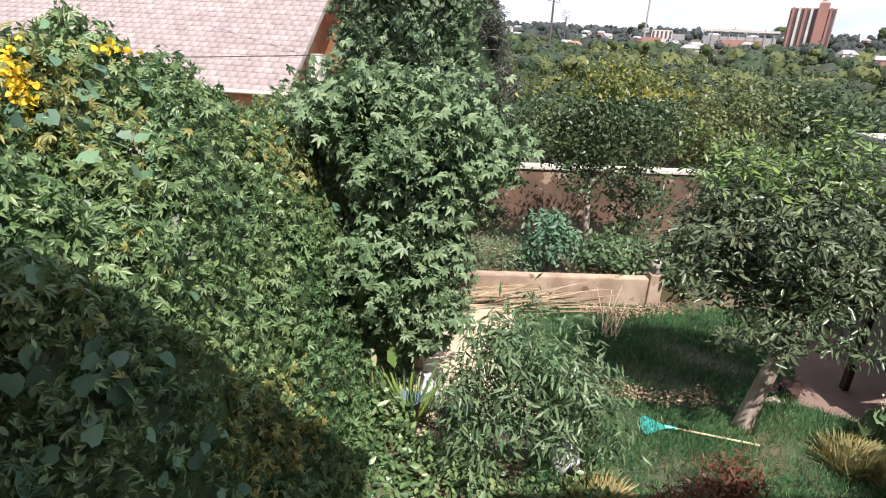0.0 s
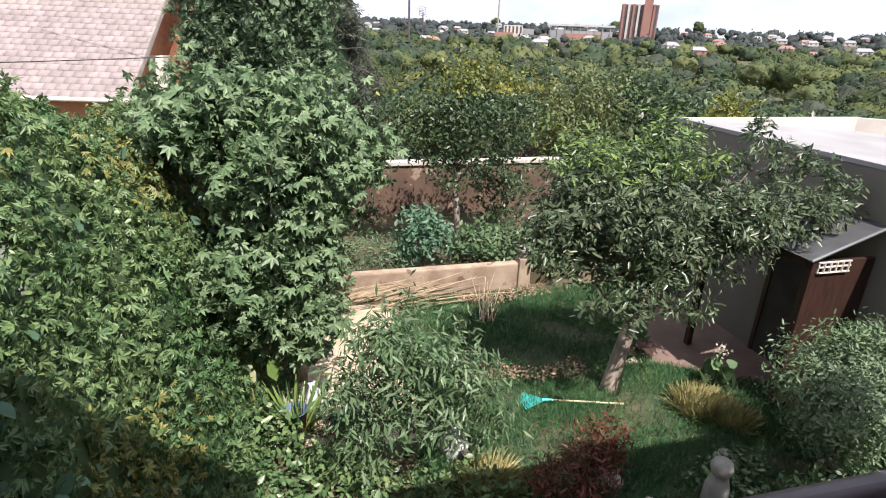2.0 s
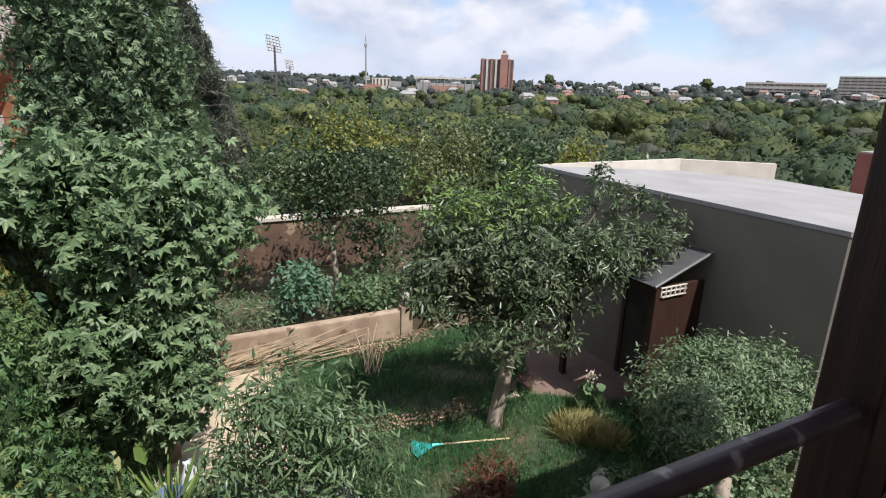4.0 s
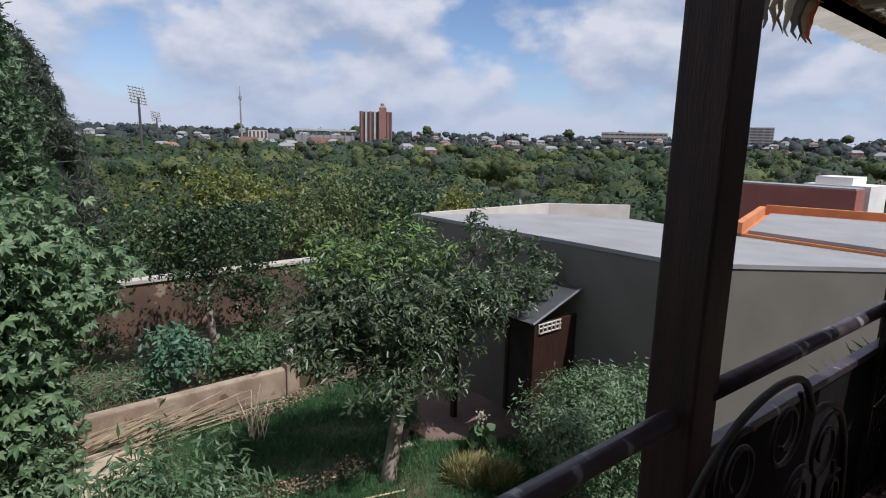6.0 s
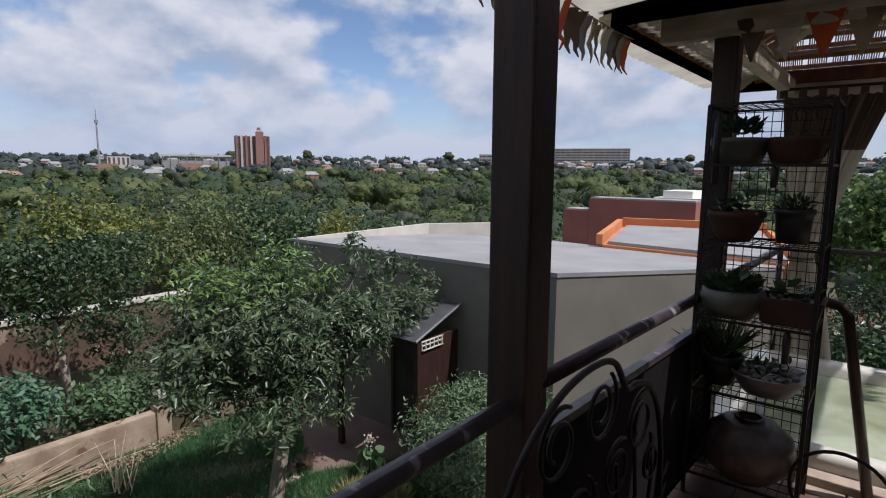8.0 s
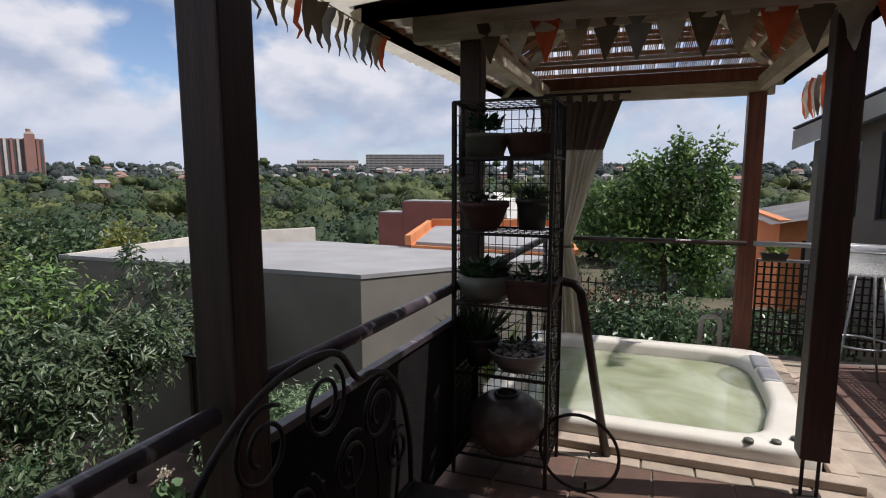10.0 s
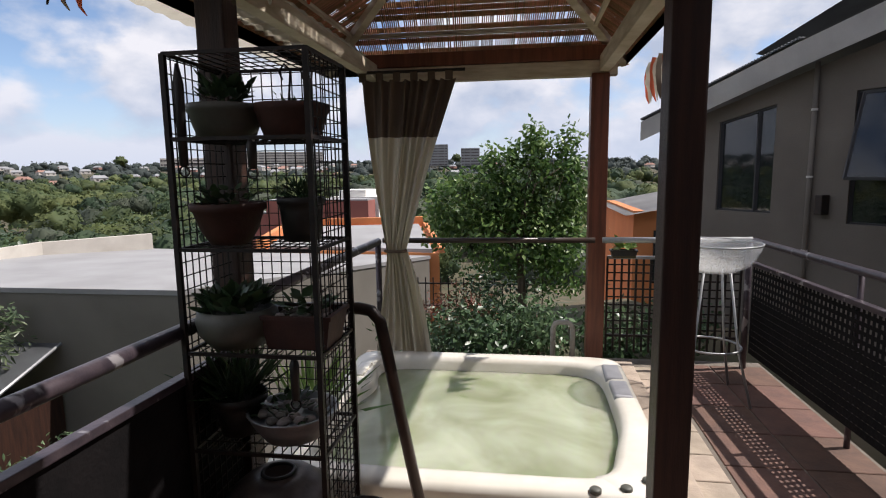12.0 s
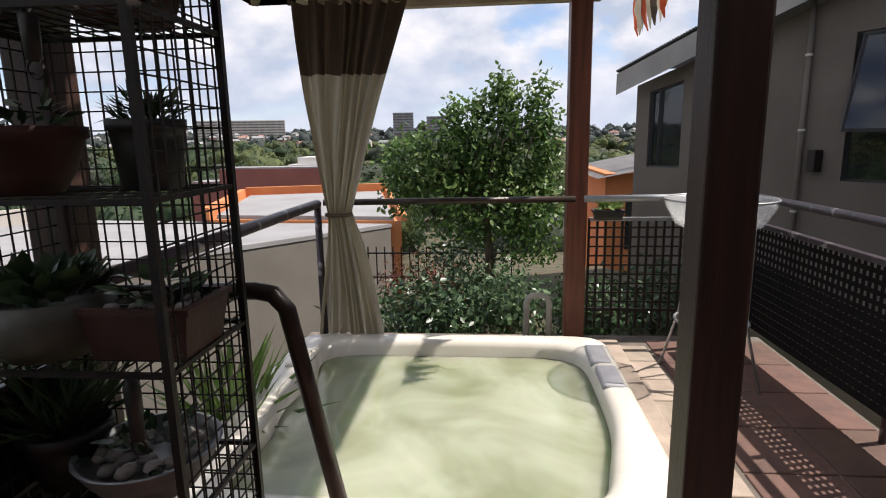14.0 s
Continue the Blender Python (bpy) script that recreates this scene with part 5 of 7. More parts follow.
# ---- orange neighbours ----
oh = thing("orange_house", "orange plastered house with white roof sheeting", "house", (15, 3.4, G))
part("wall", prism([(-2.55, -2.6), (3.2, -1.2), (2.2, 2.6), (-2.2, 1.4)], 0, 3.2), M_ORANGE, oh)
part("roof", prism([(-2.5, -2.45), (3.0, -1.1), (2.05, 2.4), (-2.1, 1.3)], 3.2, 3.28), M_ROOFSLAB, oh, "pale metal roof")
part("parapet", slab((-2.2, 1.4), (2.2, 2.6), 0.15, 3.2, 3.44), M_ORANGE, oh)
part("parapet", slab((3.2, -1.2), (2.2, 2.6), -0.15, 3.2, 3.48), M_ORANGE, oh)
part("parapet", slab((-2.55, -2.6), (3.2, -1.2), -0.12, 3.2, 3.31), M_ORANGE, oh)
mh = thing("maroon_building", "long low maroon plastered building with stepped roof", "building", (24, 5.0, -9.25))
for y0, y1, h in ((0.6, 5.15, 9.62), (5.16, 6.4, 9.07)):
    part("wall", prism([(0.0, y0), (1.1, y0), (1.2, y1), (0.0, y1)], 0, h), M_MAROON, mh)
    part("roof", prism([(0.04, y0 + 0.04), (1.06, y0 + 0.04), (1.16, y1 - 0.04), (0.04, y1 - 0.04)], h, h + 0.06), M_ROOFSLAB, mh)
wt = thing("white_house", "white plastered house with stepped flat roof", "house", (26.5, 6.7, -9.3))
part("wall", box(-0.8, 1.5, -1.1, 1.15, 0, 9.75), M_WHITE, wt)
part("stair_tower", box(-0.6, 1.2, -0.45, 0.8, 9.75, 10.05), M_WHITE, wt)
part("window", box(-0.83, -0.79, -0.95, -0.7, 9.1, 9.45), M_GLASS, wt)
rh = thing("orange_cottage", "small orange brick cottage with a grey sheet roof", "house", (14.2, -4.55, -3))
part("wall", box(-1.0, 3.0, -1.5, 1.4, 0, 3.7), M_ORANGE, rh)
b2 = bmesh.new()
for v in ((-1.25, 1.6, 3.62), (-1.25, -1.7, 4.25), (3.2, -1.7, 4.25), (3.2, 1.6, 3.62)):
    b2.verts.new(v)
b2.verts.ensure_lookup_table()
b2.faces.new(b2.verts[:])
bmesh.ops.solidify(b2, geom=b2.faces[:], thickness=0.06)
part("roof", b2, M_ROOFSLAB, rh, "grey metal roof")
part("flue", tube([(-0.3, 0.4, 3.9), (-0.3, 0.4, 4.75)], 0.09, 10), M_DARKROOF, rh, "dark flue pipe")
for k in range(3):
    part("window", box(-1.03, -0.99, -0.9 + k * 0.75, -0.5 + k * 0.75, 2.2, 3.3), M_GLASS, rh)

# ---- house with the tiled roof ----
lh = thing("tiled_house", "brick house with a grey-brown tiled gable roof", "house", (-7.97, 20.98, G), -12)
LX, LY = -9.0, 20.0
gx = -3.85
ey, ez, ry_, rz_ = 16.0 - LY, -0.33 - G, 21.5 - LY, 3.97 - G
part("wall", box(-16 - LX, gx - 0.35 - LX, 16.5 - LY, 26.5 - LY, 0, ez), M_BRICK, lh)
b2 = bmesh.new()
for x in (gx - 0.6 - LX, gx - 0.35 - LX):
    for y, z in ((16.5 - LY, ez - 0.1), (26.5 - LY, ez - 0.1), (21.5 - LY, rz_ - 0.2)):
        b2.verts.new((x, y, z))
b2.verts.ensure_lookup_table()
v = b2.verts
for f in ((0, 1, 2), (3, 4, 5), (0, 1, 4, 3), (1, 2, 5, 4), (2, 0, 3, 5)):
    b2.faces.new([v[i] for i in f])
part("gable_wall", b2, M_BRICK, lh, "orange face-brick gable")
# tiles laid in courses
rows_n, x_left, x_right = 30, -17.0, gx
vv, ff = [], []
rt = random.Random(7)
slope = Vector((0, ry_ - ey, rz_ - ez))
for i in range(rows_n):
    p0, p1 = i / rows_n, (i + 1.12) / rows_n
    x = x_left + (0.15 if i % 2 else 0)
    while x < x_right - 0.02:
        w = min(0.3, x_right - x) - 0.008
        lift0, lift1 = 0.045 + rt.uniform(0, 0.008), 0.012
        a, b = Vector((0, ey, ez)) + slope * p0, Vector((0, ey, ez)) + slope * p1
        k = len(vv)
        for xx in (x, x + w):
            vv += [(xx - LX, a.y, a.z + lift0), (xx - LX, b.y, b.z + lift1), (xx - LX, a.y, a.z + lift0 - 0.03), (xx - LX, b.y, b.z + lift1 - 0.02)]
        ff += [(k, k + 4, k + 5), (k, k + 5, k + 1), (k, k + 2, k + 6), (k, k + 6, k + 4), (k, k + 1, k + 3), (k, k + 3, k + 2), (k + 4, k + 6, k + 7), (k + 4, k + 7, k + 5)]
        x += 0.3
tl = part("roof_tiles", tri_mesh("roof_tiles", np.array(vv), np.array(ff)), M_SHINGLE, lh, "weathered grey-brown roof tiles in courses")
tl["kind"] = "stuff"
b2 = bmesh.new()
for y, z in ((26.9 - LY, ez), (ry_, rz_)):
    for x in (x_left - LX, x_right - LX):
        b2.verts.new((x, y, z))
b2.verts.ensure_lookup_table()
b2.faces.new([b2.verts[i] for i in (0, 1, 3, 2)])
bmesh.ops.solidify(b2, geom=b2.faces[:], thickness=0.05)
part("roof_back", b2, M_SHINGLE, lh)
part("roof_deck", box(x_left - LX, x_right - LX, ey + 0.02, ey + 0.05, ez - 0.05, ez), M_TRIM, lh)
b2 = bmesh.new()
for dz in (-0.14, 0.06):
    for y, z in ((ey - 0.02, ez), (ry_, rz_)):
        b2.verts.new((gx + 0.01 - LX, y, z + dz))
b2.verts.ensure_lookup_table()
b2.faces.new([b2.verts[i] for i in (0, 1, 3, 2)])
bmesh.ops.solidify(b2, geom=b2.faces[:], thickness=0.04)
part("bargeboard", b2, M_TRIM, lh, "cream bargeboard")
part("gutter", tube([(x_left - LX, ey - 0.05, ez - 0.03), (gx - LX, ey - 0.05, ez - 0.03)], 0.06, 8), M_TRIM, lh, "cream gutter", smooth=True)
part("downpipe", tube([(gx - 0.5 - LX, ey, ez - 0.05), (gx - 0.45 - LX, 16.42 - LY, ez - 0.4), (gx - 0.45 - LX, 16.42 - LY, 0)], 0.045, 8), M_TRIM, lh, smooth=True)
part("far_gable", slab((gx + 0.55 - LX, 19.4 - LY), (gx + 0.5 - LX, 25 - LY), 0.2, 0, ez + 2.6), M_BRICK, lh)
part("chimney_breast", box(gx - 0.34 - LX, gx + 0.1 - LX, 18.1 - LY, 18.6 - LY, 0, ez + 0.95), M_TRIM, lh, "cream plastered flue")
for k, (a, b) in enumerate((((-6, 16.5, 4.6), (5.5, 13, -0.9)), ((-20, 14, 0.3), (2.0, 15.2, 1.1)))):
    cb = thing("overhead_cable", "thin dark overhead cable crossing before the house", "cable", a)
    A, Bv = Vector((0, 0, 0)), Vector(b) - Vector(a)
    part("wire", tube([A.lerp(Bv, s / 12) - Vector((0, 0, 0.25 * 4 * (s / 12) * (1 - s / 12))) for s in range(13)], 0.012, 5), M_IRON, cb)

# ---- hedge of creepers on the bank ----
def smooth01(v):
    v = np.clip(v, 0, 1)
    return v * v * (3 - 2 * v)


FOOT = [(0.6, -0.75), (3.2, -0.65), (4.4, -0.55), (5.6, -0.40), (6.4, -0.25), (7.6, 0.15), (9.5, 0.2)]


def hedge_z(x, y):
    fx = np.interp(y, [p[0] for p in FOOT], [p[1] for p in FOOT])
    d = np.minimum((fx - x) * 0.95, (y - 1.0 - 1.2 * smooth01((x + 1.6) / 0.9)) * 0.85)
    top = 3.55 + 0.25 * np.sin(x * 1.3 + y * 0.8) * np.sin(y * 1.1 - x * 0.5) + 1.0 * np.exp(-((x + 3.3) / 0.95) ** 2 - ((y - 5.2) / 1.4) ** 2)
    lump = 0.27 * np.sin(x * 5 + 2 * np.sin(y * 3)) * np.sin(y * 4.3 + x) + 0.07 * np.sin(11 * x + 7 * y) * np.sin(9 * y - 5 * x)
    return G + top * smooth01(d / 1.7 + 0.05) ** 0.8 + lump * smooth01(d * 2)


def hedge_points(n, rng, sink):
    x, y = rng.uniform(-5.5, 0.3, n * 3), rng.uniform(1.0, 8.8, n * 3)
    e = 0.03
    zx = (hedge_z(x + e, y) - hedge_z(x - e, y)) / (2 * e)
    zy = (hedge_z(x, y + e) - hedge_z(x, y - e)) / (2 * e)
    area = np.sqrt(1 + zx ** 2 + zy ** 2)
    z = hedge_z(x, y)
    near = 1.0 / (1 + 0.02 * (x ** 2 + y ** 2))
    keep = (rng.uniform(0, 2.4, len(x)) < area * near) & (z > G + 0.06)
    x, y, z, zx, zy = (a[keep][:n] for a in (x, y, z, zx, zy))
    N = unit(np.stack([-zx, -zy, np.ones(len(x))], 1))
    P = np.stack([x, y, z], 1) - N * rng.uniform(-0.06, sink, len(x))[:, None]
    return P, N


hedge = thing("creeper_hedge", "dense bank of mixed green creeper and vine leaves", "hedge", (-2, 4.5, G))
ho = np.array((-2, 4.5, G))
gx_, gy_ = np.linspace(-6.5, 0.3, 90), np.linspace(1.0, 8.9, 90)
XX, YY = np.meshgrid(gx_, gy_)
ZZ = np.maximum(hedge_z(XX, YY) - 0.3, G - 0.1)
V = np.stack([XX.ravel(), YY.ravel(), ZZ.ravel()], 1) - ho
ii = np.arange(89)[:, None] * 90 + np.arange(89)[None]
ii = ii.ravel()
# Dark backing sheet under the leaves; the shade between them is in its colour.
part("tangle", tri_mesh("tangle", V, np.concatenate([np.stack([ii, ii + 1, ii + 91], 1), np.stack([ii, ii + 91, ii + 90], 1)])), M_DARKLEAF, hedge, "dark sheet standing for the shaded depth of the hedge", smooth=True)
P, N = hedge_points(36000, RNG, 0.24)
patch = np.sin(P[:, 0] * 1.9 + 1.0) * np.sin(P[:, 1] * 1.6 + P[:, 2]) + 0.5 * np.sin(P[:, 2] * 4 + P[:, 0] * 3) + RNG.normal(size=len(P)) * 0.35
yl = patch > 1.0
part("creeper_leaves", leaves("creeper_leaves", P[~yl] - ho, N[~yl], 0.092, "palm", RNG, 0.6, 0.8), M_VINE, hedge)
part("yellowed_leaves", leaves("yellowed_leaves", P[yl] - ho, N[yl], 0.088, "palm", RNG, 0.6, 0.8), M_VINEYEL, hedge, "yellowing creeper leaves")
P, N = hedge_points(16000, RNG, 0.2)
part("vine_leaves", leaves("vine_leaves", P - ho, N, 0.06, "ovate", RNG, 0.6, 0.6), M_VINE, hedge)
P, N = hedge_points(1500, RNG, 0.03)
sel = np.sin(P[:, 0] * 1.4) * np.sin(P[:, 1] * 1.2 + 2) + 0.4 * RNG.normal(size=len(P)) > 0.35
part("broad_leaves", leaves("broad_leaves", P[sel] - ho, N[sel], 0.14, "heart", RNG, 0.35, 0.7), M_BROAD, hedge, "large heart-shaped leaves")
fl = thing("yellow_flower_spray", "hanging spray of bright yellow flowers on the creeper", "flowers", (-3.0, 4.35, 0.98))
P = RNG.normal(size=(130, 3)) * np.array((0.04, 0.04, 0.13))
part("petals", leaves("petals", P, RNG.normal(size=P.shape), 0.055, "heart", RNG, 1, 0.3), M_PETAL, fl)["kind"] = "stuff"
fl = thing("yellow_flower_spray", "small spray of yellow flowers on a creeper tip", "flowers", (-2.6, 5.0, 1.22))
P = RNG.normal(size=(40, 3)) * np.array((0.12, 0.03, 0.03))
part("petals", leaves("petals", P, RNG.normal(size=P.shape), 0.05, "heart", RNG, 1, 0.3), M_PETAL, fl)["kind"] = "stuff"
pl = thing("broad_leaf_plant", "broad plant leaf turned pale yellow by the creeper", "plant", (-0.55, 6.15, G))
part("stem", tube([(0, 0, 0), (-0.05, 0.05, 0.75)], 0.012, 6), M_STRAW, pl)
part("leaf", leaves("leaf", np.array([(-0.12, 0, 0.72)]), np.array([(0.1, -0.8, 0.6)]), 0.32, "heart", RNG, 0.05, 0.2), M_VINEYEL, pl)
part("leaf", leaves("leaf", np.array([(0.25, 0.1, 0.65)]), np.array([(0.3, -0.9, 0.3)]), 0.42, "ovate", RNG, 0.05, -2), M_BAYLIT, pl)

# ---- trees of the garden ----
tree("fig_tree", "leafy fig tree with large lobed leaves", (0.0, 7.2, G),
     [((0.0, 7.2, G), 0.10), ((-0.05, 7.15, G + 1.2), 0.08), ((-0.1, 7.1, G + 2.2), 0.06)],
     [((0.0, 6.9, 0.0), (0.78, 0.7, 0.85), 190, 20, 0.15), ((-0.05, 6.8, -0.95), (0.62, 0.55, 0.6), 120, 18, 0.14), ((0.05, 6.6, -1.75), (0.55, 0.5, 0.65), 110, 16, 0.13), ((-0.6, 6.2, -1.25), (0.42, 0.4, 0.7), 55, 16, 0.13), ((-1.0, 7.1, 0.5), (0.5, 0.5, 0.5), 90, 17, 0.14), ((0.6, 7.2, 0.1), (0.45, 0.5, 0.5), 70, 17, 0.14), ((-0.35, 6.9, 0.75), (0.4, 0.4, 0.3), 40, 16, 0.13)],
     "fig", 0.13, M_FIG, RNG, M_BARKPALE, limbs=5, droop=1.4, wild=0.9, rise=0.5, lumpy=1.7)
tree("peach_tree", "young peach tree with narrow drooping leaves", (1.2, 5.3, G),
     [((1.2, 5.3, G), 0.035), ((1.15, 5.2, G + 0.8), 0.028), ((1.1, 5.0, G + 1.5), 0.018)],
     [((1.0, 4.95, -1.5), (0.5, 0.45, 0.5), 56, 22, 0.13), ((1.55, 4.9, -1.75), (0.42, 0.4, 0.35), 42, 20, 0.12), ((1.3, 4.9, -2.2), (0.75, 0.5, 0.5), 70, 20, 0.13), ((0.75, 4.9, -2.5), (0.5, 0.4, 0.4), 44, 20, 0.13), ((0.45, 4.9, -2.0), (0.3, 0.3, 0.3), 22, 18, 0.11), ((2.0, 4.8, -2.35), (0.3, 0.3, 0.3), 20, 18, 0.11)],
     "lance", 0.14, M_PEACH, RNG, M_BARK, limbs=4, droop=1.3, wild=0.7, lumpy=1.7)
# Upper leaves take the lit copy M_BAYLIT, so their light is partly colour.
tree("shade_tree", "spreading evergreen shade tree with grey-green leaves", (4.36, 5.97, G),
     [((4.36, 5.97, G), 0.15), ((4.36, 5.97, G + 0.15), 0.115), ((4.42, 5.93, G + 0.7), 0.10), ((4.50, 5.88, G + 1.3), 0.095), ((4.52, 5.85, G + 1.75), 0.085)],
     [((3.95, 5.9, -0.28), (1.15, 1.0, 0.8), 470, 16, 0.055), ((5.0, 5.9, -0.75), (1.0, 0.9, 0.7), 330, 16, 0.055), ((3.3, 5.9, -0.62), (0.65, 0.7, 0.5), 130, 16, 0.055), ((5.6, 5.9, -0.5), (0.85, 0.8, 0.55), 210, 16, 0.055), ((6.3, 5.6, -0.5), (0.7, 0.5, 0.38), 105, 16, 0.055), ((6.95, 5.5, -0.45), (0.4, 0.35, 0.3), 34, 15, 0.05), ((4.5, 5.9, 0.38), (0.5, 0.4, 0.32), 52, 16, 0.055), ((3.3, 5.8, 0.1), (0.45, 0.4, 0.36), 48, 16, 0.055), ((4.3, 5.6, -1.4), (0.85, 0.8, 0.4), 130, 16, 0.055), ((3.9, 6.3, -1.1), (0.6, 0.6, 0.38), 85, 16, 0.055), ((5.3, 6.4, -0.95), (0.9, 0.7, 0.45), 140, 16, 0.055),
      ((5.07, 5.6, 0.18), (0.15, 0.14, 0.15), 12, 15, 0.05), ((5.6, 5.6, 0.5), (0.12, 0.12, 0.42), 17, 14, 0.045), ((6.0, 5.6, 0.22), (0.16, 0.12, 0.34), 18, 14, 0.045), ((6.42, 5.6, 0.2), (0.13, 0.12, 0.3), 14, 14, 0.045), ((6.8, 5.55, -0.05), (0.2, 0.15, 0.2), 14, 14, 0.045), ((7.2, 5.5, -0.2), (0.18, 0.14, 0.14), 9, 14, 0.045)],
     "bay", 0.102, M_BAY, RNG, M_BARKPALE, limbs=2, droop=0.25, wild=0.5, rise=0.3, lumpy=1.6, whorl=True,
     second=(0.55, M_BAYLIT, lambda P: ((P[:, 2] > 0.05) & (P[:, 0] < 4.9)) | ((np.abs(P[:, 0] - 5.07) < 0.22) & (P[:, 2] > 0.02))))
tree("small_tree", "dense dark-leaved tree with yellowing top by the wall", (3.55, 11.2, G + 0.25),
     [((3.55, 11.2, G + 0.2), 0.08), ((3.5, 11.2, G + 1.2), 0.07), ((3.4, 11.2, G + 2.2), 0.055)],
     [((3.3, 11.2, 0.1), (1.1, 1.0, 0.8), 150, 24, 0.16), ((2.3, 11.2, -0.2), (0.7, 0.8, 0.6), 60, 22, 0.16), ((4.6, 11.4, -0.15), (0.8, 0.9, 0.75), 80, 24, 0.15), ((3.7, 11.2, 0.75), (0.6, 0.5, 0.35), 34, 22, 0.14), ((3.4, 11.0, -1.0), (0.9, 0.8, 0.5), 60, 20, 0.15)],
     "ovate", 0.1, M_DARKLEAF, RNG, M_BARKPALE, limbs=4, lumpy=1.7,
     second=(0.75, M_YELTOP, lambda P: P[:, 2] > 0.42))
tree("garden_tree", "yellow-green leafy tree beyond the boundary wall", (6.3, 15.2, -4.5),
     [((6.3, 15.2, -4.5), 0.12), ((6.3, 15.2, -2.0), 0.09)],
     [((6.0, 15.0, -0.3), (1.2, 1.0, 1.2), 130, 24, 0.2), ((7.4, 15.2, -0.7), (0.9, 0.9, 0.9), 70, 22, 0.2), ((8.8, 15.8, -0.4), (1.3, 1.1, 1.2), 130, 24, 0.2), ((4.7, 14.8, -0.7), (0.8, 0.8, 0.8), 60, 22, 0.2)],
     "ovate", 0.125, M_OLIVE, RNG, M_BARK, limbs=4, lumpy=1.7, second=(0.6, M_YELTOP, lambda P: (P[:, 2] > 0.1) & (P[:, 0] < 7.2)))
tree("garden_tree", "green leafy tree beyond the flat-roofed building", (10.5, 17.5, -5.5),
     [((10.5, 17.5, -5.5), 0.14), ((10.5, 17.5, -2.5), 0.1)],
     [((10.6, 17.4, -0.7), (2.2, 1.5, 1.3), 190, 17, 0.22), ((13.2, 16.2, -1.0), (2.0, 1.4, 1.1), 150, 17, 0.22), ((15.5, 15.5, -1.4), (2.0, 1.4, 1.1), 120, 17, 0.22)],
     "ovate", 0.2, M_DARKLEAF, RNG, M_BARK, limbs=5)
tree("yellow_bush", "yellow-leaved bush beyond the flat roof", (11.3, 12.6, -3.3), [((11.3, 12.6, -3.3), 0.05), ((11.3, 12.6, -1.2), 0.04)],
     [((11.3, 12.6, -0.15), (0.75, 0.5, 0.5), 60, 15, 0.12)], "ovate", 0.12, M_YELTOP, RNG, M_BARK, limbs=4)


def cypress(name, label, base, height, radius, rng, material, size, n, flat=0.0):
    t = thing(name, label, "tree", base)
    part("trunk", tube([(0, 0, 0), (0, 0, height * 0.5), (0, 0, height * 0.95)], [0.16, 0.1, 0.02], 10), M_BARK, t)
    m, per = n // 30, 30
    u = rng.uniform(0, 1, m) ** 0.8
    a = rng.uniform(0, 2 * math.pi, m)
    lump = 1 + 0.2 * np.sin(a * 6 + u * 9) * np.sin(u * 22 + a * 2)
    r = radius * np.minimum(1, (1 - u) * 2.1) ** 0.7 * np.minimum(1, 0.55 + u * 3) * lump * rng.uniform(0.78, 1.05, m)
    C = np.stack([r * np.cos(a), r * np.sin(a), height * u], 1)
    out = np.stack([np.cos(a), np.sin(a), np.full(m, 0.5)], 1)
    D = rng.normal(size=(m * per, 3)) * np.array((0.10, 0.10, 0.24)) * radius / 1.5
    P = np.repeat(C, per, axis=0) + D
    N = unit(D) + 0.6 * np.repeat(out, per, axis=0)
    part("foliage", leaves("foliage", P, N, size, "spray" if radius < 1.4 else "tuft", rng, 0.9, -0.5), material, t)
    # Dark cone inside the foliage: shade in the gaps, put in as colour.
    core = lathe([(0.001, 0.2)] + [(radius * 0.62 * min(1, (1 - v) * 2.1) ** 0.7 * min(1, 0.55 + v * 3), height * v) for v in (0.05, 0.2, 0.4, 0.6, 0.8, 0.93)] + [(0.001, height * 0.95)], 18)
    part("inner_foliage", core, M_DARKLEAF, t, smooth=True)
    return t


cypress("cypress_tree", "tall dense dark green cypress tree", (-0.42, 12.4, G), 10.5, 1.28, RNG, M_CONIFER, 0.15, 39000)
cypress("pine_tree", "soft grey-green pine tree behind the cypress", (1.15, 17.5, G - 1), 8.0, 1.45, RNG, M_PINE, 0.22, 9000)

# ---- shrubs and plants of the garden ----
tree("round_bush", "rounded silvery green bush by the plastered wall", (5.9, 3.75, G), [((5.9, 3.75, G), 0.05), ((5.9, 3.75, G + 0.8), 0.04)],
     [((5.95, 3.75, -2.05), (0.85, 0.8, 0.82), 520, 26, 0.08), ((6.7, 3.6, -2.1), (0.8, 0.72, 0.78), 400, 26, 0.08)], "bay", 0.075, M_SILVER, RNG, M_BARK, limbs=6, droop=-0.6, wild=0.6, lumpy=0.6)
for c, r_, n_ in (((4.75, 3.95, G + 0.2), (0.5, 0.4, 0.25), 45), ((5.6, 3.3, G + 0.25), (0.8, 0.4, 0.3), 70), ((6.6, 3.0, G + 0.25), (0.7, 0.4, 0.3), 50)):
    tree("ground_cover_bush", "low pale green ground cover plant", (c[0], c[1], G), None, [(c, r_, n_, 14, 0.08)], "ovate", 0.085, M_SILVER, RNG, M_BARK, group="ground cover below the bush")
for c, r_, n_ in (((2.75, 4.15, -2.95), (0.5, 0.35, 0.36), 80), ((3.35, 4.5, -2.9), (0.32, 0.3, 0.42), 60)):
    tree("rust_bush", "rust-brown dried ornamental bush", (c[0], c[1], G), None, [(c, r_, n_, 16, 0.06)], "lance", 0.10, M_RUST, RNG, M_BARK, group="rust bushes", droop=-1.5)


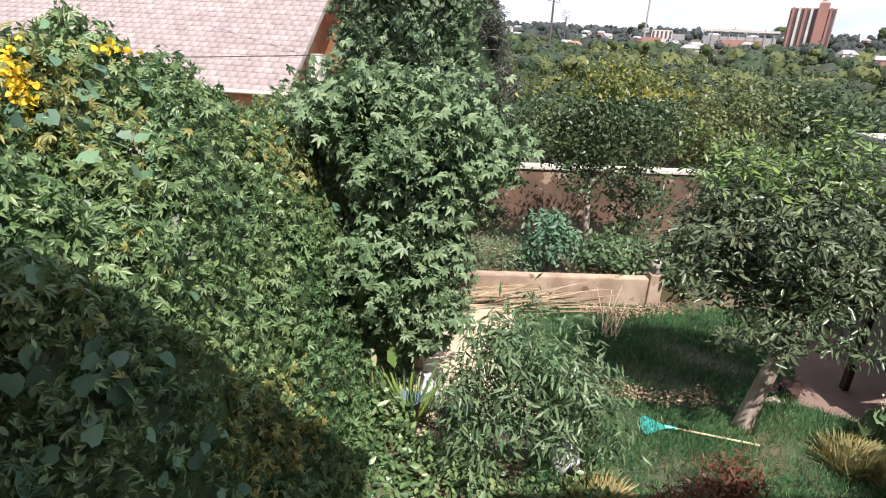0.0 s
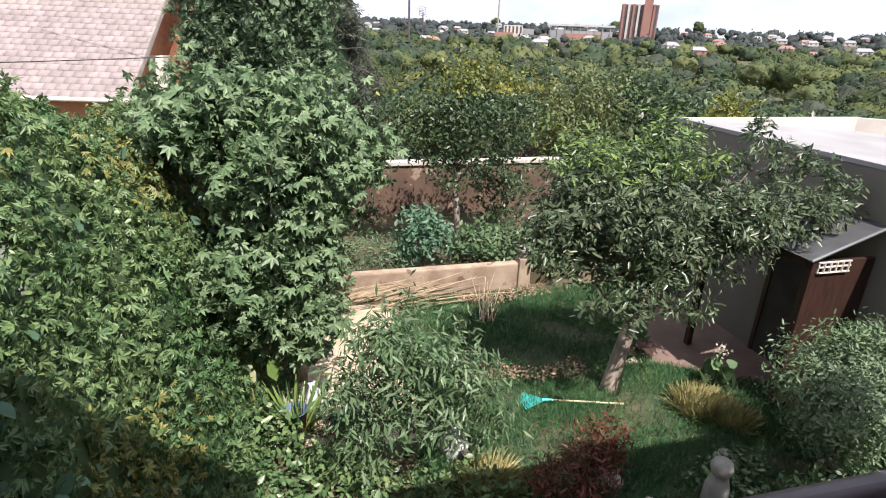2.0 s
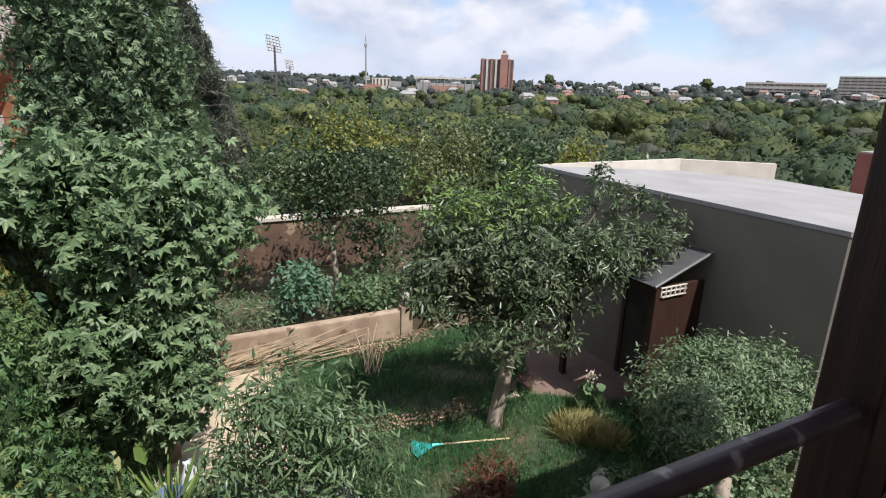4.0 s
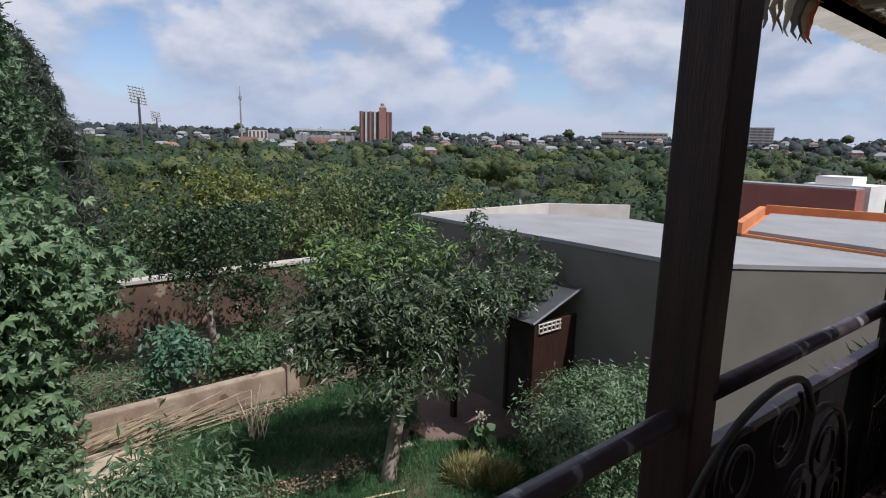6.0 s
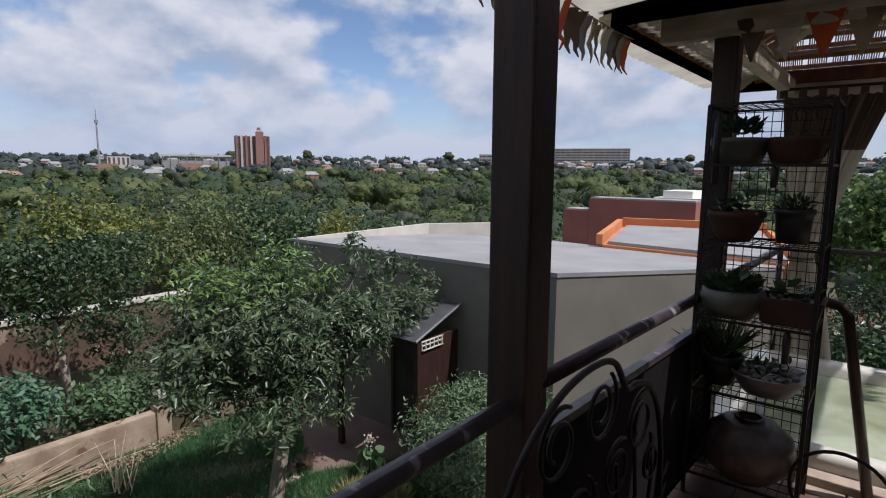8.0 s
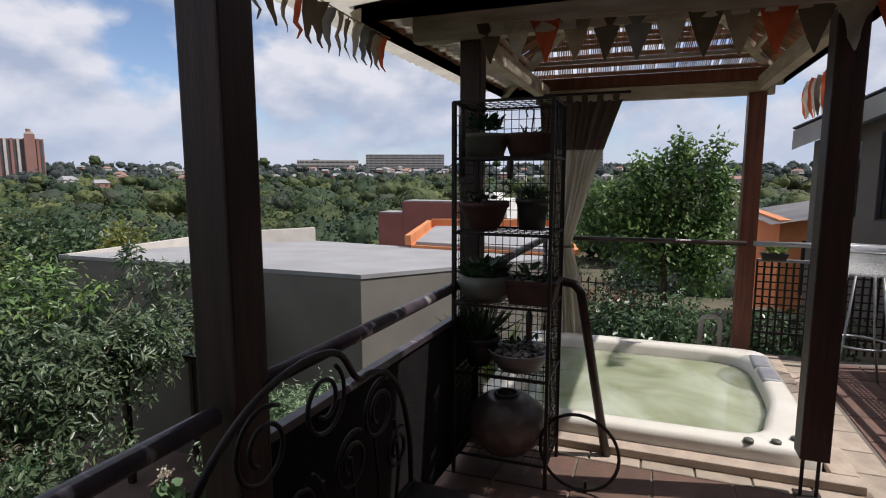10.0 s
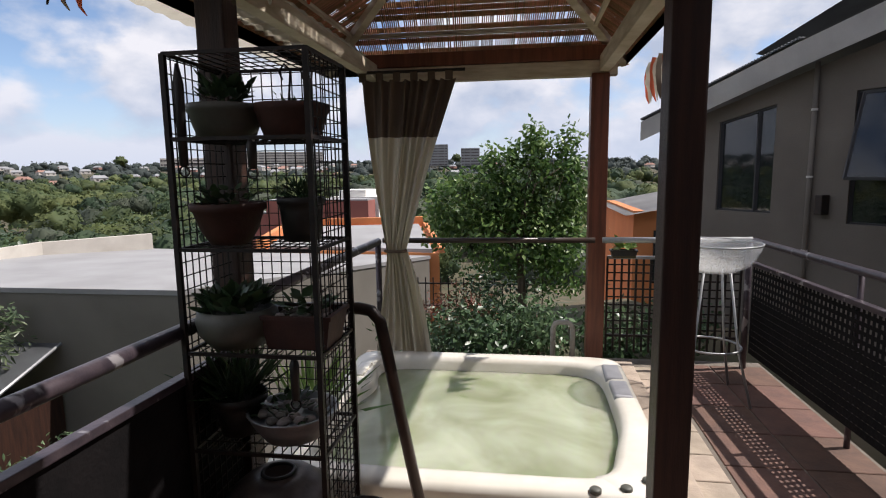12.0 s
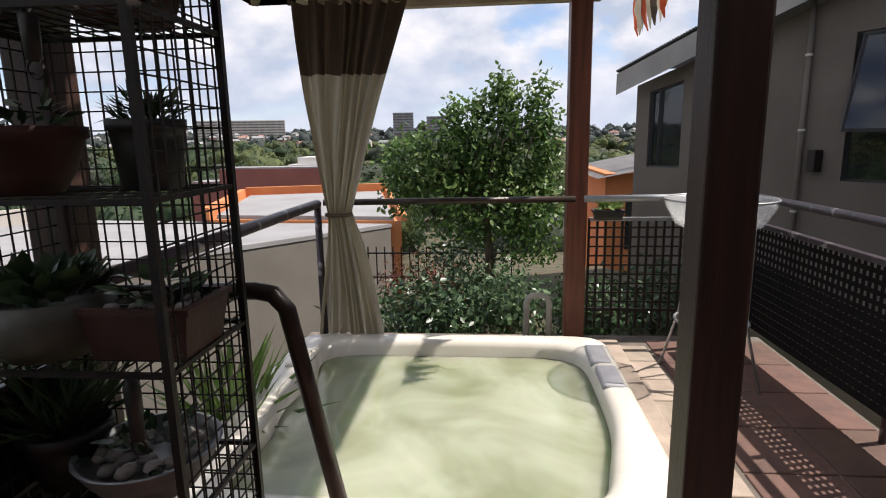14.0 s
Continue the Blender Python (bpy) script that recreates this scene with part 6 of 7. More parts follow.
def tussock(at, n, size, material, label, name="grass_tussock", spread=0.25):
    t = thing(name, label, "grass", at)
    a = RNG.uniform(0, 6.283, n)
    r = spread * np.sqrt(RNG.uniform(0, 1, n))
    P = np.stack([r * np.cos(a), r * np.sin(a), np.zeros(n)], 1)
    al = np.stack([np.cos(a) * 0.8, np.sin(a) * 0.8, np.ones(n)], 1)
    part("blade_tuft", leaves("blade_tuft", P, al[:, [1, 0, 2]] * np.array((1, -1, 0.1)), size, "blade", RNG, 0.3, 0, al), material, t)["kind"] = "stuff"


tussock((5.4, 5.3, G), 1500, 0.27, M_STRAW, "straw-coloured arching ornamental grass", spread=0.3)
tussock((5.65, 4.95, G), 900, 0.25, M_STRAW, "straw-coloured arching ornamental grass", spread=0.24)
tussock((2.0, 4.6, G), 900, 0.26, M_STRAW, "dry yellow grass clump beside the peach tree", spread=0.3)
tussock((-0.05, 6.0, G), 60, 0.7, M_BAYLIT, "green fan-leaved plant by the creeper", "fan_palm", 0.08)
for x, y, s in ((0.2, 6.05, 0.3), (0.5, 5.6, 0.3), (0.9, 6.0, 0.25)):
    tussock((x, y, G), 90, s, M_RUST, "rusty weeds in the border", "weed_clump", 0.2)
for c, r_, n_, m_ in (((1.7, 10.6, -2.7), (1.0, 0.5, 0.3), 90, M_SILVER), ((2.6, 10.5, -2.35), (0.55, 0.45, 0.65), 90, M_BROAD), ((4.0, 10.6, -2.6), (0.9, 0.5, 0.4), 90, M_PEACH), ((0.6, 10.6, -2.7), (0.7, 0.5, 0.35), 60, M_SILVER), ((5.0, 9.9, -2.6), (0.6, 0.5, 0.6), 70, M_FIG), ((1.2, 12.9, -2.5), (0.8, 0.4, 0.5), 50, M_DARKLEAF), ((5.0, 12.3, -1.9), (0.8, 0.7, 1.1), 100, M_DARKLEAF)):
    tree("border_shrub", "leafy shrub in the bed behind the low wall", (c[0], c[1], G + 0.2), [((c[0], c[1], G + 0.1), 0.022), ((c[0], c[1], c[2]), 0.014)], [(c, r_, n_, 15, 0.1)], "lance" if m_ is M_SILVER else "ovate", 0.12, m_, RNG, M_BARK, limbs=4, group="shrubs behind the low wall")
fp = thing("flowering_plant", "large-leaved plant with a pale flower head", "plant", (5.95, 5.7, G))
P = RNG.normal(size=(26, 3)) * np.array((0.16, 0.14, 0.12)) + np.array((0, 0, 0.3))
part("foliage", leaves("foliage", P, RNG.normal(size=P.shape) + np.array((0, -0.3, 1)), 0.24, "heart", RNG, 0.4, 0.3), M_FIG, fp)
part("stalk", tube([(0, 0, 0), (0.02, 0, 0.6)], 0.01, 6), M_SUCC, fp)
P = RNG.normal(size=(60, 3)) * 0.045 + np.array((0.02, 0, 0.64))
part("flower", leaves("flower", P, RNG.normal(size=P.shape), 0.04, "heart", RNG, 1, 0), M_FLAGS[1], fp, "pale pink flower head")["kind"] = "stuff"

# ---- clutter of the garden ----
rk = thing("leaf_rake", "aqua plastic leaf rake with a pale wooden handle on the grass", "rake", (2.95, 5.95, G + 0.05), -15.6)
b2 = bmesh.new()
for k in range(15):
    a = radians(-32 + 64 * k / 14)
    L = 0.36
    p0, p1 = Vector((0.36, 0, 0.05)), Vector((0.36 - L * math.cos(a), L * math.sin(a), 0.02))
    d = (p1 - p0).normalized()
    s = Vector((-d.y, d.x, 0))
    vs = [b2.verts.new(v) for v in (p0 + s * 0.004, p1 + s * 0.013, p1 - s * 0.013, p0 - s * 0.004)]
    b2.faces.new(vs)
bmesh.ops.solidify(b2, geom=b2.faces[:], thickness=0.005)
part("tines", b2, M_AQUA, rk, "aqua plastic fan of tines")
part("cross_strip", tube([(0.36 - 0.26 * math.cos(radians(a)), 0.26 * math.sin(radians(a)), 0.032) for a in range(-32, 33, 8)], 0.01, 5), M_AQUA, rk)
part("collar", tube([(0.3, 0, 0.045), (0.45, 0, 0.05)], [0.028, 0.018], 10), M_AQUA, rk)
part("handle", tube([(0.44, 0, 0.05), (1.45, 0, 0.03)], 0.013, 8), M_BAMBOO, rk, smooth=True)
for x, y, rz_2, s in ((5.2, 6.75, 20, 0.24), (5.55, 6.85, 50, 0.26), (5.0, 6.6, -10, 0.2)):
    o = thing("brick_slab", "reddish paving slab lying by the lawn", "paver", (x, y, G + 0.02), rz_2, group="loose slabs")
    part("slab", box(-s, s, -s * 0.55, s * 0.55, 0, 0.07, 0.008), M_CLAY if s > 0.22 else M_STONE, o)
bp_ = thing("concrete_bollard", "round-headed grey concrete post among plants", "post", (4.35, 3.75, G))
part("shaft", lathe([(0.001, 0), (0.14, 0), (0.13, 0.3), (0.10, 0.42), (0.07, 0.45), (0.10, 0.5), (0.12, 0.57), (0.10, 0.64), (0.05, 0.68), (0.001, 0.69)], 20), M_CONC, bp_, smooth=True)
st_ = thing("tree_stump", "weathered upright driftwood stump", "stump", (5.65, 3.1, G))
part("wood", tube([(0, 0, 0), (0.03, 0, 0.3), (0.0, 0.02, 0.5), (0.08, 0, 0.68)], [0.12, 0.09, 0.1, 0.03], 9), M_BARKPALE, st_, smooth=True)
for k in range(9):
    x, y = (5.0, 3.6, 5.3, 6.2, 3.4, 1.3, 1.6, 0.6, 4.8)[k], (4.35, 3.85, 3.5, 3.9, 4.3, 5.9, 5.7, 6.5, 3.4)[k]
    o = thing("garden_stone", "pale rounded garden stone", "stone", (x, y, G), 40 * k, group="stones in the beds")
    part("rock", lathe([(0.001, 0), (0.13, 0.01), (0.15, 0.07), (0.10, 0.14), (0.001, 0.16)], 9, None, 0.7), M_CONC, o)
bk_ = thing("blue_bucket", "faded blue plastic bucket by the creeper", "bucket", (-0.1, 6.1, G))
part("pail", lathe([(0.001, 0), (0.12, 0), (0.16, 0.3), (0.17, 0.3), (0.155, 0.29), (0.115, 0.02), (0.001, 0.02)], 22), M_BLUE, bk_, smooth=True)
tb_ = thing("blue_tub", "dark blue plastic tub half under leaves", "tub", (0.55, 6.0, G), 20)
part("body", box(-0.18, 0.18, -0.14, 0.14, 0, 0.2, 0.03), M_BLUE, tb_)
bg_ = thing("plastic_bag", "crumpled white plastic sack leaning upright", "bag", (0.15, 6.4, G))
b2 = lathe([(0.001, 0), (0.10, 0.0), (0.13, 0.15), (0.09, 0.32), (0.05, 0.42), (0.07, 0.47), (0.001, 0.45)], 14, None, 0.5)
for v in b2.verts:
    v.co += Vector((noise.noise(v.co * 9), noise.noise(v.co * 9 + Vector((5, 0, 0))), 0)) * 0.05
part("sack", b2, M_BAG, bg_, smooth=True)
bg2 = thing("plastic_bag", "white plastic sheet caught under the peach tree", "bag", (1.75, 5.15, G))
b2 = lathe([(0.001, 0), (0.16, 0.0), (0.15, 0.18), (0.12, 0.38), (0.04, 0.5), (0.001, 0.5)], 14, None, 0.5)
for v in b2.verts:
    v.co += Vector((noise.noise(v.co * 8), noise.noise(v.co * 8 + Vector((5, 0, 0))), 0)) * 0.09
part("sheet", b2, M_BAG, bg2, smooth=True)
cane = thing("cane_heap", "heap of dry pale canes against the low wall", "canes", (2.0, 9.2, G))
b2 = bmesh.new()
for k in range(42):
    x0 = RNG.uniform(-1.9, 0.6)
    L = RNG.uniform(0.8, 2.0)
    p0 = Vector((x0, RNG.uniform(-0.4, 0.15), RNG.uniform(0.02, 0.3)))
    p1 = p0 + Vector((L * RNG.uniform(0.75, 1), RNG.uniform(-0.15, 0.25), RNG.uniform(-0.05, 0.35)))
    tube([p0, p0.lerp(p1, 0.5) + Vector((0, 0, 0.03)), p1], [0.011, 0.009, 0.004], 4, b2)
for k in range(14):
    p0 = Vector((1.2 + RNG.uniform(-0.1, 0.1), RNG.uniform(-1.2, -0.9), RNG.uniform(0, 0.2)))
    p1 = p0 + Vector((RNG.uniform(-0.1, 0.5), RNG.uniform(0.3, 0.7), RNG.uniform(0.25, 0.7)))
    tube([p0, p1], [0.012, 0.004], 4, b2)
part("canes", b2, M_DRYREED, cane)
cane["kind"] = "stuff"

UNDER = [(-0.7, 2.2), (2.4, 2.2), (2.3, 4.3), (1.3, 5.0), (0.4, 5.4), (-0.4, 6.2), (-0.8, 5.0)]
n_u = 9000
x, y = RNG.uniform(-0.8, 2.4, n_u), RNG.uniform(2.2, 6.2, n_u)
k = in_poly(x, y, UNDER)
P = np.stack([x[k], y[k], G + 0.02 + 0.35 * RNG.uniform(0, 1, k.sum()) ** 2 * (1 + np.sin(x[k] * 4) * np.sin(y[k] * 3))], 1)
ug = part("undergrowth", leaves("undergrowth", P, np.tile((0, -0.2, 1.0), (len(P), 1)), 0.1, "ovate", RNG, 0.6, 0.0), M_VINE)
tagged(ug, "low tangled green undergrowth below the deck", "undergrowth", kind="stuff")

# ---- planting beyond the tub ----
tree("slender_tree", "bright green slender-leaved tree beyond the rail", (8.3, -0.95, -0.55),
     [((8.3, -0.95, -0.55), 0.06), ((8.3, -0.9, 0.2), 0.05), ((8.3, -0.85, 0.9), 0.035)],
     [((8.3, -0.75, 0.75), (0.55, 0.72, 0.5), 160, 18, 0.12), ((8.35, -1.08, 1.5), (0.24, 0.15, 0.72), 96, 17, 0.065), ((8.4, -1.48, 1.42), (0.26, 0.17, 0.72), 99, 17, 0.07), ((8.3, -0.79, 1.38), (0.24, 0.14, 0.64), 80, 17, 0.065), ((8.3, -0.54, 1.28), (0.24, 0.14, 0.62), 73, 17, 0.065), ((8.3, -0.15, 1.12), (0.3, 0.26, 0.42), 70, 16, 0.09), ((8.35, 0.16, 1.0), (0.28, 0.2, 0.36), 38, 16, 0.08), ((8.4, -1.35, 0.6), (0.45, 0.42, 0.6), 112, 18, 0.12)],
     "ovate", 0.075, M_POPLAR, RNG, M_BARK, limbs=4, droop=0.5, lumpy=0.5)
for c, r_, n_, m_, lf in (((7.0, -0.35, -0.2), (0.45, 0.5, 0.34), 80, M_SUCC, "ovate"), ((7.1, -1.1, -0.12), (0.3, 0.3, 0.34), 40, M_PEACH, "ovate"), ((7.5, -0.7, -0.25), (0.5, 0.8, 0.3), 90, M_SUCC, "ovate"), ((6.9, 0.1, -0.28), (0.4, 0.35, 0.28), 50, M_SUCC, "lance"), ((7.6, -0.1, -0.15), (0.45, 0.4, 0.34), 50, M_RUST, "lance"), ((7.2, -1.9, -0.2), (0.5, 0.4, 0.34), 60, M_SUCC, "ovate"), ((7.6, -2.6, -0.2), (0.5, 0.4, 0.34), 50, M_SUCC, "ovate"), ((9.0, -0.5, -0.15), (0.7, 0.6, 0.4), 60, M_SUCC, "ovate")):
    tree("terrace_shrub", "leafy shrub on the terrace beyond the rail", (c[0], c[1], -0.55), [((c[0], c[1], -0.55), 0.022), ((c[0], c[1], c[2]), 0.014)], [(c, r_, int(n_ * 1.15), 17, 0.09)], lf, 0.072, m_, RNG, M_BARK, limbs=4, group="shrubs beyond the tub")
tussock((4.55, 0.42, -0.03), 160, 0.42, M_BAYLIT, "spiky green grass plant beside the tub", "spiky_plant", 0.1)
fc = thing("picket_fence", "low black metal picket fence beyond the terrace", "fence", (9.4, 0.1, -0.55))
for z in (0.10, 0.44):
    part("rail", box(-0.01, 0.01, -1.3, 0.9, z, z + 0.02), M_IRON, fc)
for k in range(20):
    y = -1.3 + 2.2 * k / 19
    part("picket", box(-0.008, 0.008, y - 0.008, y + 0.008, 0, 0.54), M_IRON, fc)
pb_ = pot("rail_planter", "small trough of flowering plants on the gate", (5.86, -1.74, 0.865), None, M_POTDARK, rosette(50, 0.07, 0.07, "ovate", M_BAYLIT, 0.8, 0.05), box_shape=(0.09, 0.2, 0.05))

# ---- far woods, town and landmarks ----
def crown_relief(d, ph):
    """How far a far crown bulges in the directions d: rounded tufts with clefts between."""
    a = np.abs(np.sin(3.1 * d[:, 0] + ph[0]) * np.sin(2.9 * d[:, 1] + ph[1]) + np.sin(3.3 * d[:, 2] + ph[2]) * np.sin(2.7 * d[:, 0] + ph[3]))
    b = np.abs(np.sin(7.3 * d[:, 0] + ph[4]) * np.sin(6.7 * d[:, 1] + ph[5]) + np.sin(7.9 * d[:, 2] + ph[6]) * np.sin(6.1 * d[:, 1] + ph[7]))
    return 0.62 + 0.26 * np.minimum(a, 1.2) + 0.24 * np.minimum(b, 1.2)


def ball_grid(nu, nv):
    th, fi = np.meshgrid(np.linspace(0.05, math.pi - 0.4, nv), np.arange(nu) * 2 * math.pi / nu, indexing="ij")
    d = np.stack([np.sin(th) * np.cos(fi), np.sin(th) * np.sin(fi), np.cos(th)], -1).reshape(-1, 3)
    i, j = np.meshgrid(np.arange(nv - 1), np.arange(nu), indexing="ij")
    a, b = (i * nu + j).ravel(), (i * nu + (j + 1) % nu).ravel()
    return d, np.concatenate([np.stack([a, a + nu, b + nu], 1), np.stack([a, b + nu, b], 1)])


def woods(name, label, spots, n_leaf, leaf, material, rng, fine=(22, 14)):
    """Crowns at (x, y, z, radius): a tufted body each, thick with leaf tips, as one object."""
    D, F = ball_grid(*fine)
    V, T, at = [], [], 0
    C, Fc = LEAF["chip"]
    for x, y, z, r in spots:
        ph = rng.uniform(0, 6.283, 8)
        sq = np.array((r * rng.uniform(0.85, 1.15), r * rng.uniform(0.85, 1.15), r * rng.uniform(0.65, 0.95)))
        V.append(D * crown_relief(D, ph)[:, None] * sq * 0.88 + np.array((x, y, z)))
        T.append(F + at)
        at += len(D)
        d = unit(rng.normal(size=(n_leaf, 3)))
        P = d * (crown_relief(d, ph) * rng.uniform(0.84, 1.08, n_leaf))[:, None] * sq + np.array((x, y, z))
        Z = unit(d + 0.45 * rng.normal(size=d.shape))
        A = rng.normal(size=d.shape)
        X = unit(A - Z * np.sum(A * Z, axis=1, keepdims=True))
        Y = np.cross(Z, X)
        s = (r * leaf * rng.uniform(0.6, 1.4, n_leaf))[:, None, None]
        W = P[:, None] + s * (C[None, :, 0:1] * X[:, None] + C[None, :, 1:2] * Y[:, None] + C[None, :, 2:3] * Z[:, None])
        V.append(W.reshape(-1, 3))
        T.append((Fc[None] + (np.arange(n_leaf) * len(C))[:, None, None]).reshape(-1, 3) + at)
        at += n_leaf * len(C)
    me = tri_mesh(name, np.concatenate(V), np.concatenate(T))
    return tagged(part(name, me, material), label, "woods", kind="stuff")


SIGHT = [(18, 0.12), (30, 0.095), (50, 0.075), (90, 0.052), (160, 0.031), (260, 0.015), (420, 0.003), (700, -0.009), (1000, -0.017), (1500, -0.021)]


def canopy_top(r):
    """Height of the treetops along the slope, the valley and the far ridge."""
    return 1.5 - r * float(np.interp(r, [p[0] for p in SIGHT], [p[1] for p in SIGHT]))


def spots(n, r0, r1, a0, a1, rad, rng):
    out = []
    for k in range(n):
        r = math.sqrt(rng.uniform(r0 * r0, r1 * r1))
        a = radians(rng.uniform(a0, a1))
        x, y = r * math.sin(a), r * math.cos(a)
        if 8 < x < 36 and -8 < y < 12 or (x < -2 and y < 30):
            continue
        s = rad * rng.uniform(0.55, 1.5)
        out.append((x, y, canopy_top(r) - s * 0.85 + rng.uniform(-0.7, 0.25) * rad, s))
    return out


fr = np.random.default_rng(5)
for share, m_, tone in ((0.34, M_FARLEAF, "mid green"), (0.30, M_FARDARK, "dark green"), (0.20, M_FARLEAF2, "pale yellow-green"), (0.16, M_FARBLUE, "grey-green")):
    woods("near_woods", tone + " leafy trees on the slope below the garden", spots(int(170 * share), 21, 62, -15, 85, 3.0, fr), 1500, 0.085, m_, fr, (24, 16))
    woods("valley_woods", tone + " tree crowns across the valley", spots(int(380 * share), 50, 180, -25, 112, 4.6, fr), 500, 0.135, m_, fr, (14, 9))
    woods("far_woods", tone + " distant trees of the wooded suburb", spots(int(850 * share), 160, 560, -25, 112, 6.2, fr), 100, 0.22, m_, fr, (14, 9))
woods("far_woods", "distant wooded ridge on the skyline with haze mixed into its colour", spots(1500, 480, 1500, -22, 112, 9.5, fr), 24, 0.32, M_RIDGE, fr, (8, 5))


def suburb_house(w, d, h, wall, roof_m):
    t = thing("far_house", "small pale house with pitched roof among trees", "house", (0, 0, 0), group="houses of the far suburb")
    part("wall", box(-w / 2, w / 2, -d / 2, d / 2, 0, h), wall, t)
    bm = bmesh.new()
    vs = [bm.verts.new(v) for v in ((-w / 2 - 0.4, -d / 2 - 0.4, h), (w / 2 + 0.4, -d / 2 - 0.4, h), (w / 2 + 0.4, d / 2 + 0.4, h), (-w / 2 - 0.4, d / 2 + 0.4, h), (-w / 2 + 1, 0, h + 2.2), (w / 2 - 1, 0, h + 2.2))]
    for f in ((0, 1, 5, 4), (1, 2, 5), (2, 3, 4, 5), (3, 0, 4), (3, 2, 1, 0)):
        bm.faces.new([vs[i] for i in f])
    part("roof", bm, roof_m, t)
    for k in (-0.25, 0.25):
        part("window", box(w * k - 0.8, w * k + 0.8, -d / 2 - 0.03, -d / 2 + 0.02, h * 0.35, h * 0.75), M_FARPANE, t)
    return t


kinds = [suburb_house(9, 7, 3.0, M_FARWHITE, M_FARRED), suburb_house(10, 7, 3.2, M_FARWHITE, M_FARGREY), suburb_house(8, 7, 4.2, M_FARWHITE, M_FARGREY), suburb_house(9, 6, 2.8, M_FARBROWN, M_FARGREY)]
hrng = random.Random(21)
n_h = 0
while n_h < 120:
    r, a = math.sqrt(hrng.uniform(400 ** 2, 950 ** 2)), radians(hrng.uniform(-12, 70) if hrng.random() < 0.8 else hrng.uniform(70, 105))
    x, y = r * math.sin(a), r * math.cos(a)
    m = pose(x, y, canopy_top(r) - hrng.uniform(5.0, 6.9), 0, 0, -math.degrees(a) + hrng.uniform(-50, 50))
    if n_h < 4:
        kinds[n_h].matrix_world = m
    else:
        copy_thing(kinds[n_h % 4], m)
    n_h += 1

tw = thing("brick_tower_block", "tall red-brown brick tower block with vertical ribs", "tower block", (395, 610, -12), -33)
part("wall", box(-20, 20, -13, 13, 0, 50), M_FARBROWN, tw)
for k in range(7):
    part("rib", box(-18.5 + k * 5.4, -16.2 + k * 5.4, -14.5, -12.9, 0, 50.5), M_FARWHITE if k in (1, 3) else M_FARBROWN, tw)
    part("window_strip", box(-16 + k * 5.4, -13.5 + k * 5.4, -13.3, -12.95, 2, 49), M_FARPANE, tw)
part("lift_tower", box(4, 13, -17, -8, 0, 55), M_FARBROWN, tw)
part("roof_room", box(5, 12, -15, -9, 55, 57), M_FARWHITE, tw)
part("roof_mast", tube([(8, -12, 57), (8, -12, 60)], 2.2, 8), M_FARBROWN, tw)


def floodlight(x, y, z0, z1, s, turn):
    t = thing("stadium_floodlight", "tall steel stadium floodlight mast", "floodlight", (x, y, z0), turn, group="stadium floodlights")
    part("mast", tube([(0, 0, 0), (0, 0, z1 - z0)], [1.0 * s, 0.7 * s], 8), M_FARPANE, t)
    h = part("lamp_frame", tube([(-5 * s, 0, z1 - z0 + 2 * s), (5 * s, 0, z1 - z0 - 1 * s)], 0.25 * s, 5), M_FARPANE, t)
    for r in range(6):
        zz = z1 - z0 - 4 * s + r * 2.0 * s
        part("lamp_row", tube([(-5 * s - 0.25 * r * s, 0, zz + 1.2 * s), (5 * s - 0.25 * r * s, 0, zz - 0.6 * s)], 0.42 * s, 5), M_FARPANE, t)
    for k in range(5):
        xx = (-4 + 2 * k) * s
        part("frame_bar", tube([(xx, 0, z1 - z0 - 4 * s), (xx - 1.2 * s, 0, z1 - z0 + 7 * s)], 0.2 * s, 5), M_FARGREY, t)


floodlight(71, 340, -10, 22, 0.8, -12)
floodlight(121, 520, -5, 17, 0.72, -12)
ms = thing("radio_mast", "tall slender radio mast on the skyline", "mast", (221, 600, -2))
part("shaft", tube([(0, 0, 0), (0, 0, 40), (0, 0, 57)], [1.1, 0.8, 0.25], 8), M_FARGREY, ms)
part("platform", tube([(0, 0, 44), (0, 0, 47)], 1.7, 8), M_FARGREY, ms)
gs = thing("grandstand", "long low white-roofed stadium grandstand", "grandstand", (318, 600, -8), -28)
part("roof", box(-36, 36, -8, 8, 20.5, 22.5), M_FARWHITE, gs)
part("stand", box(-34, 34, -6, 8, 0, 16), M_FARGREY, gs)
part("front", box(-18, 22, -9, -6.1, 0, 13), M_FARRED, gs)
for k in range(9):
    part("column", box(-33 + k * 8, -32.2 + k * 8, -7, -6.2, 0, 20.5), M_FARGREY, gs)
wo = thing("white_office", "pale stepped office block on the skyline", "office block", (243, 600, -2), -22)
part("wall", box(-14, 6, -6, 6, 0, 13), M_FARWHITE, wo)
part("wing", box(6.1, 18, -6, 6, 0, 10), M_FARGREY, wo)
part("red_base", box(-22, -4, -12, -6.1, 0, 6), M_FARRED, wo)
for k in range(5):
    part("window_strip", box(-13 + k * 4, -11 + k * 4, -6.1, -6.02, 5, 12), M_FARPANE, wo)


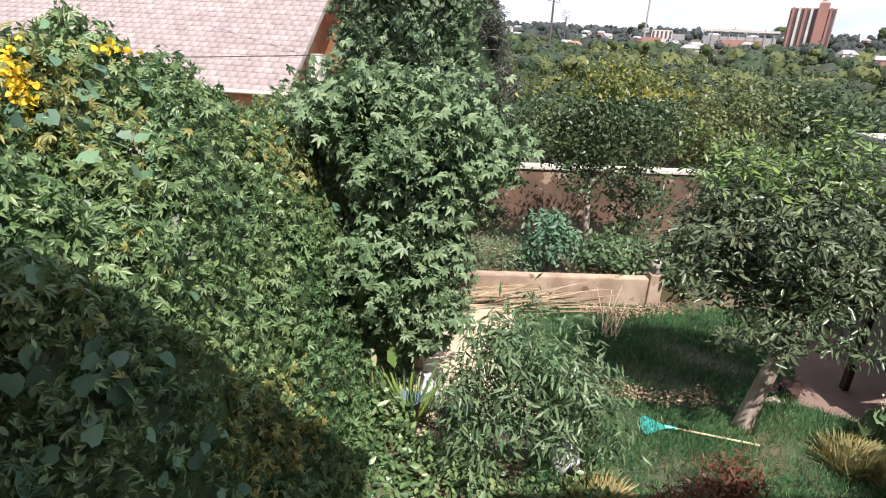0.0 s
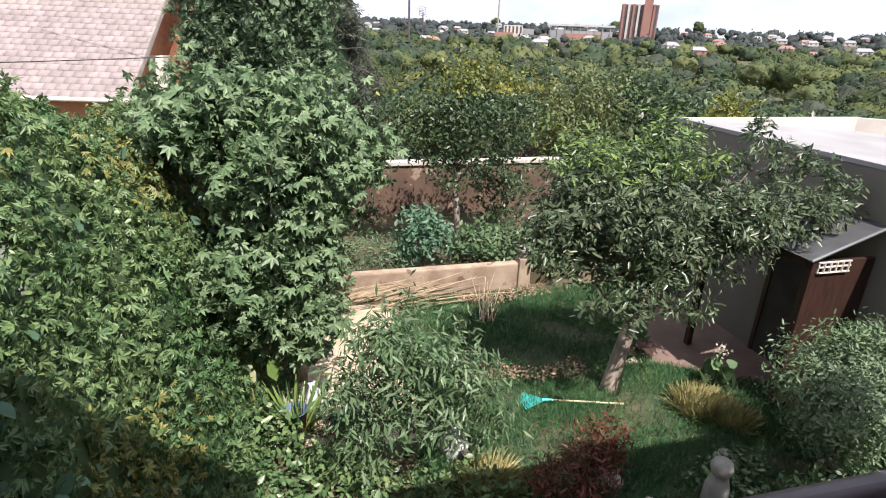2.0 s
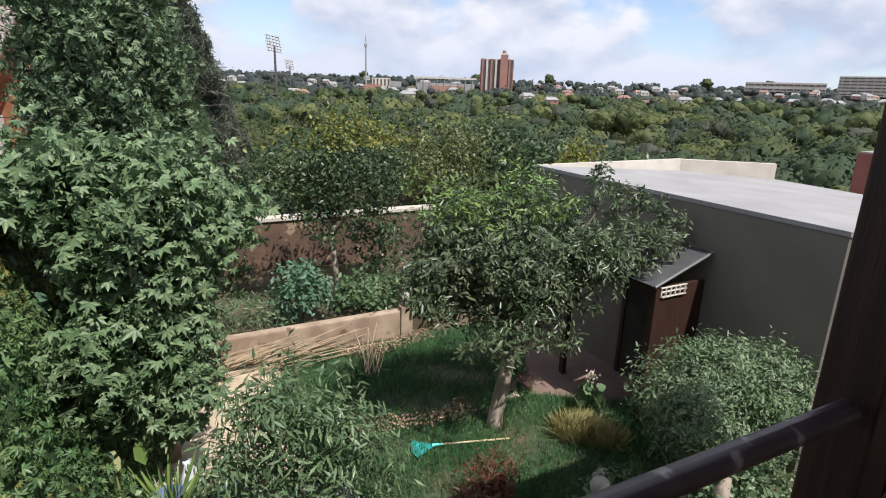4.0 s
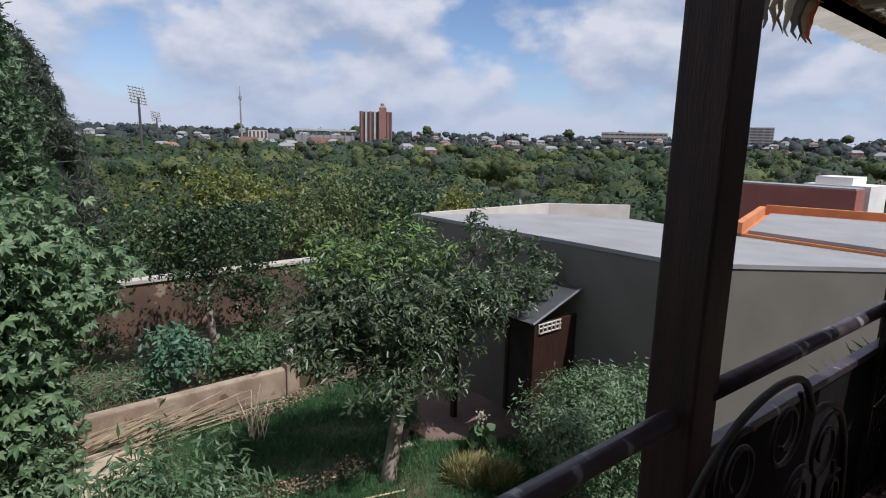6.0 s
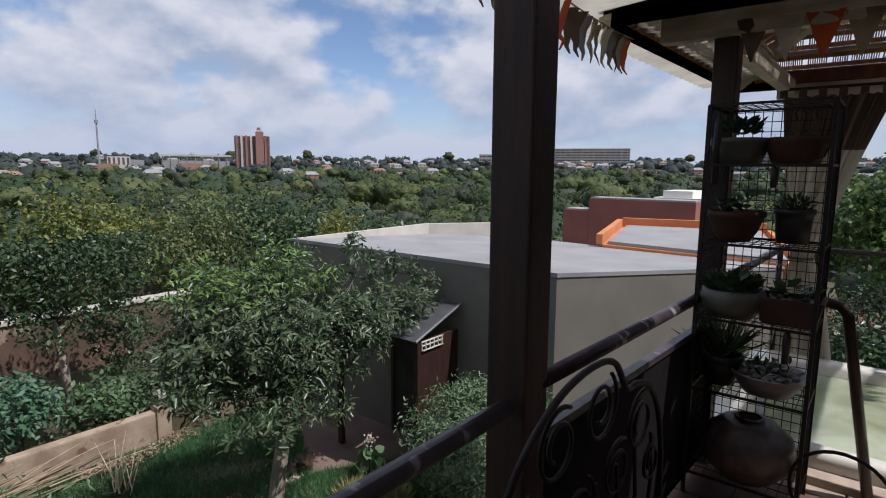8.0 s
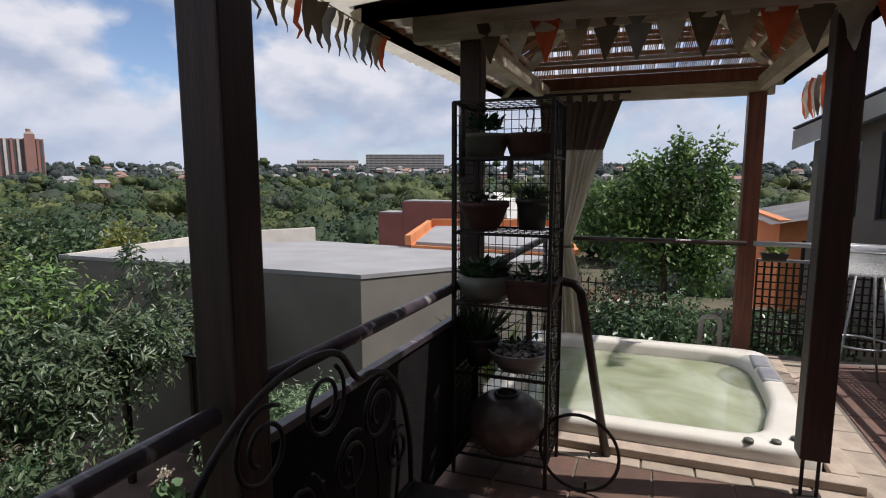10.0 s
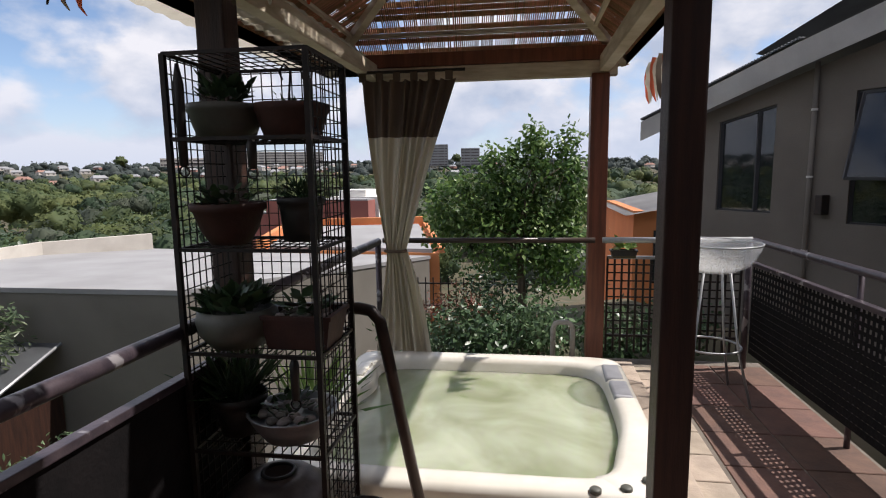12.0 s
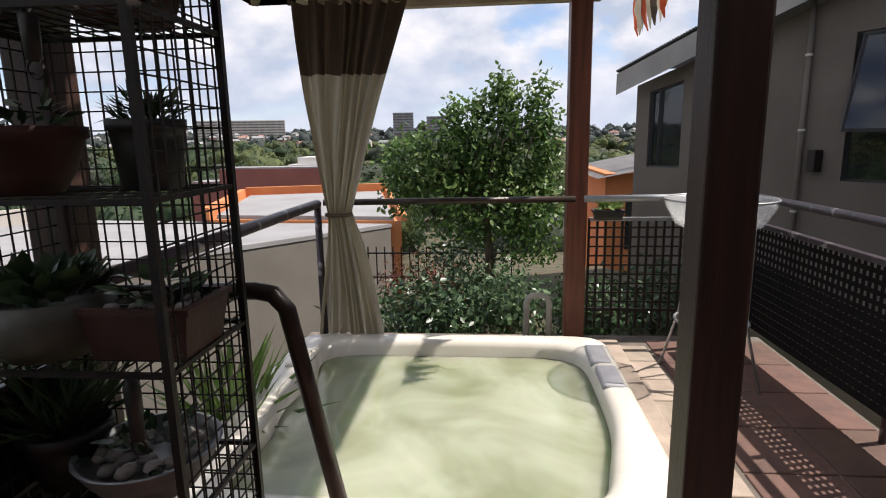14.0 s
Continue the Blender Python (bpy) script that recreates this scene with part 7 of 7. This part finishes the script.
def slab_block(name, label, x, y, z, w, h, storeys, turn, wall=None):
    t = thing(name, label, "apartment block", (x, y, z), turn)
    part("wall", box(-w / 2, w / 2, -7, 7, 0, h), wall or M_FARWHITE, t)
    for s in range(storeys):
        zz = h * (s + 0.25) / storeys
        part("window_strip", box(-w / 2 + 1, w / 2 - 1, -7.3, -7.02, zz, zz + h * 0.38 / storeys), M_FARPANE, t)
    for k in range(int(w / 9)):
        part("pier", box(-w / 2 + 4 + k * 9, -w / 2 + 4.9 + k * 9, -7.6, -7.31, 0, h), wall or M_FARWHITE, t)


slab_block("hotel_block", "long pale six-storey block on the wooded ridge", 900, 405, 10, 135, 26, 6, -66)
slab_block("long_building", "long low pale building on the ridge", 900, 560, 14, 110, 14, 2, -58)
slab_block("grey_tower", "grey slab tower block on the skyline", 760, 118, 8, 27, 28, 8, -81, M_FARGREY)
slab_block("grey_tower", "pale block of flats on the skyline", 800, 78, 8, 26, 24, 6, -86, M_FARGREY)
woods("spreading_tree", "broad yellow-green flat-topped tree in the valley", [(115, 111, -5.2, 5.5), (119, 107, -5.0, 5.0), (111, 116, -5.4, 5.0), (122, 104, -6.0, 4.5)], 900, 0.11, M_FARLEAF2, fr)
for a in (20, 31, 38, 52, 57, 75, 83):
    pr = radians(a)
    R = 1150
    lt = woods("lone_tree", "broad tree standing above the ridge skyline", [(R * math.sin(pr), R * math.cos(pr), canopy_top(R) + 1 + (a % 5), 11)], 300, 0.12, M_FARLEAF, fr)

# ---- turf and tiles ----
turf(180000, LAWN, 0.135, M_GRASS, "lawn_grass", "short uneven green lawn grass", RNG, 0.05)


def litter(n, x0, x1, y0, y1, label):
    x = RNG.uniform(x0, x1, n)
    y = y0 + (y1 - y0) * RNG.beta(2, 2, n) + 0.12 * np.sin(x * 3)
    P = np.stack([x, y, np.full(n, G + 0.07) + RNG.uniform(-0.02, 0.05, n)], 1)
    ob = part("leaf_litter", leaves("leaf_litter", P, np.tile((0, 0, 1.0), (n, 1)), 0.04, "flake", RNG, 0.5, 0), M_LITTER)
    return tagged(ob, label, "dry leaves", kind="stuff")


litter(800, 2.1, 4.3, 6.35, 6.85, "band of dry brown fallen leaves across the lawn")
litter(700, 2.9, 4.9, 8.9, 9.45, "dry red-brown leaves below the low wall")
turf(6000, LAWN, 0.13, M_STRAW, "dry_grass", "dry straw-coloured grass in the lawn", RNG, -0.2)

floor = structure("floor", box(-3.19, 5.94, -2.84, 0.44, -0.03, -0.008), M_GROUT, "deck floor bedding", "floor")


def tile_mesh(w, d, h, name, material):
    bm = box(-w / 2, w / 2, -d / 2, d / 2, 0, h, 0)
    top_f = [f for f in bm.faces if f.normal.z > 0.9]
    bmesh.ops.bevel(bm, geom=[e for f in top_f for e in f.edges], offset=0.004, segments=1, affect="EDGES")
    me = bpy.data.meshes.new(name)
    bm.to_mesh(me)
    bm.free()
    me.materials.append(material)
    return me


def lay(me, x, y, z=-0.0095, rz=0):
    ob = new("tile", me)
    ob.location, ob.rotation_euler = (x, y, z), (0, 0, rz)
    ob.parent = floor


BIG = tile_mesh(0.39, 0.39, 0.0095, "tile", M_TERRA)
PAVE = tile_mesh(0.145, 0.27, 0.0115, "paver", M_STONE)
PAVE2 = tile_mesh(0.27, 0.27, 0.0115, "paver", M_STONE)
trng = random.Random(3)
# stone border before and beside the tub
for k in range(8):
    lay(PAVE, 3.48, 0.26 - k * 0.28, rz=trng.uniform(-0.01, 0.01))
for k in range(8):
    lay(PAVE2, 3.62 + k * 0.28, -1.86, rz=trng.uniform(-0.01, 0.01))
for i in range(22):
    for j in range(8):
        tx, ty = 3.205 - 0.4 * i, 0.22 - 0.4 * j
        if tx > -3.0:
            lay(BIG, tx, ty, rz=trng.uniform(-0.006, 0.006))
for i in range(6):
    for j in range(2):
        lay(BIG, 3.62 + 0.4 * i, -2.22 - 0.4 * j, rz=trng.uniform(-0.006, 0.006))
